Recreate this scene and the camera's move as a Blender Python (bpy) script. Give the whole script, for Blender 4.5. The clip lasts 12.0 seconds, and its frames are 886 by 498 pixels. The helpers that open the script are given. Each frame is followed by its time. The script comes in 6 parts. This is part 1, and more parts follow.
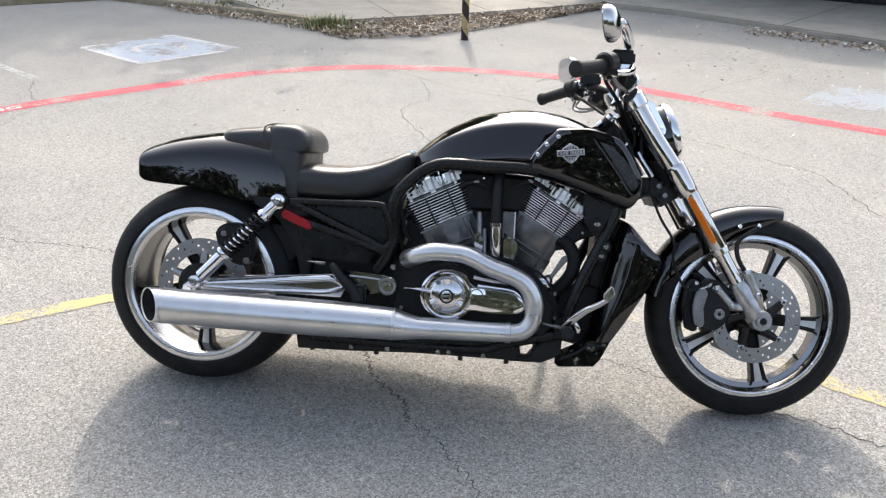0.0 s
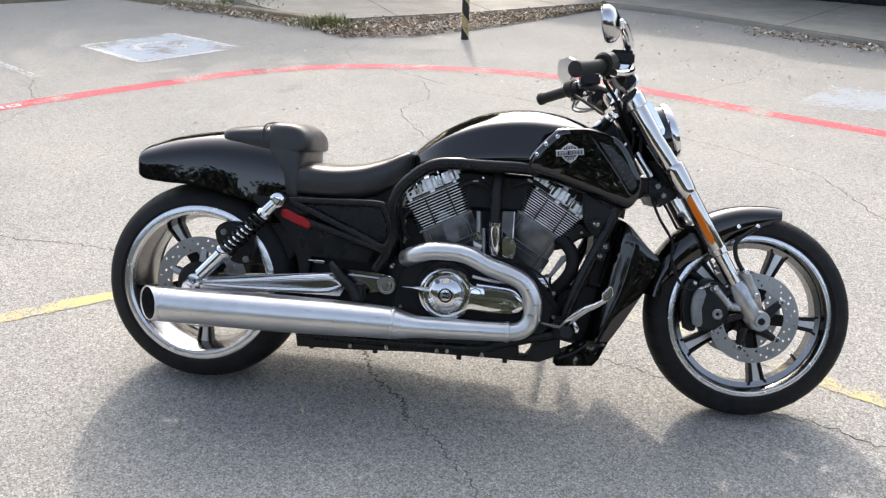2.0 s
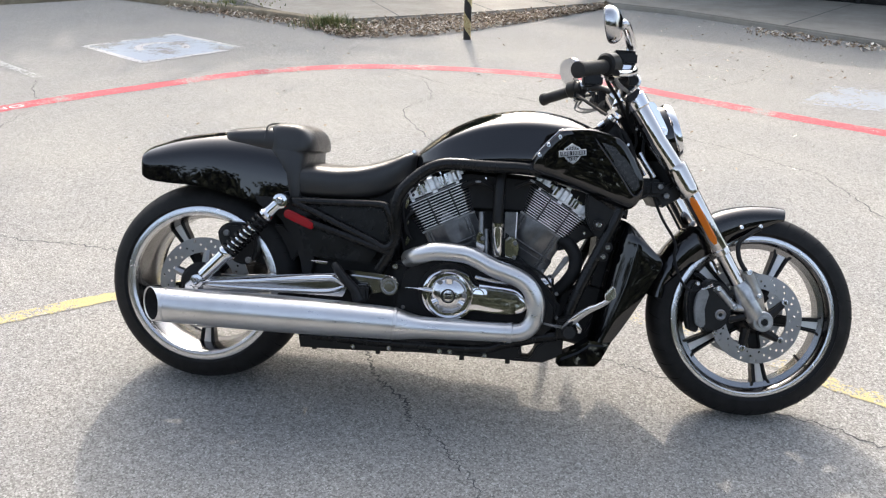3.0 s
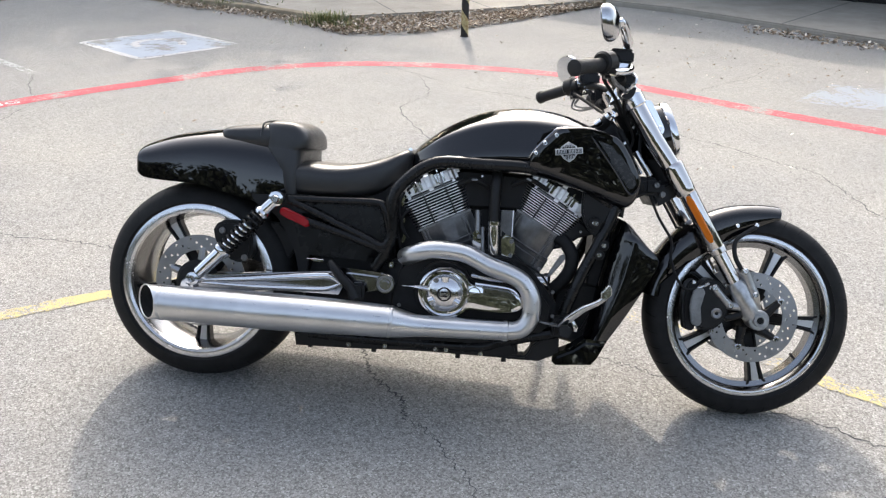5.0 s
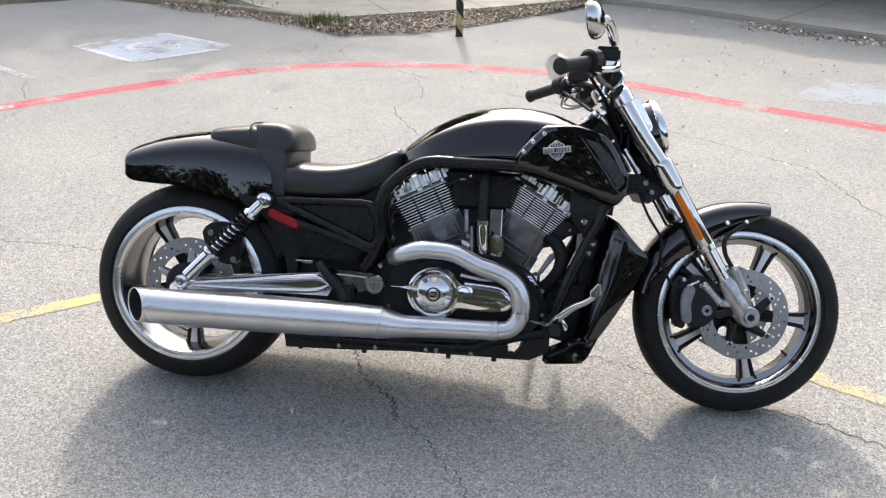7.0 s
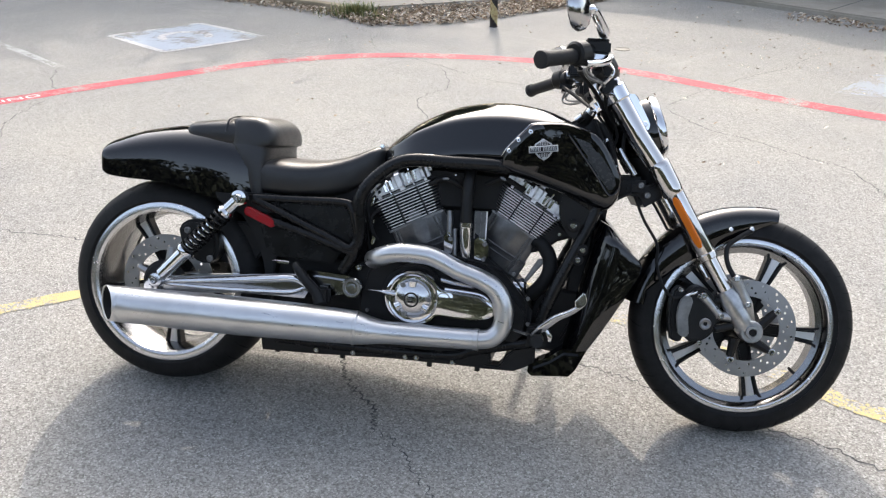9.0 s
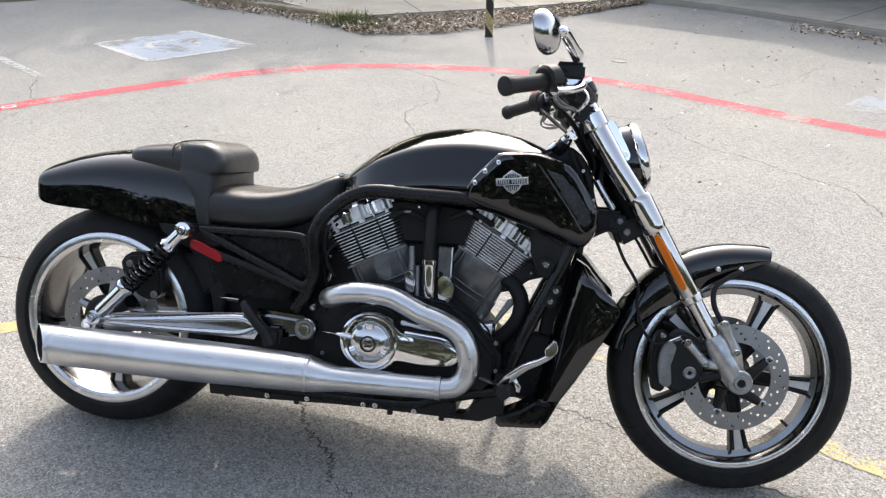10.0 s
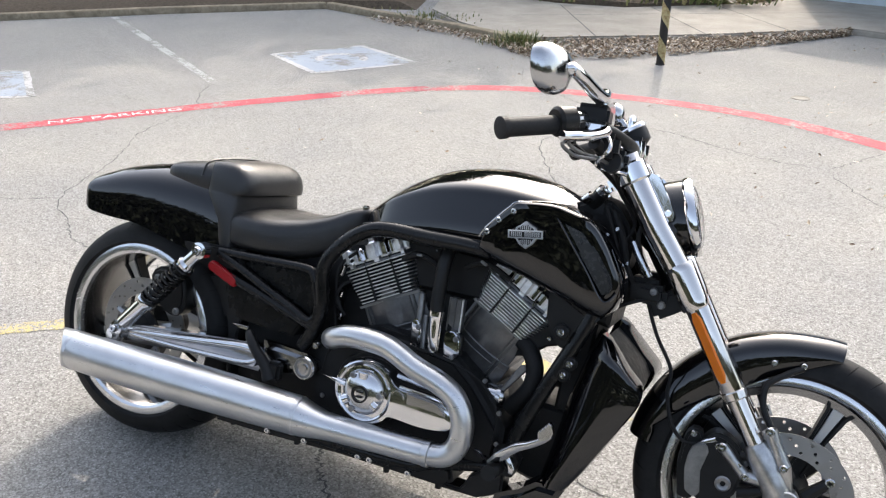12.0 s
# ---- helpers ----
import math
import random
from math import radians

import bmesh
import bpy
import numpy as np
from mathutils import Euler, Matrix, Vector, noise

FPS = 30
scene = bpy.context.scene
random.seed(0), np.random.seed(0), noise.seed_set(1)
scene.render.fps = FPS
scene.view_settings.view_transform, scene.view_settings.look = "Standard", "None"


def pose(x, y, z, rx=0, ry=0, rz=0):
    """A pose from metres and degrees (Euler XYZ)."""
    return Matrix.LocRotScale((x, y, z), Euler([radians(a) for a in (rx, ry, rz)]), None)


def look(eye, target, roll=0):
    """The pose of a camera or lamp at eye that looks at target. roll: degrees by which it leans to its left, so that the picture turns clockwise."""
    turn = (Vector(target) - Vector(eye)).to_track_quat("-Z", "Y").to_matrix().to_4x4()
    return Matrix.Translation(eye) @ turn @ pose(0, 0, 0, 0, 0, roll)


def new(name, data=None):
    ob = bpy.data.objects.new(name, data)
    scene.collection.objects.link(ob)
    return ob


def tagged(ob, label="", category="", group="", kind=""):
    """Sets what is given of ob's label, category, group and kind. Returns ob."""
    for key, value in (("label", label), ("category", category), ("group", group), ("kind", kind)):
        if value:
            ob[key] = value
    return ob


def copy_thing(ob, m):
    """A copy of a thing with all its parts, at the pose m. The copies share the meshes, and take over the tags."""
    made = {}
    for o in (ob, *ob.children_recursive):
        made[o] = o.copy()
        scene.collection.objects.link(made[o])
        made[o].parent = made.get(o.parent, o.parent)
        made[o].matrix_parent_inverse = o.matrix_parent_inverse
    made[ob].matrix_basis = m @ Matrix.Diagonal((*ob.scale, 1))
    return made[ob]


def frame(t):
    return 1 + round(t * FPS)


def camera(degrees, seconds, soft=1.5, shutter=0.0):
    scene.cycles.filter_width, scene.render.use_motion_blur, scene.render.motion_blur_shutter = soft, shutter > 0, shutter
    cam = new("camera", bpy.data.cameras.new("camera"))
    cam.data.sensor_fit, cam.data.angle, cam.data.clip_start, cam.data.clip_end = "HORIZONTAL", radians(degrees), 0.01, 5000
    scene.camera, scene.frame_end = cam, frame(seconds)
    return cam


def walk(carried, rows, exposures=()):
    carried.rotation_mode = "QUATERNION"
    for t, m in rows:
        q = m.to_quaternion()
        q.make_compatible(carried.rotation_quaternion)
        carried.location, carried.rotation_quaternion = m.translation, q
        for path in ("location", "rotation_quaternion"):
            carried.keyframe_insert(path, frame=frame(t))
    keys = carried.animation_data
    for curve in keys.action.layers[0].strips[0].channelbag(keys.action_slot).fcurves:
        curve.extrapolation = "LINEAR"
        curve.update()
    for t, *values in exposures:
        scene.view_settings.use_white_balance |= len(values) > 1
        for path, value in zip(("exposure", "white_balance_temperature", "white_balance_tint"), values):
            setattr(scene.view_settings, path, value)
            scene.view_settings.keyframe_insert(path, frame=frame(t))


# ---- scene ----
cam = camera(57.6, 12.0, soft=1.25)
PATH = [
    (0, (0.105, -2.281, 1.533), (-0.072, -0.479, 0.683), 1.3),
    (0.5, (0.102, -2.283, 1.531), (-0.082, -0.483, 0.68), 1.2),
    (1, (0.102, -2.284, 1.533), (-0.081, -0.487, 0.677), 1.3),
    (1.5, (0.105, -2.286, 1.534), (-0.076, -0.484, 0.684), 1.4),
    (2, (0.107, -2.285, 1.535), (-0.069, -0.483, 0.683), 1.5),
    (2.5, (0.106, -2.284, 1.534), (-0.073, -0.482, 0.686), 1.4),
    (3, (0.105, -2.285, 1.537), (-0.076, -0.484, 0.685), 1.4),
    (5, (0.108, -2.281, 1.538), (-0.066, -0.482, 0.68), 1.6),
    (5.5, (0.112, -2.279, 1.535), (-0.054, -0.478, 0.682), 1.3),
    (6, (0.118, -2.282, 1.537), (-0.046, -0.483, 0.68), 1.3),
    (6.5, (0.126, -2.281, 1.537), (-0.039, -0.479, 0.686), 1.2),
    (7, (0.141, -2.272, 1.536), (-0.034, -0.473, 0.678), 1.0),
    (7.2, (0.147, -2.271, 1.525), (-0.031, -0.473, 0.667), 1.0),
    (8.8, (0.297, -2.14, 1.52), (0.005, -0.369, 0.638), 0.6),
    (9, (0.318, -2.121, 1.516), (0.024, -0.349, 0.637), 0.4),
    (9.5, (0.353, -2.042, 1.514), (0.06, -0.26, 0.655), -0.2),
    (10, (0.392, -1.899, 1.513), (0.087, -0.123, 0.646), 0.7),
    (10.5, (0.433, -1.793, 1.506), (0.05, -0.03, 0.643), -1.0),
    (11, (0.534, -1.701, 1.504), (-0.017, 0.023, 0.653), -0.6),
    (11.5, (0.654, -1.628, 1.503), (-0.035, 0.049, 0.66), -0.3),
    (12, (0.74, -1.572, 1.498), (-0.016, 0.083, 0.669), 0.3),
]
walk(cam, [(t, look(eye, target, roll)) for t, eye, target, roll in PATH], [(0.0, 1.69, 7000, 11.3), (12.0, 1.69, 7000, 11.3)])

# ---- light
SUN_UP, SUN_ALONG = radians(36), (0.15, -0.989)
world = bpy.data.worlds.new("sky")
scene.world = world
world.use_nodes = True
sky = world.node_tree.nodes.new("ShaderNodeTexSky")
sky.sky_type, sky.sun_disc = "NISHITA", False
sky.sun_elevation, sky.sun_rotation = SUN_UP, math.atan2(-SUN_ALONG[0], -SUN_ALONG[1])
sky.air_density, sky.dust_density, sky.ozone_density = 1.0, 2.2, 0.9
wt = world.node_tree
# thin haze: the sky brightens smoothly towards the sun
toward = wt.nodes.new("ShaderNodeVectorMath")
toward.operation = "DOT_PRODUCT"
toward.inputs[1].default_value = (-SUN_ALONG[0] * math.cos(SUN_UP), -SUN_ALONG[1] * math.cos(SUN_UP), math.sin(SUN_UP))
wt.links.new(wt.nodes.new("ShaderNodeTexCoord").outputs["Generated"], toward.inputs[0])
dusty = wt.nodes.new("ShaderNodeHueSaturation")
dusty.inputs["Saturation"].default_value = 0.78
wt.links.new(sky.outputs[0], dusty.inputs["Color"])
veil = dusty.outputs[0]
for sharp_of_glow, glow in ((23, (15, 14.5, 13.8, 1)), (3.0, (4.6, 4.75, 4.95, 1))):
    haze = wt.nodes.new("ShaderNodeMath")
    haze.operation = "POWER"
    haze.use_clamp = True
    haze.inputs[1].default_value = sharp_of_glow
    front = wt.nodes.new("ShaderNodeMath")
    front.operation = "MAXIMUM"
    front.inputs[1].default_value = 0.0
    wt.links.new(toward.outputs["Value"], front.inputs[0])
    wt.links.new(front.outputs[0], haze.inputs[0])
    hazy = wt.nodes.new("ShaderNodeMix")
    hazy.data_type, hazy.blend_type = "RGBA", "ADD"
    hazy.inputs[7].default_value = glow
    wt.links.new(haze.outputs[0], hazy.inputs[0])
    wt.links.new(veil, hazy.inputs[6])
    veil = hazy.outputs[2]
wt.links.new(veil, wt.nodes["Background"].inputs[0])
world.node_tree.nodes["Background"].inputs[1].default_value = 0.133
sun = new("sun", bpy.data.lights.new("sun", "SUN"))
sun.data.energy, sun.data.angle, sun.data.color = 0.85, radians(0.6), (1.0, 0.955, 0.895)
sun.matrix_world = look((0, 0, 0), (SUN_ALONG[0] * math.cos(SUN_UP), SUN_ALONG[1] * math.cos(SUN_UP), -math.sin(SUN_UP)))


# ---- materials
def material(name, colour, rough=0.5, metal=0.0, coat=0.0, spec=0.5):
    """A plain start: returns the material, its shader and a maker of linked nodes."""
    m = bpy.data.materials.new(name)
    m.use_nodes = True
    nt = m.node_tree
    b = nt.nodes["Principled BSDF"]
    b.inputs["Base Color"].default_value = (*colour, 1)
    b.inputs["Roughness"].default_value = rough
    b.inputs["Metallic"].default_value = metal
    b.inputs["Coat Weight"].default_value = coat
    b.inputs["Coat Roughness"].default_value = 0.03
    b.inputs["Specular IOR Level"].default_value = spec
    return m, b, nt


def coords(nt, scale=(1, 1, 1)):
    tc, mp = nt.nodes.new("ShaderNodeTexCoord"), nt.nodes.new("ShaderNodeMapping")
    mp.inputs["Scale"].default_value = scale
    nt.links.new(tc.outputs["Object"], mp.inputs[0])
    return mp.outputs[0]


def noise_tex(nt, at, scale, detail=4.0, rough=0.6):
    n = nt.nodes.new("ShaderNodeTexNoise")
    n.inputs["Scale"].default_value, n.inputs["Detail"].default_value, n.inputs["Roughness"].default_value = scale, detail, rough
    nt.links.new(at, n.inputs["Vector"])
    return n.outputs["Fac"]


def cells(nt, at, scale, feature="F1"):
    n = nt.nodes.new("ShaderNodeTexVoronoi")
    n.feature = feature
    n.inputs["Scale"].default_value = scale
    nt.links.new(at, n.inputs["Vector"])
    return n


def ramp(nt, fac, stops):
    r = nt.nodes.new("ShaderNodeValToRGB")
    while len(r.color_ramp.elements) < len(stops):
        r.color_ramp.elements.new(0.5)
    for e, (p, c) in zip(r.color_ramp.elements, stops):
        e.position, e.color = p, (*c, 1) if len(c) == 3 else c
    nt.links.new(fac, r.inputs[0])
    return r.outputs[0]


def grey(v):
    return (v, v, v)


def mixed(nt, fac, a, b, mode="MIX"):
    n = nt.nodes.new("ShaderNodeMix")
    n.data_type, n.blend_type = "RGBA", mode
    for sock, val in ((n.inputs[0], fac), (n.inputs[6], a), (n.inputs[7], b)):
        if isinstance(val, (int, float)):
            sock.default_value = val
        elif isinstance(val, tuple):
            sock.default_value = (*val, 1)
        else:
            nt.links.new(val, sock)
    return n.outputs[2]


def bumped(nt, b, height, strength, distance):
    n = nt.nodes.new("ShaderNodeBump")
    n.inputs["Strength"].default_value, n.inputs["Distance"].default_value = strength, distance
    nt.links.new(height, n.inputs["Height"])
    nt.links.new(n.outputs[0], b.inputs["Normal"])


def asphalt_colour(nt, at):
    """Worn, sun-bleached aggregate: pebbles of many greys and tans in a dull binder."""
    peb = cells(nt, at, 205)
    sep = nt.nodes.new("ShaderNodeSeparateColor")
    nt.links.new(peb.outputs["Color"], sep.inputs[0])
    stones = ramp(nt, sep.outputs[0], [(0.0, (0.165, 0.159, 0.146)), (0.25, (0.242, 0.235, 0.219)), (0.6, (0.312, 0.303, 0.285)), (0.9, (0.370, 0.360, 0.340)), (1.0, (0.47, 0.457, 0.436))])
    binder = ramp(nt, peb.outputs["Distance"], [(0.0, grey(1.0)), (0.55, grey(0.97)), (0.95, grey(0.68))])
    c = mixed(nt, 1.0, stones, binder, "MULTIPLY")
    mid = ramp(nt, noise_tex(nt, at, 38, 5, 0.7), [(0.3, grey(0.85)), (0.7, grey(1.13))])
    c = mixed(nt, 1.0, c, mid, "MULTIPLY")
    wide = ramp(nt, noise_tex(nt, at, 0.9, 6, 0.65), [(0.3, (0.84, 0.85, 0.87)), (0.7, (1.1, 1.08, 1.04))])
    c = mixed(nt, 1.0, c, wide, "MULTIPLY")
    return c, peb.outputs["Distance"]


def asphalt():
    m, b, nt = material("asphalt", grey(0.28), 0.88, spec=0.3)
    at = coords(nt)
    c, d = asphalt_colour(nt, at)
    nt.links.new(c, b.inputs["Base Color"])
    bumped(nt, b, d, 0.4, 0.0035)
    return m


def worn_paint(name, colour, keep, grain=30.0):
    """Road paint with the stones showing through where it has worn off."""
    m, b, nt = material(name, colour, 0.75, spec=0.3)
    at = coords(nt)
    c, d = asphalt_colour(nt, at)
    wear = noise_tex(nt, at, grain, 8, 0.75)
    broad = noise_tex(nt, at, 2.3, 3, 0.6)
    s = nt.nodes.new("ShaderNodeMath")
    s.operation = "ADD"
    nt.links.new(wear, s.inputs[0])
    nt.links.new(broad, s.inputs[1])
    mask = ramp(nt, s.outputs[0], [(max(0.0, (1.0 - keep) - 0.06), grey(0.0)), (min(1.0, (1.0 - keep) + 0.12), grey(1.0))])
    tone = mixed(nt, 0.12, colour, c)
    nt.links.new(mixed(nt, mask, c, tone), b.inputs["Base Color"])
    bumped(nt, b, d, 0.4, 0.003)
    return m


def concrete():
    m, b, nt = material("concrete", (0.5, 0.46, 0.4), 0.85, spec=0.3)
    at = coords(nt)
    c = ramp(nt, noise_tex(nt, at, 3.0, 8, 0.7), [(0.3, (0.27, 0.245, 0.205)), (0.7, (0.39, 0.36, 0.31))])
    c = mixed(nt, 1.0, c, ramp(nt, noise_tex(nt, at, 120, 3, 0.6), [(0.3, grey(0.85)), (0.7, grey(1.1))]), "MULTIPLY")
    nt.links.new(c, b.inputs["Base Color"])
    bumped(nt, b, noise_tex(nt, at, 160, 4, 0.7), 0.4, 0.003)
    return m


def speckled(name, dark, light, scale=40.0, rough=0.8, bump=0.3):
    m, b, nt = material(name, light, rough, spec=0.3)
    at = coords(nt)
    nt.links.new(ramp(nt, noise_tex(nt, at, scale, 6, 0.7), [(0.3, dark), (0.7, light)]), b.inputs["Base Color"])
    bumped(nt, b, noise_tex(nt, at, scale * 3, 4, 0.6), bump, 0.004)
    return m


def gloss_black():
    m, b, nt = material("black_lacquer", (0.0025, 0.0025, 0.003), 0.05)
    b.inputs["IOR"].default_value = 1.6
    at = coords(nt)
    nt.links.new(ramp(nt, noise_tex(nt, at, 14, 6, 0.7), [(0.35, grey(0.012)), (0.75, grey(0.045))]), b.inputs["Roughness"])
    return m


def satin_black(name, v=0.006, rough=0.40, scale=60, spec=0.25):
    m, b, nt = material(name, grey(v), rough, spec=spec)
    at = coords(nt)
    nt.links.new(ramp(nt, noise_tex(nt, at, scale, 5, 0.7), [(0.3, grey(rough - 0.1)), (0.7, grey(rough + 0.14))]), b.inputs["Roughness"])
    nt.links.new(ramp(nt, noise_tex(nt, at, 9, 5, 0.7), [(0.3, grey(v * 0.7)), (0.7, grey(v * 1.4))]), b.inputs["Base Color"])
    bumped(nt, b, noise_tex(nt, at, 420, 3, 0.6), 0.12, 0.001)
    return m


def leather():
    m, b, nt = material("leather", grey(0.014), 0.5, spec=0.5)
    at = coords(nt)
    v = cells(nt, at, 420)
    bumped(nt, b, v.outputs["Distance"], 0.25, 0.0015)
    nt.links.new(ramp(nt, noise_tex(nt, at, 22, 5, 0.7), [(0.3, grey(0.28)), (0.7, grey(0.42))]), b.inputs["Roughness"])
    nt.links.new(ramp(nt, noise_tex(nt, at, 8, 4, 0.6), [(0.3, grey(0.010)), (0.7, grey(0.020))]), b.inputs["Base Color"])
    return m


def chrome(name="chrome", v=0.70, low=0.03, high=0.1, warm=1.0):
    m, b, nt = material(name, (v, v * (1 + warm) / 2, v * warm * 1.01), low, 1.0)
    at = coords(nt)
    nt.links.new(ramp(nt, noise_tex(nt, at, 24, 6, 0.7), [(0.35, grey(low)), (0.75, grey(high))]), b.inputs["Roughness"])
    return m


def brushed(name, v, rough, stretch):
    """Satin metal with fine lines along its length."""
    m, b, nt = material(name, (v, v * 1.0, v * 1.02), rough, 1.0)
    at = coords(nt, stretch)
    lines = noise_tex(nt, at, 60, 5, 0.7)
    nt.links.new(ramp(nt, lines, [(0.3, grey(rough - 0.07)), (0.7, grey(rough + 0.1))]), b.inputs["Roughness"])
    bumped(nt, b, lines, 0.06, 0.001)
    big = noise_tex(nt, coords(nt), 7, 4, 0.6)
    nt.links.new(ramp(nt, big, [(0.3, grey(v * 0.86)), (0.7, grey(min(0.95, v * 1.06)))]), b.inputs["Base Color"])
    return m


def cast_metal(name, v, rough=0.45, metal=0.85):
    m, b, nt = material(name, grey(v), rough, metal)
    at = coords(nt)
    nt.links.new(ramp(nt, noise_tex(nt, at, 30, 6, 0.7), [(0.3, grey(v * 0.7)), (0.7, grey(v * 1.2))]), b.inputs["Base Color"])
    bumped(nt, b, noise_tex(nt, at, 300, 4, 0.7), 0.25, 0.001)
    return m


def rubber():
    m, b, nt = material("rubber", grey(0.013), 0.62, spec=0.22)
    at = coords(nt)
    nt.links.new(ramp(nt, noise_tex(nt, at, 18, 6, 0.7), [(0.3, grey(0.006)), (0.75, grey(0.017))]), b.inputs["Base Color"])
    bumped(nt, b, noise_tex(nt, at, 260, 4, 0.6), 0.2, 0.001)
    return m


def lens_plastic(name, colour):
    m, b, nt = material(name, colour, 0.2, spec=0.3)
    at = coords(nt)
    w = cells(nt, at, 260)
    bumped(nt, b, w.outputs["Distance"], 0.35, 0.002)
    b.inputs["Subsurface Weight"].default_value = 0.05
    b.inputs["Subsurface Radius"].default_value = (0.01, 0.004, 0.002)
    return m


def glass():
    m, b, nt = material("glass", (1, 1, 1), 0.02)
    b.inputs["Transmission Weight"].default_value = 1.0
    b.inputs["IOR"].default_value = 1.45
    return m


def leaves(name, stops, rough=0.6):
    m, b, nt = material(name, stops[0][1], rough)
    g = nt.nodes.new("ShaderNodeNewGeometry")
    nt.links.new(ramp(nt, g.outputs["Random Per Island"], stops), b.inputs["Base Color"])
    return m


ASPHALT, CONCRETE = asphalt(), concrete()
RED_PAINT = worn_paint("red_paint", (0.47, 0.048, 0.07), 0.14)
YELLOW_PAINT = worn_paint("yellow_paint", (0.47, 0.385, 0.16), -0.03, 70)
WHITE_PAINT = worn_paint("white_paint", (0.55, 0.54, 0.52), 0.02, 26)
LINE_PAINT = worn_paint("line_paint", (0.46, 0.455, 0.44), -0.055, 26)
FAINT_PAINT = worn_paint("faint_white_paint", (0.42, 0.41, 0.39), -0.062, 26)
LETTER_PAINT = worn_paint("letter_paint", (0.78, 0.70, 0.68), 0.2)
BLUE_PAINT = worn_paint("blue_paint", (0.37, 0.42, 0.48), 0.08, 16)
HEDGE = leaves("dark_shrub", [(0.0, (0.012, 0.02, 0.012)), (1.0, (0.05, 0.06, 0.035))], 0.7)
FAINT_BLUE = worn_paint("faint_blue_paint", (0.275, 0.305, 0.345), -0.055, 24)
# dark grey of the thin ribbons laid on top as cracks and joints
CRACK_GREY = speckled("crack_grey", grey(0.04), grey(0.12), 30, 0.8)
SOIL = speckled("soil", (0.05, 0.037, 0.025), (0.13, 0.10, 0.07), 25, 0.95)
SIDING = speckled("wall_paint", (0.50, 0.58, 0.63), (0.60, 0.67, 0.71), 3, 0.6, 0.05)
ROOFING = speckled("roofing", grey(0.08), grey(0.16), 20)
BARK = speckled("bark", (0.05, 0.035, 0.025), (0.16, 0.12, 0.09), 14)
LITTER = leaves("dry_leaves", [(0.0, (0.10, 0.065, 0.04)), (0.35, (0.30, 0.21, 0.13)), (0.7, (0.50, 0.40, 0.29)), (1.0, (0.80, 0.73, 0.62))], 0.7)
GRASS = leaves("weeds", [(0.0, (0.06, 0.10, 0.025)), (0.5, (0.16, 0.18, 0.06)), (1.0, (0.36, 0.30, 0.14))], 0.6)
FOLIAGE = leaves("foliage", [(0.0, (0.03, 0.06, 0.02)), (1.0, (0.09, 0.13, 0.04))], 0.5)
LACQUER, SATIN, MATT = gloss_black(), satin_black("satin_black", 0.009), satin_black("engine_black", 0.009, 0.5, 60, 0.22)
FRAME_PAINT = satin_black("frame_black", 0.007, 0.22, 20)
LEATHER, RUBBER, GRIP = leather(), rubber(), satin_black("grip_rubber", 0.018, 0.6, 200)
CHROME, POLISHED = chrome(), chrome("polished_alloy", 0.60, 0.10, 0.24)
ARM_ALLOY = chrome("arm_alloy", 0.42, 0.08, 0.2)
RIM_ALLOY, RIM_LIP = chrome("rim_alloy", 0.24, 0.18, 0.26), chrome("rim_lip", 0.70, 0.20, 0.30)
FORK_CHROME = chrome("fork_chrome", 0.62, 0.05, 0.12, 0.90)
BADGE_EDGE = cast_metal("badge_edge", 0.45, 0.35, 1.0)
MIRROR_SHELL = chrome("mirror_shell", 0.50, 0.10, 0.18)
SATIN_STEEL = brushed("satin_steel", 0.64, 0.32, (0.12, 1.6, 1.6))
DISC_STEEL = brushed("disc_steel", 0.35, 0.34, (1, 1, 1))
FORK_ALLOY = cast_metal("fork_alloy", 0.46, 0.30, 1.0)
CAST, FIN_EDGE = cast_metal("cast_alloy", 0.25, 0.34, 0.8), cast_metal("fin_alloy", 0.82, 0.38, 1.0)
# near-black for the pipe's bore and the drawn tread grooves
RECESS_BLACK = satin_black("recess_black", 0.006, 0.85)
AMBER, RED_LENS = lens_plastic("amber_lens", (0.62, 0.15, 0.008)), lens_plastic("red_lens", (0.30, 0.006, 0.010))
GLASS = glass()
# lighter than the lacquer: the panel's sky reflection is put into its grey
PANEL_SHEEN = satin_black("panel_sheen", 0.016, 0.22, 90, 0.5)
SPOKE_ALLOY = brushed("spoke_alloy", 0.62, 0.36, (1, 1, 1))
BARREL = cast_metal("barrel_grey", 0.15, 0.30, 0.7)
BADGE_GREY = satin_black("badge_black", 0.014, 0.45)


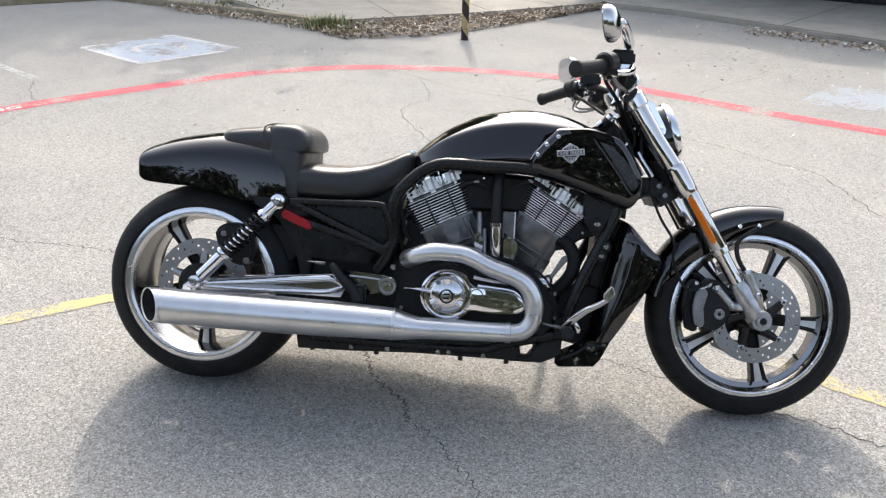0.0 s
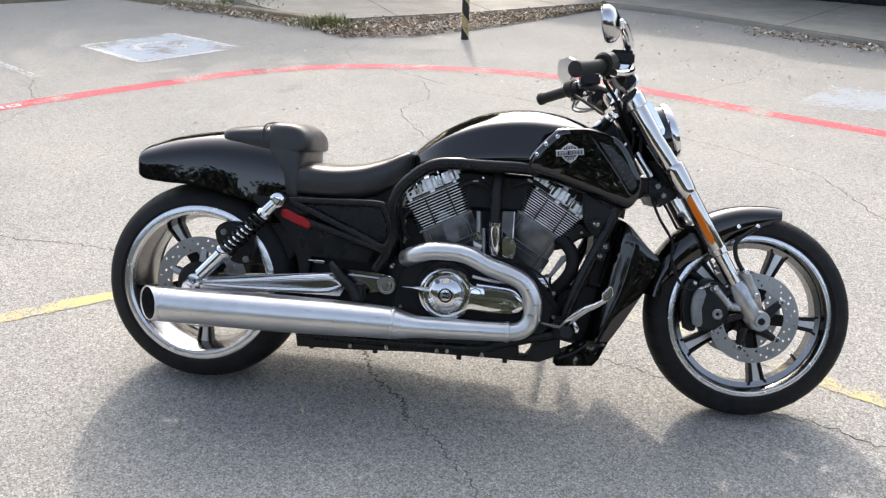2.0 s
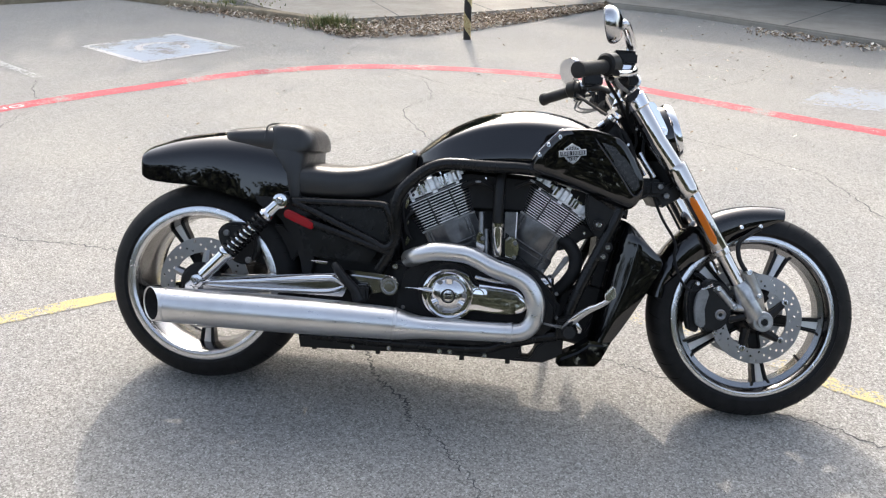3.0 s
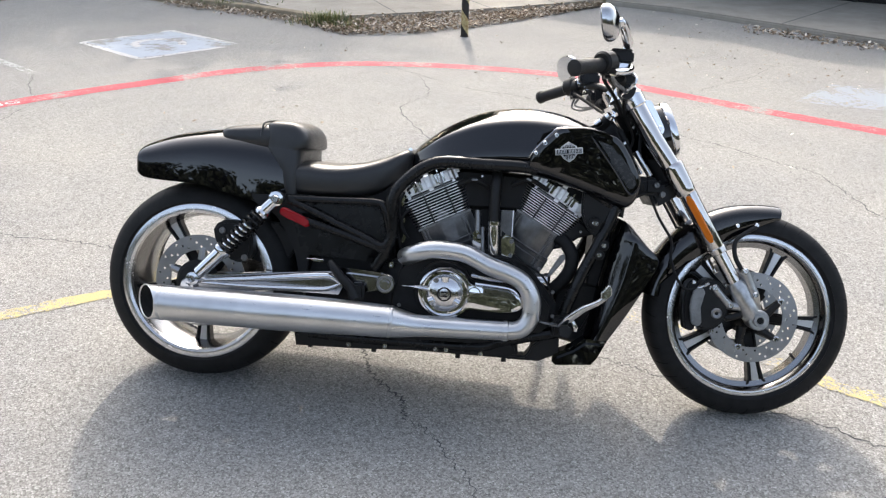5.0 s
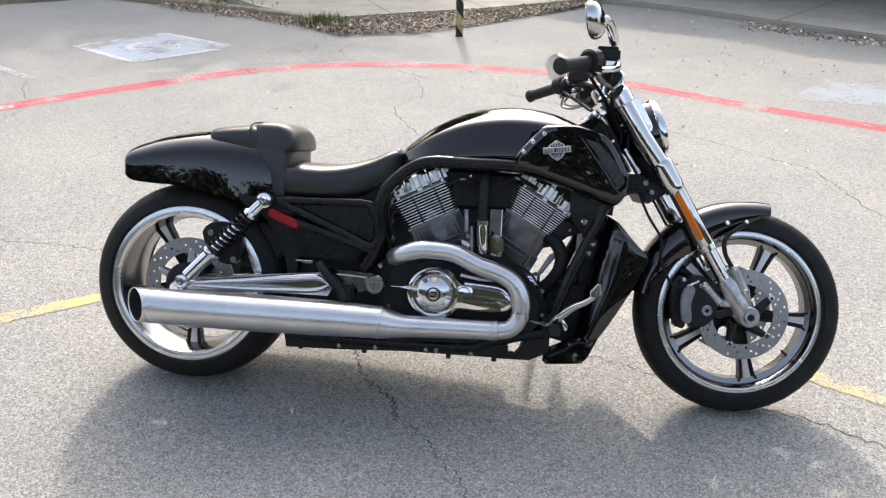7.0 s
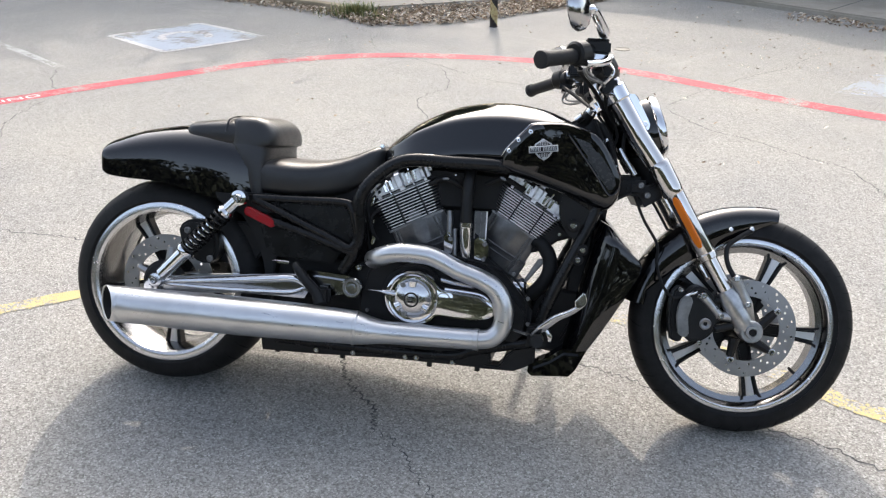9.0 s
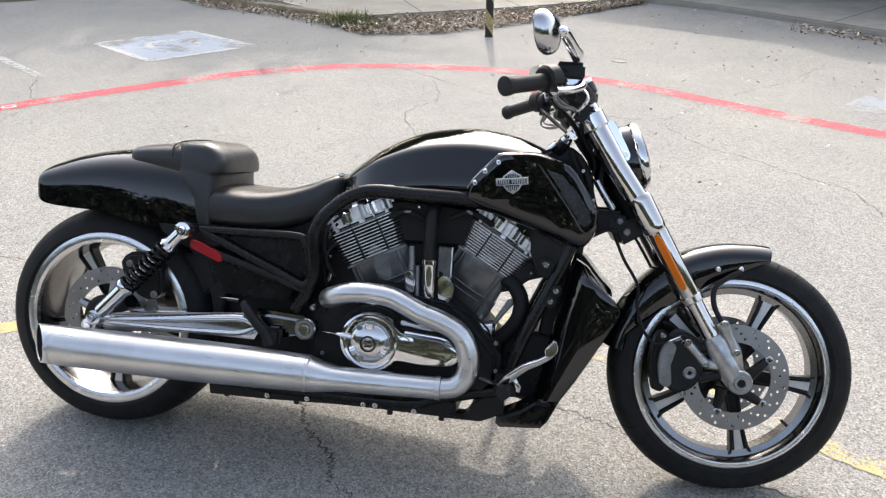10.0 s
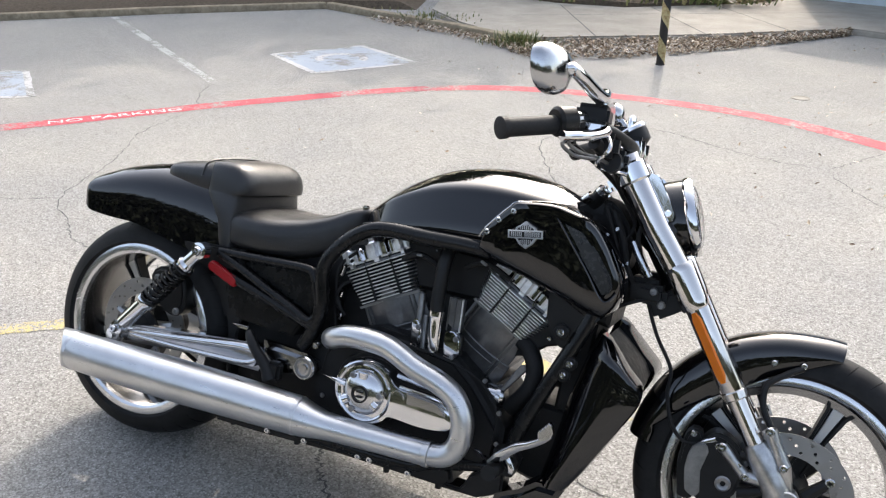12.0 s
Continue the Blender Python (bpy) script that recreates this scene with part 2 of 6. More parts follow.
def striped_paint():
    m, b, nt = material("striped_paint", (0.5, 0.4, 0.1), 0.6)
    tc = nt.nodes.new("ShaderNodeTexCoord")
    sep = nt.nodes.new("ShaderNodeSeparateXYZ")
    nt.links.new(tc.outputs["Object"], sep.inputs[0])
    at2 = nt.nodes.new("ShaderNodeMath"); at2.operation = "ARCTAN2"
    nt.links.new(sep.outputs[1], at2.inputs[0]); nt.links.new(sep.outputs[0], at2.inputs[1])
    k = nt.nodes.new("ShaderNodeMath"); k.operation = "MULTIPLY_ADD"
    nt.links.new(sep.outputs[2], k.inputs[0]); k.inputs[1].default_value = 2 * math.pi / 0.30
    nt.links.new(at2.outputs[0], k.inputs[2])
    s = nt.nodes.new("ShaderNodeMath"); s.operation = "SINE"
    nt.links.new(k.outputs[0], s.inputs[0])
    band = ramp(nt, s.outputs[0], [(0.0, (0.02, 0.018, 0.016)), (0.06, (0.48, 0.40, 0.20))])
    rust = ramp(nt, noise_tex(nt, coords(nt), 30, 6, 0.7), [(0.45, grey(1.0)), (0.65, (0.45, 0.30, 0.2))])
    nt.links.new(mixed(nt, 1.0, band, rust, "MULTIPLY"), b.inputs["Base Color"])
    return m


POLE_PAINT = striped_paint()


# ---- mesh helpers
def finish(bm, sharp=35.0):
    bmesh.ops.remove_doubles(bm, verts=bm.verts, dist=1e-6)
    bmesh.ops.recalc_face_normals(bm, faces=bm.faces)
    for f in bm.faces:
        f.smooth = True
    for e in bm.edges:
        if len(e.link_faces) == 2 and e.calc_face_angle(0) > radians(sharp):
            e.smooth = False
    return bm


def part(name, bm, mat, parent=None, label="", basis=None, sharp=35.0):
    """Links a bmesh as one mesh object, under a thing or a part if one is given."""
    finish(bm, sharp)
    me = bpy.data.meshes.new(name)
    bm.to_mesh(me)
    bm.free()
    me.materials.append(mat)
    ob = new(name, me)
    if parent:
        ob.parent = parent
    if basis:
        ob.matrix_basis = basis
    if label:
        ob["label"] = label
    return ob


def twin(ob, parent=None):
    """The same part on the other side of the machine's middle plane."""
    me = ob.data.copy()
    me.transform(Matrix.Diagonal((1, -1, 1, 1)))
    me.flip_normals()
    o = new(ob.name.split(".")[0], me)
    o.parent = parent or ob.parent
    o.matrix_basis = ob.matrix_basis.copy()
    if "label" in ob:
        o["label"] = ob["label"]
    return o


def curve_points(pts, n=6):
    """A smooth line through the points."""
    p = [Vector(q) for q in pts]
    p = [p[0] * 2 - p[1]] + p + [p[-1] * 2 - p[-2]]
    out = []
    for i in range(1, len(p) - 2):
        for k in range(n):
            t = k / n
            a, b, c, d = p[i - 1], p[i], p[i + 1], p[i + 2]
            out.append(0.5 * ((2 * b) + (c - a) * t + (2 * a - 5 * b + 4 * c - d) * t * t + (3 * b - a - 3 * c + d) * t ** 3))
    out.append(p[-2])
    return out


def skin(bm, loops, caps=True, closed=False):
    rows = [[bm.verts.new(v) for v in loop] for loop in loops]
    m = len(rows[0])
    span = len(rows) if closed else len(rows) - 1
    for i in range(span):
        a, b = rows[i], rows[(i + 1) % len(rows)]
        for j in range(m):
            bm.faces.new((a[j], a[(j + 1) % m], b[(j + 1) % m], b[j]))
    if caps and not closed:
        bm.faces.new(rows[0][::-1])
        bm.faces.new(rows[-1])
    return bm


def tube(pts, r, seg=14, n=6, caps=True, bm=None, flat=1.0):
    """A round bar along a smooth line; r: one radius, or one for each point."""
    bm = bm or bmesh.new()
    line = curve_points(pts, n) if n > 1 else [Vector(q) for q in pts]
    rs = list(r) if isinstance(r, (list, tuple)) else [r] * len(pts)
    k = n if n > 1 else 1
    radii = [rs[min(i // k, len(rs) - 1)] + (rs[min(i // k + 1, len(rs) - 1)] - rs[min(i // k, len(rs) - 1)]) * ((i % k) / k) for i in range(len(line))]
    loops, up = [], None
    for i, q in enumerate(line):
        d = (line[min(i + 1, len(line) - 1)] - line[max(i - 1, 0)]).normalized()
        if up is None:
            up = d.orthogonal().normalized()
        up = (up - d * up.dot(d)).normalized()
        side = d.cross(up)
        loops.append([q + (up * math.cos(a) + side * math.sin(a) * flat) * radii[i] for a in (2 * math.pi * j / seg for j in range(seg))])
    return skin(bm, loops, caps)


def rod(a, b, r, seg=14, r2=None, bm=None):
    return tube([a, b], [r, r if r2 is None else r2], seg, 1, True, bm)


def lathe(profile, at, seg=48, bm=None, closed=False, axis="Y"):
    """Turns (radius, offset along the axis) about an axis through the point."""
    bm = bm or bmesh.new()
    loops = []
    for r, o in profile:
        loop = []
        for j in range(seg):
            a = 2 * math.pi * j / seg
            u, v = r * math.cos(a), r * math.sin(a)
            loop.append({"Y": (at[0] + u, at[1] + o, at[2] + v), "Z": (at[0] + u, at[1] + v, at[2] + o), "X": (at[0] + o, at[1] + u, at[2] + v)}[axis])
        loops.append(loop)
    return skin(bm, loops, not closed, closed)


def prism(outline, y0, y1, bevel=0.004, seg=2, bm=None, smooth=0):
    """A plate of the outline (x, z), from y0 to y1, with rounded edges."""
    bm = bm or bmesh.new()
    pts = [(p[0], 0, p[1]) for p in outline]
    if smooth:
        pts = [tuple(q) for q in curve_points(pts + [pts[0]], smooth)[:-1]]
    lo = [bm.verts.new((p[0], y0, p[2])) for p in pts]
    hi = [bm.verts.new((p[0], y1, p[2])) for p in pts]
    m = len(pts)
    faces = [bm.faces.new(lo), bm.faces.new(hi[::-1])]
    for j in range(m):
        faces.append(bm.faces.new((lo[j], hi[j], hi[(j + 1) % m], lo[(j + 1) % m])))
    bmesh.ops.recalc_face_normals(bm, faces=bm.faces)
    if bevel:
        rim = {e for f in faces[:2] for e in f.edges}
        bmesh.ops.bevel(bm, geom=list(rim), offset=bevel, segments=seg, affect="EDGES", clamp_overlap=True)
    return bm


def box(c, size, bevel=0.004, m=None, seg=2):
    bm = bmesh.new()
    bmesh.ops.create_cube(bm, size=1.0)
    bmesh.ops.scale(bm, vec=size, verts=bm.verts)
    if bevel:
        bmesh.ops.bevel(bm, geom=bm.edges[:], offset=bevel, segments=seg, affect="EDGES", clamp_overlap=True)
    if m:
        bmesh.ops.transform(bm, matrix=m, verts=bm.verts)
    bmesh.ops.translate(bm, vec=c, verts=bm.verts)
    return bm


def body_loop(x, hw, zb, zt, power=2.6, n=28, lean=0.0, low=None):
    """A rounded cross-section at x: half width, bottom, top; low: a squarer lower half."""
    zc, hz = (zb + zt) / 2, (zt - zb) / 2
    out = []
    for j in range(n):
        a = 2 * math.pi * j / n
        c, s = math.cos(a), math.sin(a)
        q = power if s >= 0 or low is None else low
        y = hw * math.copysign(abs(c) ** (2 / q), c)
        z = zc + hz * math.copysign(abs(s) ** (2 / q), s)
        out.append((x + lean * (z - zc), y, z))
    return out


def between(rows, n):
    """Rows of numbers, smoothly filled in."""
    out = []
    for i in range(len(rows) - 1):
        a, b, c, d = rows[max(i - 1, 0)], rows[i], rows[i + 1], rows[min(i + 2, len(rows) - 1)]
        for k in range(n):
            t = k / n
            out.append([0.5 * (2 * q + (r - p) * t + (2 * p - 5 * q + 4 * r - s) * t * t + (3 * q - p - 3 * r + s) * t ** 3) for p, q, r, s in zip(a, b, c, d)])
    out.append(list(rows[-1]))
    return out


def ring_plate(at, r_out, r_in, y0, y1, holes=(), seg=64):
    """A disc with a bore and drilled holes: (radius from the middle, angle, hole radius)."""
    bm = bmesh.new()
    edges = []

    def circle(cx, cz, r, k):
        vs = [bm.verts.new((cx + r * math.cos(2 * math.pi * j / k), y0, cz + r * math.sin(2 * math.pi * j / k))) for j in range(k)]
        edges.extend(bm.edges.new((vs[j], vs[(j + 1) % k])) for j in range(k))

    circle(at[0], at[2], r_out, seg)
    circle(at[0], at[2], r_in, seg // 2)
    for rr, a, hr in holes:
        circle(at[0] + rr * math.cos(a), at[2] + rr * math.sin(a), hr, 8)
    bmesh.ops.triangle_fill(bm, edges=edges, use_beauty=True, use_dissolve=False)
    g = bmesh.ops.extrude_face_region(bm, geom=bm.faces[:])
    bmesh.ops.translate(bm, vec=(0, y1 - y0, 0), verts=[v for v in g["geom"] if isinstance(v, bmesh.types.BMVert)])
    return bm


def merged(*parts):
    """Several bmeshes as one."""
    out = bmesh.new()
    for b in parts:
        me = bpy.data.meshes.new("piece")
        b.to_mesh(me)
        out.from_mesh(me)
        b.free()
        bpy.data.meshes.remove(me)
    return out


def bolt_mesh(at, r=0.008, h=0.006, side=-1):
    return lathe([(r * 0.6, 0.0), (r, 0.0), (r, side * h * 0.6), (r * 0.75, side * h), (r * 0.35, side * h), (r * 0.3, side * h * 0.5)], at, 12)


# ---- ground and paving
def flat_shape(name, outline, z, mat, parent=None, thick=0.0, label=""):
    bm = bmesh.new()
    f = bm.faces.new([bm.verts.new((x, y, z)) for x, y in outline])
    if thick:
        g = bmesh.ops.extrude_face_region(bm, geom=[f])
        bmesh.ops.translate(bm, vec=(0, 0, -thick), verts=[v for v in g["geom"] if isinstance(v, bmesh.types.BMVert)])
    return part(name, bm, mat, parent, label)


def ribbon(name, pts, width, z, mat, parent=None, n=10, ragged=0.0, seed=1, taper=False):
    """A painted stripe or a crack that lies on the ground along a line."""
    rnd = random.Random(seed)
    line = curve_points([(x, y, 0) for x, y in pts], n) if n > 1 else [Vector((x, y, 0)) for x, y in pts]
    bm, last = bmesh.new(), None
    for i, q in enumerate(line):
        d = (line[min(i + 1, len(line) - 1)] - line[max(i - 1, 0)]).normalized()
        s = Vector((-d.y, d.x, 0))
        k = min(1.0, i / 4, (len(line) - 1 - i) / 4) if taper else 1.0
        w = width / 2 * max(k, 0.15)
        off = s * rnd.uniform(-ragged, ragged) if taper else Vector()
        a = bm.verts.new(q + off + s * (w + rnd.uniform(-1, 1) * min(ragged, w * 0.7)) + Vector((0, 0, z)))
        b = bm.verts.new(q + off - s * (w + rnd.uniform(-1, 1) * min(ragged, w * 0.7)) + Vector((0, 0, z)))
        if last:
            bm.faces.new((last[0], last[1], b, a))
        last = (a, b)
    return part(name, bm, mat, parent)


ground = tagged(flat_shape("ground", [(-400, -400), (400, -400), (400, 400), (-400, 400)], 0.0, ASPHALT, thick=0.3),
                "sun-bleached asphalt parking lot with coarse aggregate", "asphalt", kind="structure")
CRACKS = [
    [(-0.40, 0.12), (-0.37, 0.02), (-0.33, -0.07), (-0.28, -0.12), (-0.21, -0.20), (-0.195, -0.25), (-0.18, -0.30)],
    [(-1.40, 4.67), (-1.03, 4.43), (-0.76, 4.21), (-0.32, 3.83), (0.0, 3.72), (0.38, 3.5), (0.62, 3.4), (0.91, 3.35)],
    [(0.91, 3.35), (1.11, 2.93), (1.42, 2.67), (1.63, 2.44), (1.8, 2.3), (1.87, 2.01), (1.94, 1.67), (2.2, 1.3)],
    [(0.91, 3.35), (1.07, 3.59), (1.27, 3.9), (1.42, 4.08), (1.7, 4.41), (2.0, 4.7), (2.28, 5.16), (2.6, 5.3)],
    [(-1.49, 5.51), (-1.55, 5.1), (-1.40, 4.67)],
    [(-3.23, 2.87), (-3.18, 2.26), (-2.9, 1.74), (-2.69, 1.16), (-2.39, 0.93), (-2.17, 0.78), (-1.89, 0.76), (-1.61, 0.72), (-1.3, 0.62)],
    [(-2.69, 1.16), (-2.93, 1.02), (-3.3, 1.05), (-3.8, 0.95)],
    [(-3.69, 3.59), (-3.5, 3.2), (-3.23, 2.87)],
    [(0.30, 0.2), (0.46, 0.14), (0.56, 0.10), (0.74, 0.02), (1.0, -0.1), (1.12, -0.14), (1.24, -0.22), (1.5, -0.3)],
    [(-0.76, 4.21), (-0.6, 3.6), (-0.75, 3.2), (-0.5, 2.6), (-0.2, 2.1)],
    [(-4.1, 3.0), (-3.9, 2.9), (-3.75, 2.88)],
    [(-0.18, -0.30), (-0.12, -0.33), (-0.05, -0.43), (0.02, -0.52), (0.09, -0.66)],
]
for i, pts in enumerate(CRACKS):
    ribbon("crack", pts, 0.0085 if i == 0 else 0.0065 if i in (1, 2) else 0.0035 if i == 11 else 0.005, 0.0012, CRACK_GREY, ground, 12, 0.012, 40 + i, True)

RED_LINE = [(-5.6, -0.2), (-4.9, 0.9), (-4.05, 1.96), (-3.63, 2.47), (-3.16, 3.05), (-2.61, 3.63), (-2.27, 3.97), (-1.91, 4.23), (-1.47, 4.44), (-1.0, 4.54), (-0.52, 4.56), (-0.04, 4.53),
            (0.35, 4.45), (0.66, 4.34), (0.99, 4.16), (1.27, 3.98), (1.64, 3.74), (1.99, 3.53), (2.32, 3.35), (2.9, 3.05), (4.0, 2.6)]
tagged(ribbon("red_line", RED_LINE, 0.165, 0.0018, RED_PAINT, None, 10, 0.006, 3), "faded red fire lane stripe curving across the asphalt", "road marking", kind="structure")
YELLOW_LINE = [(-2.4, -0.35), (-1.75, 0.11), (-1.44, 0.33), (-1.0, 0.58), (-0.4, 0.72), (0.1, 0.68), (0.45, 0.53), (0.9, 0.295), (1.22, 0.09), (1.33, 0.03), (1.9, -0.3)]
tagged(ribbon("yellow_line", YELLOW_LINE, 0.075, 0.0018, YELLOW_PAINT, None, 12, 0.006, 4), "chipped yellow painted line curving under the motorcycle", "road marking", kind="structure")
for pts, w, mat in (([(-7.33, 5.66), (-3.97, 3.41)], 0.06, FAINT_PAINT), ([(-7.0, 5.84), (-3.69, 3.60)], 0.08, LINE_PAINT), ([(1.0, 4.5), (1.75, 5.4)], 0.09, FAINT_PAINT),
                    ([(-3.25, 3.6), (-2.6, 4.12), (-2.2, 4.4), (-1.65, 4.6)], 0.12, FAINT_PAINT), ([(-1.0, 6.1), (-0.45, 5.68), (0.1, 5.3)], 0.08, FAINT_PAINT),
                    ):
    tagged(ribbon("stall_line", pts, w, 0.0015, mat, None, 14, 0.006, int(w * 1000)), "worn white parking stall line on asphalt", "road marking", "stall lines", "structure")


def stall_symbol(corners, blue, white, full=True):
    """A faded blue square with a white border and a pale wheel-shaped sign."""
    q = [Vector((x, y, 0)) for x, y in corners]
    mid = sum(q, Vector()) / 4
    base = flat_shape("stall_symbol", [tuple((mid + (v - mid) * 0.97)[:2]) for v in q], 0.0012, blue)
    tagged(base, "faded blue accessible parking square with a white border", "road marking", "accessible parking squares", "structure")
    for i in range(4 if full else 0):
        a, b = q[i], q[(i + 1) % 4]
        ribbon("border", [tuple(a[:2]), tuple(((a + b) / 2)[:2]), tuple(b[:2])], 0.055, 0.0026, white, base, 6, 0.005, i)
    if not full:
        return
    bm = bmesh.new()
    ex, ey = (q[1] - q[0]) / 2, (q[3] - q[0]) / 2
    for j in range(20):
        a0, a1 = 0.6 + 4.2 * j / 20, 0.6 + 4.2 * (j + 1) / 20
        vs = [mid + ex * (r * math.cos(a)) + ey * (r * math.sin(a)) + Vector((0, 0, 0.0026)) for r, a in ((0.36, a0), (0.52, a0), (0.52, a1), (0.36, a1))]
        bm.faces.new([bm.verts.new(v) for v in vs])
    part("sign", bm, white, base)


stall_symbol([(-3.95, 4.78), (-3.14, 4.25), (-2.54, 5.02), (-3.41, 5.52)], BLUE_PAINT, WHITE_PAINT)
stall_symbol([(-5.45, 2.05), (-4.62, 2.62), (-5.42, 3.25), (-6.25, 2.68)], BLUE_PAINT, WHITE_PAINT)
stall_symbol([(2.12, 3.95), (2.95, 3.75), (3.3, 4.5), (2.6, 4.6)], FAINT_BLUE, FAINT_BLUE, False)


def painted_words(text, a, b, size):
    c = bpy.data.curves.new("stripe_lettering", "FONT")
    c.body, c.size, c.align_x, c.align_y, c.extrude = text, size, "CENTER", "CENTER", 0.0003
    c.materials.append(LETTER_PAINT)
    ob = new("stripe_lettering", c)
    d = Vector(b) - Vector(a)
    ob.matrix_basis = pose((a[0] + b[0]) / 2, (a[1] + b[1]) / 2, 0.0032, 0, 0, math.degrees(math.atan2(d.y, d.x)))
    ob.scale = (1.5, 1.0, 1.0)
    return tagged(ob, "white stencilled words painted on the red stripe", "lettering", kind="structure")


painted_words("NO PARKING", (-3.91, 2.13), (-3.33, 2.83), 0.098)
for k in range(4):
    d = Vector((-0.62, -0.78))
    p = Vector((-4.09, 1.91)) + d * (0.02 + 0.085 * k)
    ribbon("lettering_bar", [tuple(p), tuple(p + d * 0.03), tuple(p + d * 0.055)], 0.08, 0.0032, LETTER_PAINT, ground, 2, 0.003, k)

# raised walk with kerb
WALK = [(-2.08, 6.28), (-0.34, 7.36), (0.45, 7.98), (1.05, 8.45), (1.9, 8.0), (2.87, 7.15), (3.7, 6.45), (9.0, 3.2), (24, 12), (14, 26), (-2, 22), (-5.3, 12.6), (-3.7, 7.75), (-3.0, 7.0)]
bm = bmesh.new()
top = bm.faces.new([bm.verts.new((x, y, 0.065)) for x, y in WALK])
g = bmesh.ops.extrude_face_region(bm, geom=[top])
bmesh.ops.translate(bm, vec=(0, 0, -0.085), verts=[v for v in g["geom"] if isinstance(v, bmesh.types.BMVert)])
bmesh.ops.recalc_face_normals(bm, faces=bm.faces)
bmesh.ops.bevel(bm, geom=[e for e in bm.edges if all(v.co.z > 0.05 for v in e.verts)], offset=0.018, segments=2, affect="EDGES")
walkway = tagged(part("walkway", bm, CONCRETE), "tan concrete walkway raised above the asphalt", "walkway", kind="structure")
for a, b in (((-1.35, 6.74), (-2.4, 8.9)), ((-0.34, 7.36), (-1.4, 9.4)), ((0.45, 7.98), (-0.5, 9.6)), ((2.87, 7.15), (4.3, 9.2)), ((-2.8, 7.6), (0.9, 9.7))):
    ribbon("joint", [a, ((a[0] + b[0]) / 2, (a[1] + b[1]) / 2), b], 0.012, 0.067, CRACK_GREY, walkway, 4, 0.002, 5)


def kerb(pts, h=0.08, w=0.12, label="weathered concrete kerb edging the parking lot"):
    bm, loops = bmesh.new(), []
    line = [Vector((x, y, 0)) for x, y in pts]
    for i, q in enumerate(line):
        d = (line[min(i + 1, len(line) - 1)] - line[max(i - 1, 0)]).normalized()
        s = Vector((-d.y, d.x, 0))
        loops.append([q + s * a + Vector((0, 0, z)) for a, z in ((0, -0.02), (0.0, h - 0.025), (0.012, h - 0.006), (0.03, h), (w - 0.02, h), (w, h - 0.02), (w, -0.02))])
    skin(bm, loops)
    return tagged(part("kerb", bm, KERB_STONE), label, "kerb", "kerbs", "structure")


KERB_STONE = speckled("kerb_stone", (0.15, 0.12, 0.08), (0.36, 0.30, 0.21), 9, 0.9)
kerb([(-16, -2.3), (-7.96, 5.03), (-6.66, 6.28), (-5.1, 7.55)])
kerb([(-5.1, 7.55), (-3.9, 7.08), (-3.0, 6.74), (-2.12, 6.3)])


def heap(name, outline, h, mat, label, category, seed=1):
    """A low uneven bed of soil within the outline."""
    rnd = random.Random(seed)
    bm = bmesh.new()
    n = len(outline)
    c = sum((Vector((x, y, 0)) for x, y in outline), Vector()) / n
    rings = []
    for k, (f, z) in enumerate(((1.0, 0.0), (0.96, h * 0.7), (0.6, h), (0.25, h * 1.1))):
        ring = []
        for i in range(n * 4):
            a, b = Vector((*outline[i // 4], 0)), Vector((*outline[(i // 4 + 1) % n], 0))
            q = a.lerp(b, (i % 4) / 4)
            ring.append(c + (q - c) * f + Vector((0, 0, z * rnd.uniform(0.75, 1.2) if k else -0.01)))
        rings.append(ring)
    skin(bm, rings)
    return tagged(part(name, bm, mat), label, category, kind="structure")


heap("planting_bed", [(-5.1, 7.62), (-6.7, 6.42), (-8.0, 5.2), (-16, -1.6), (-26, 6), (-12, 18), (-5.6, 13), (-4.0, 8.0)], 0.12, SOIL, "bare brown soil bed behind the kerb", "planting bed", 3)
heap("planting_bed", [(-3.2, 9.25), (-2.5, 8.95), (-1.55, 8.95), (-0.55, 9.7), (0.2, 10.5), (-2.0, 12.5), (-4.0, 11)], 0.16, SOIL, "soil bed with low plants against the walkway", "planting bed", 4)


def scatter(name, count, place, size, mat, label, category, seed, curl=0.6):
    """Loose bits: small bent leaves strewn where place(rnd) puts them."""
    rnd = random.Random(seed)
    verts, faces = [], []
    for _ in range(count):
        x, y, z = place(rnd)
        s = size * rnd.uniform(0.5, 1.5)
        m = pose(x, y, z, rnd.uniform(-40, 40), rnd.uniform(-40, 40), rnd.uniform(0, 360))
        i = len(verts)
        c = curl * rnd.uniform(0.2, 1.0) * s
        verts += [tuple(m @ Vector(v)) for v in ((-s, 0, 0), (-0.2 * s, -0.42 * s, c * 0.5), (s, 0, 0), (-0.1 * s, 0.42 * s, c * 0.5), (0.0, 0, -0.05 * s))]
        faces += [(i, i + 1, i + 4), (i + 1, i + 2, i + 4), (i + 2, i + 3, i + 4), (i + 3, i, i + 4)]
    me = bpy.data.meshes.new(name)
    me.from_pydata(verts, [], faces)
    me.materials.append(mat)
    return tagged(new(name, me), label, category, kind="stuff")


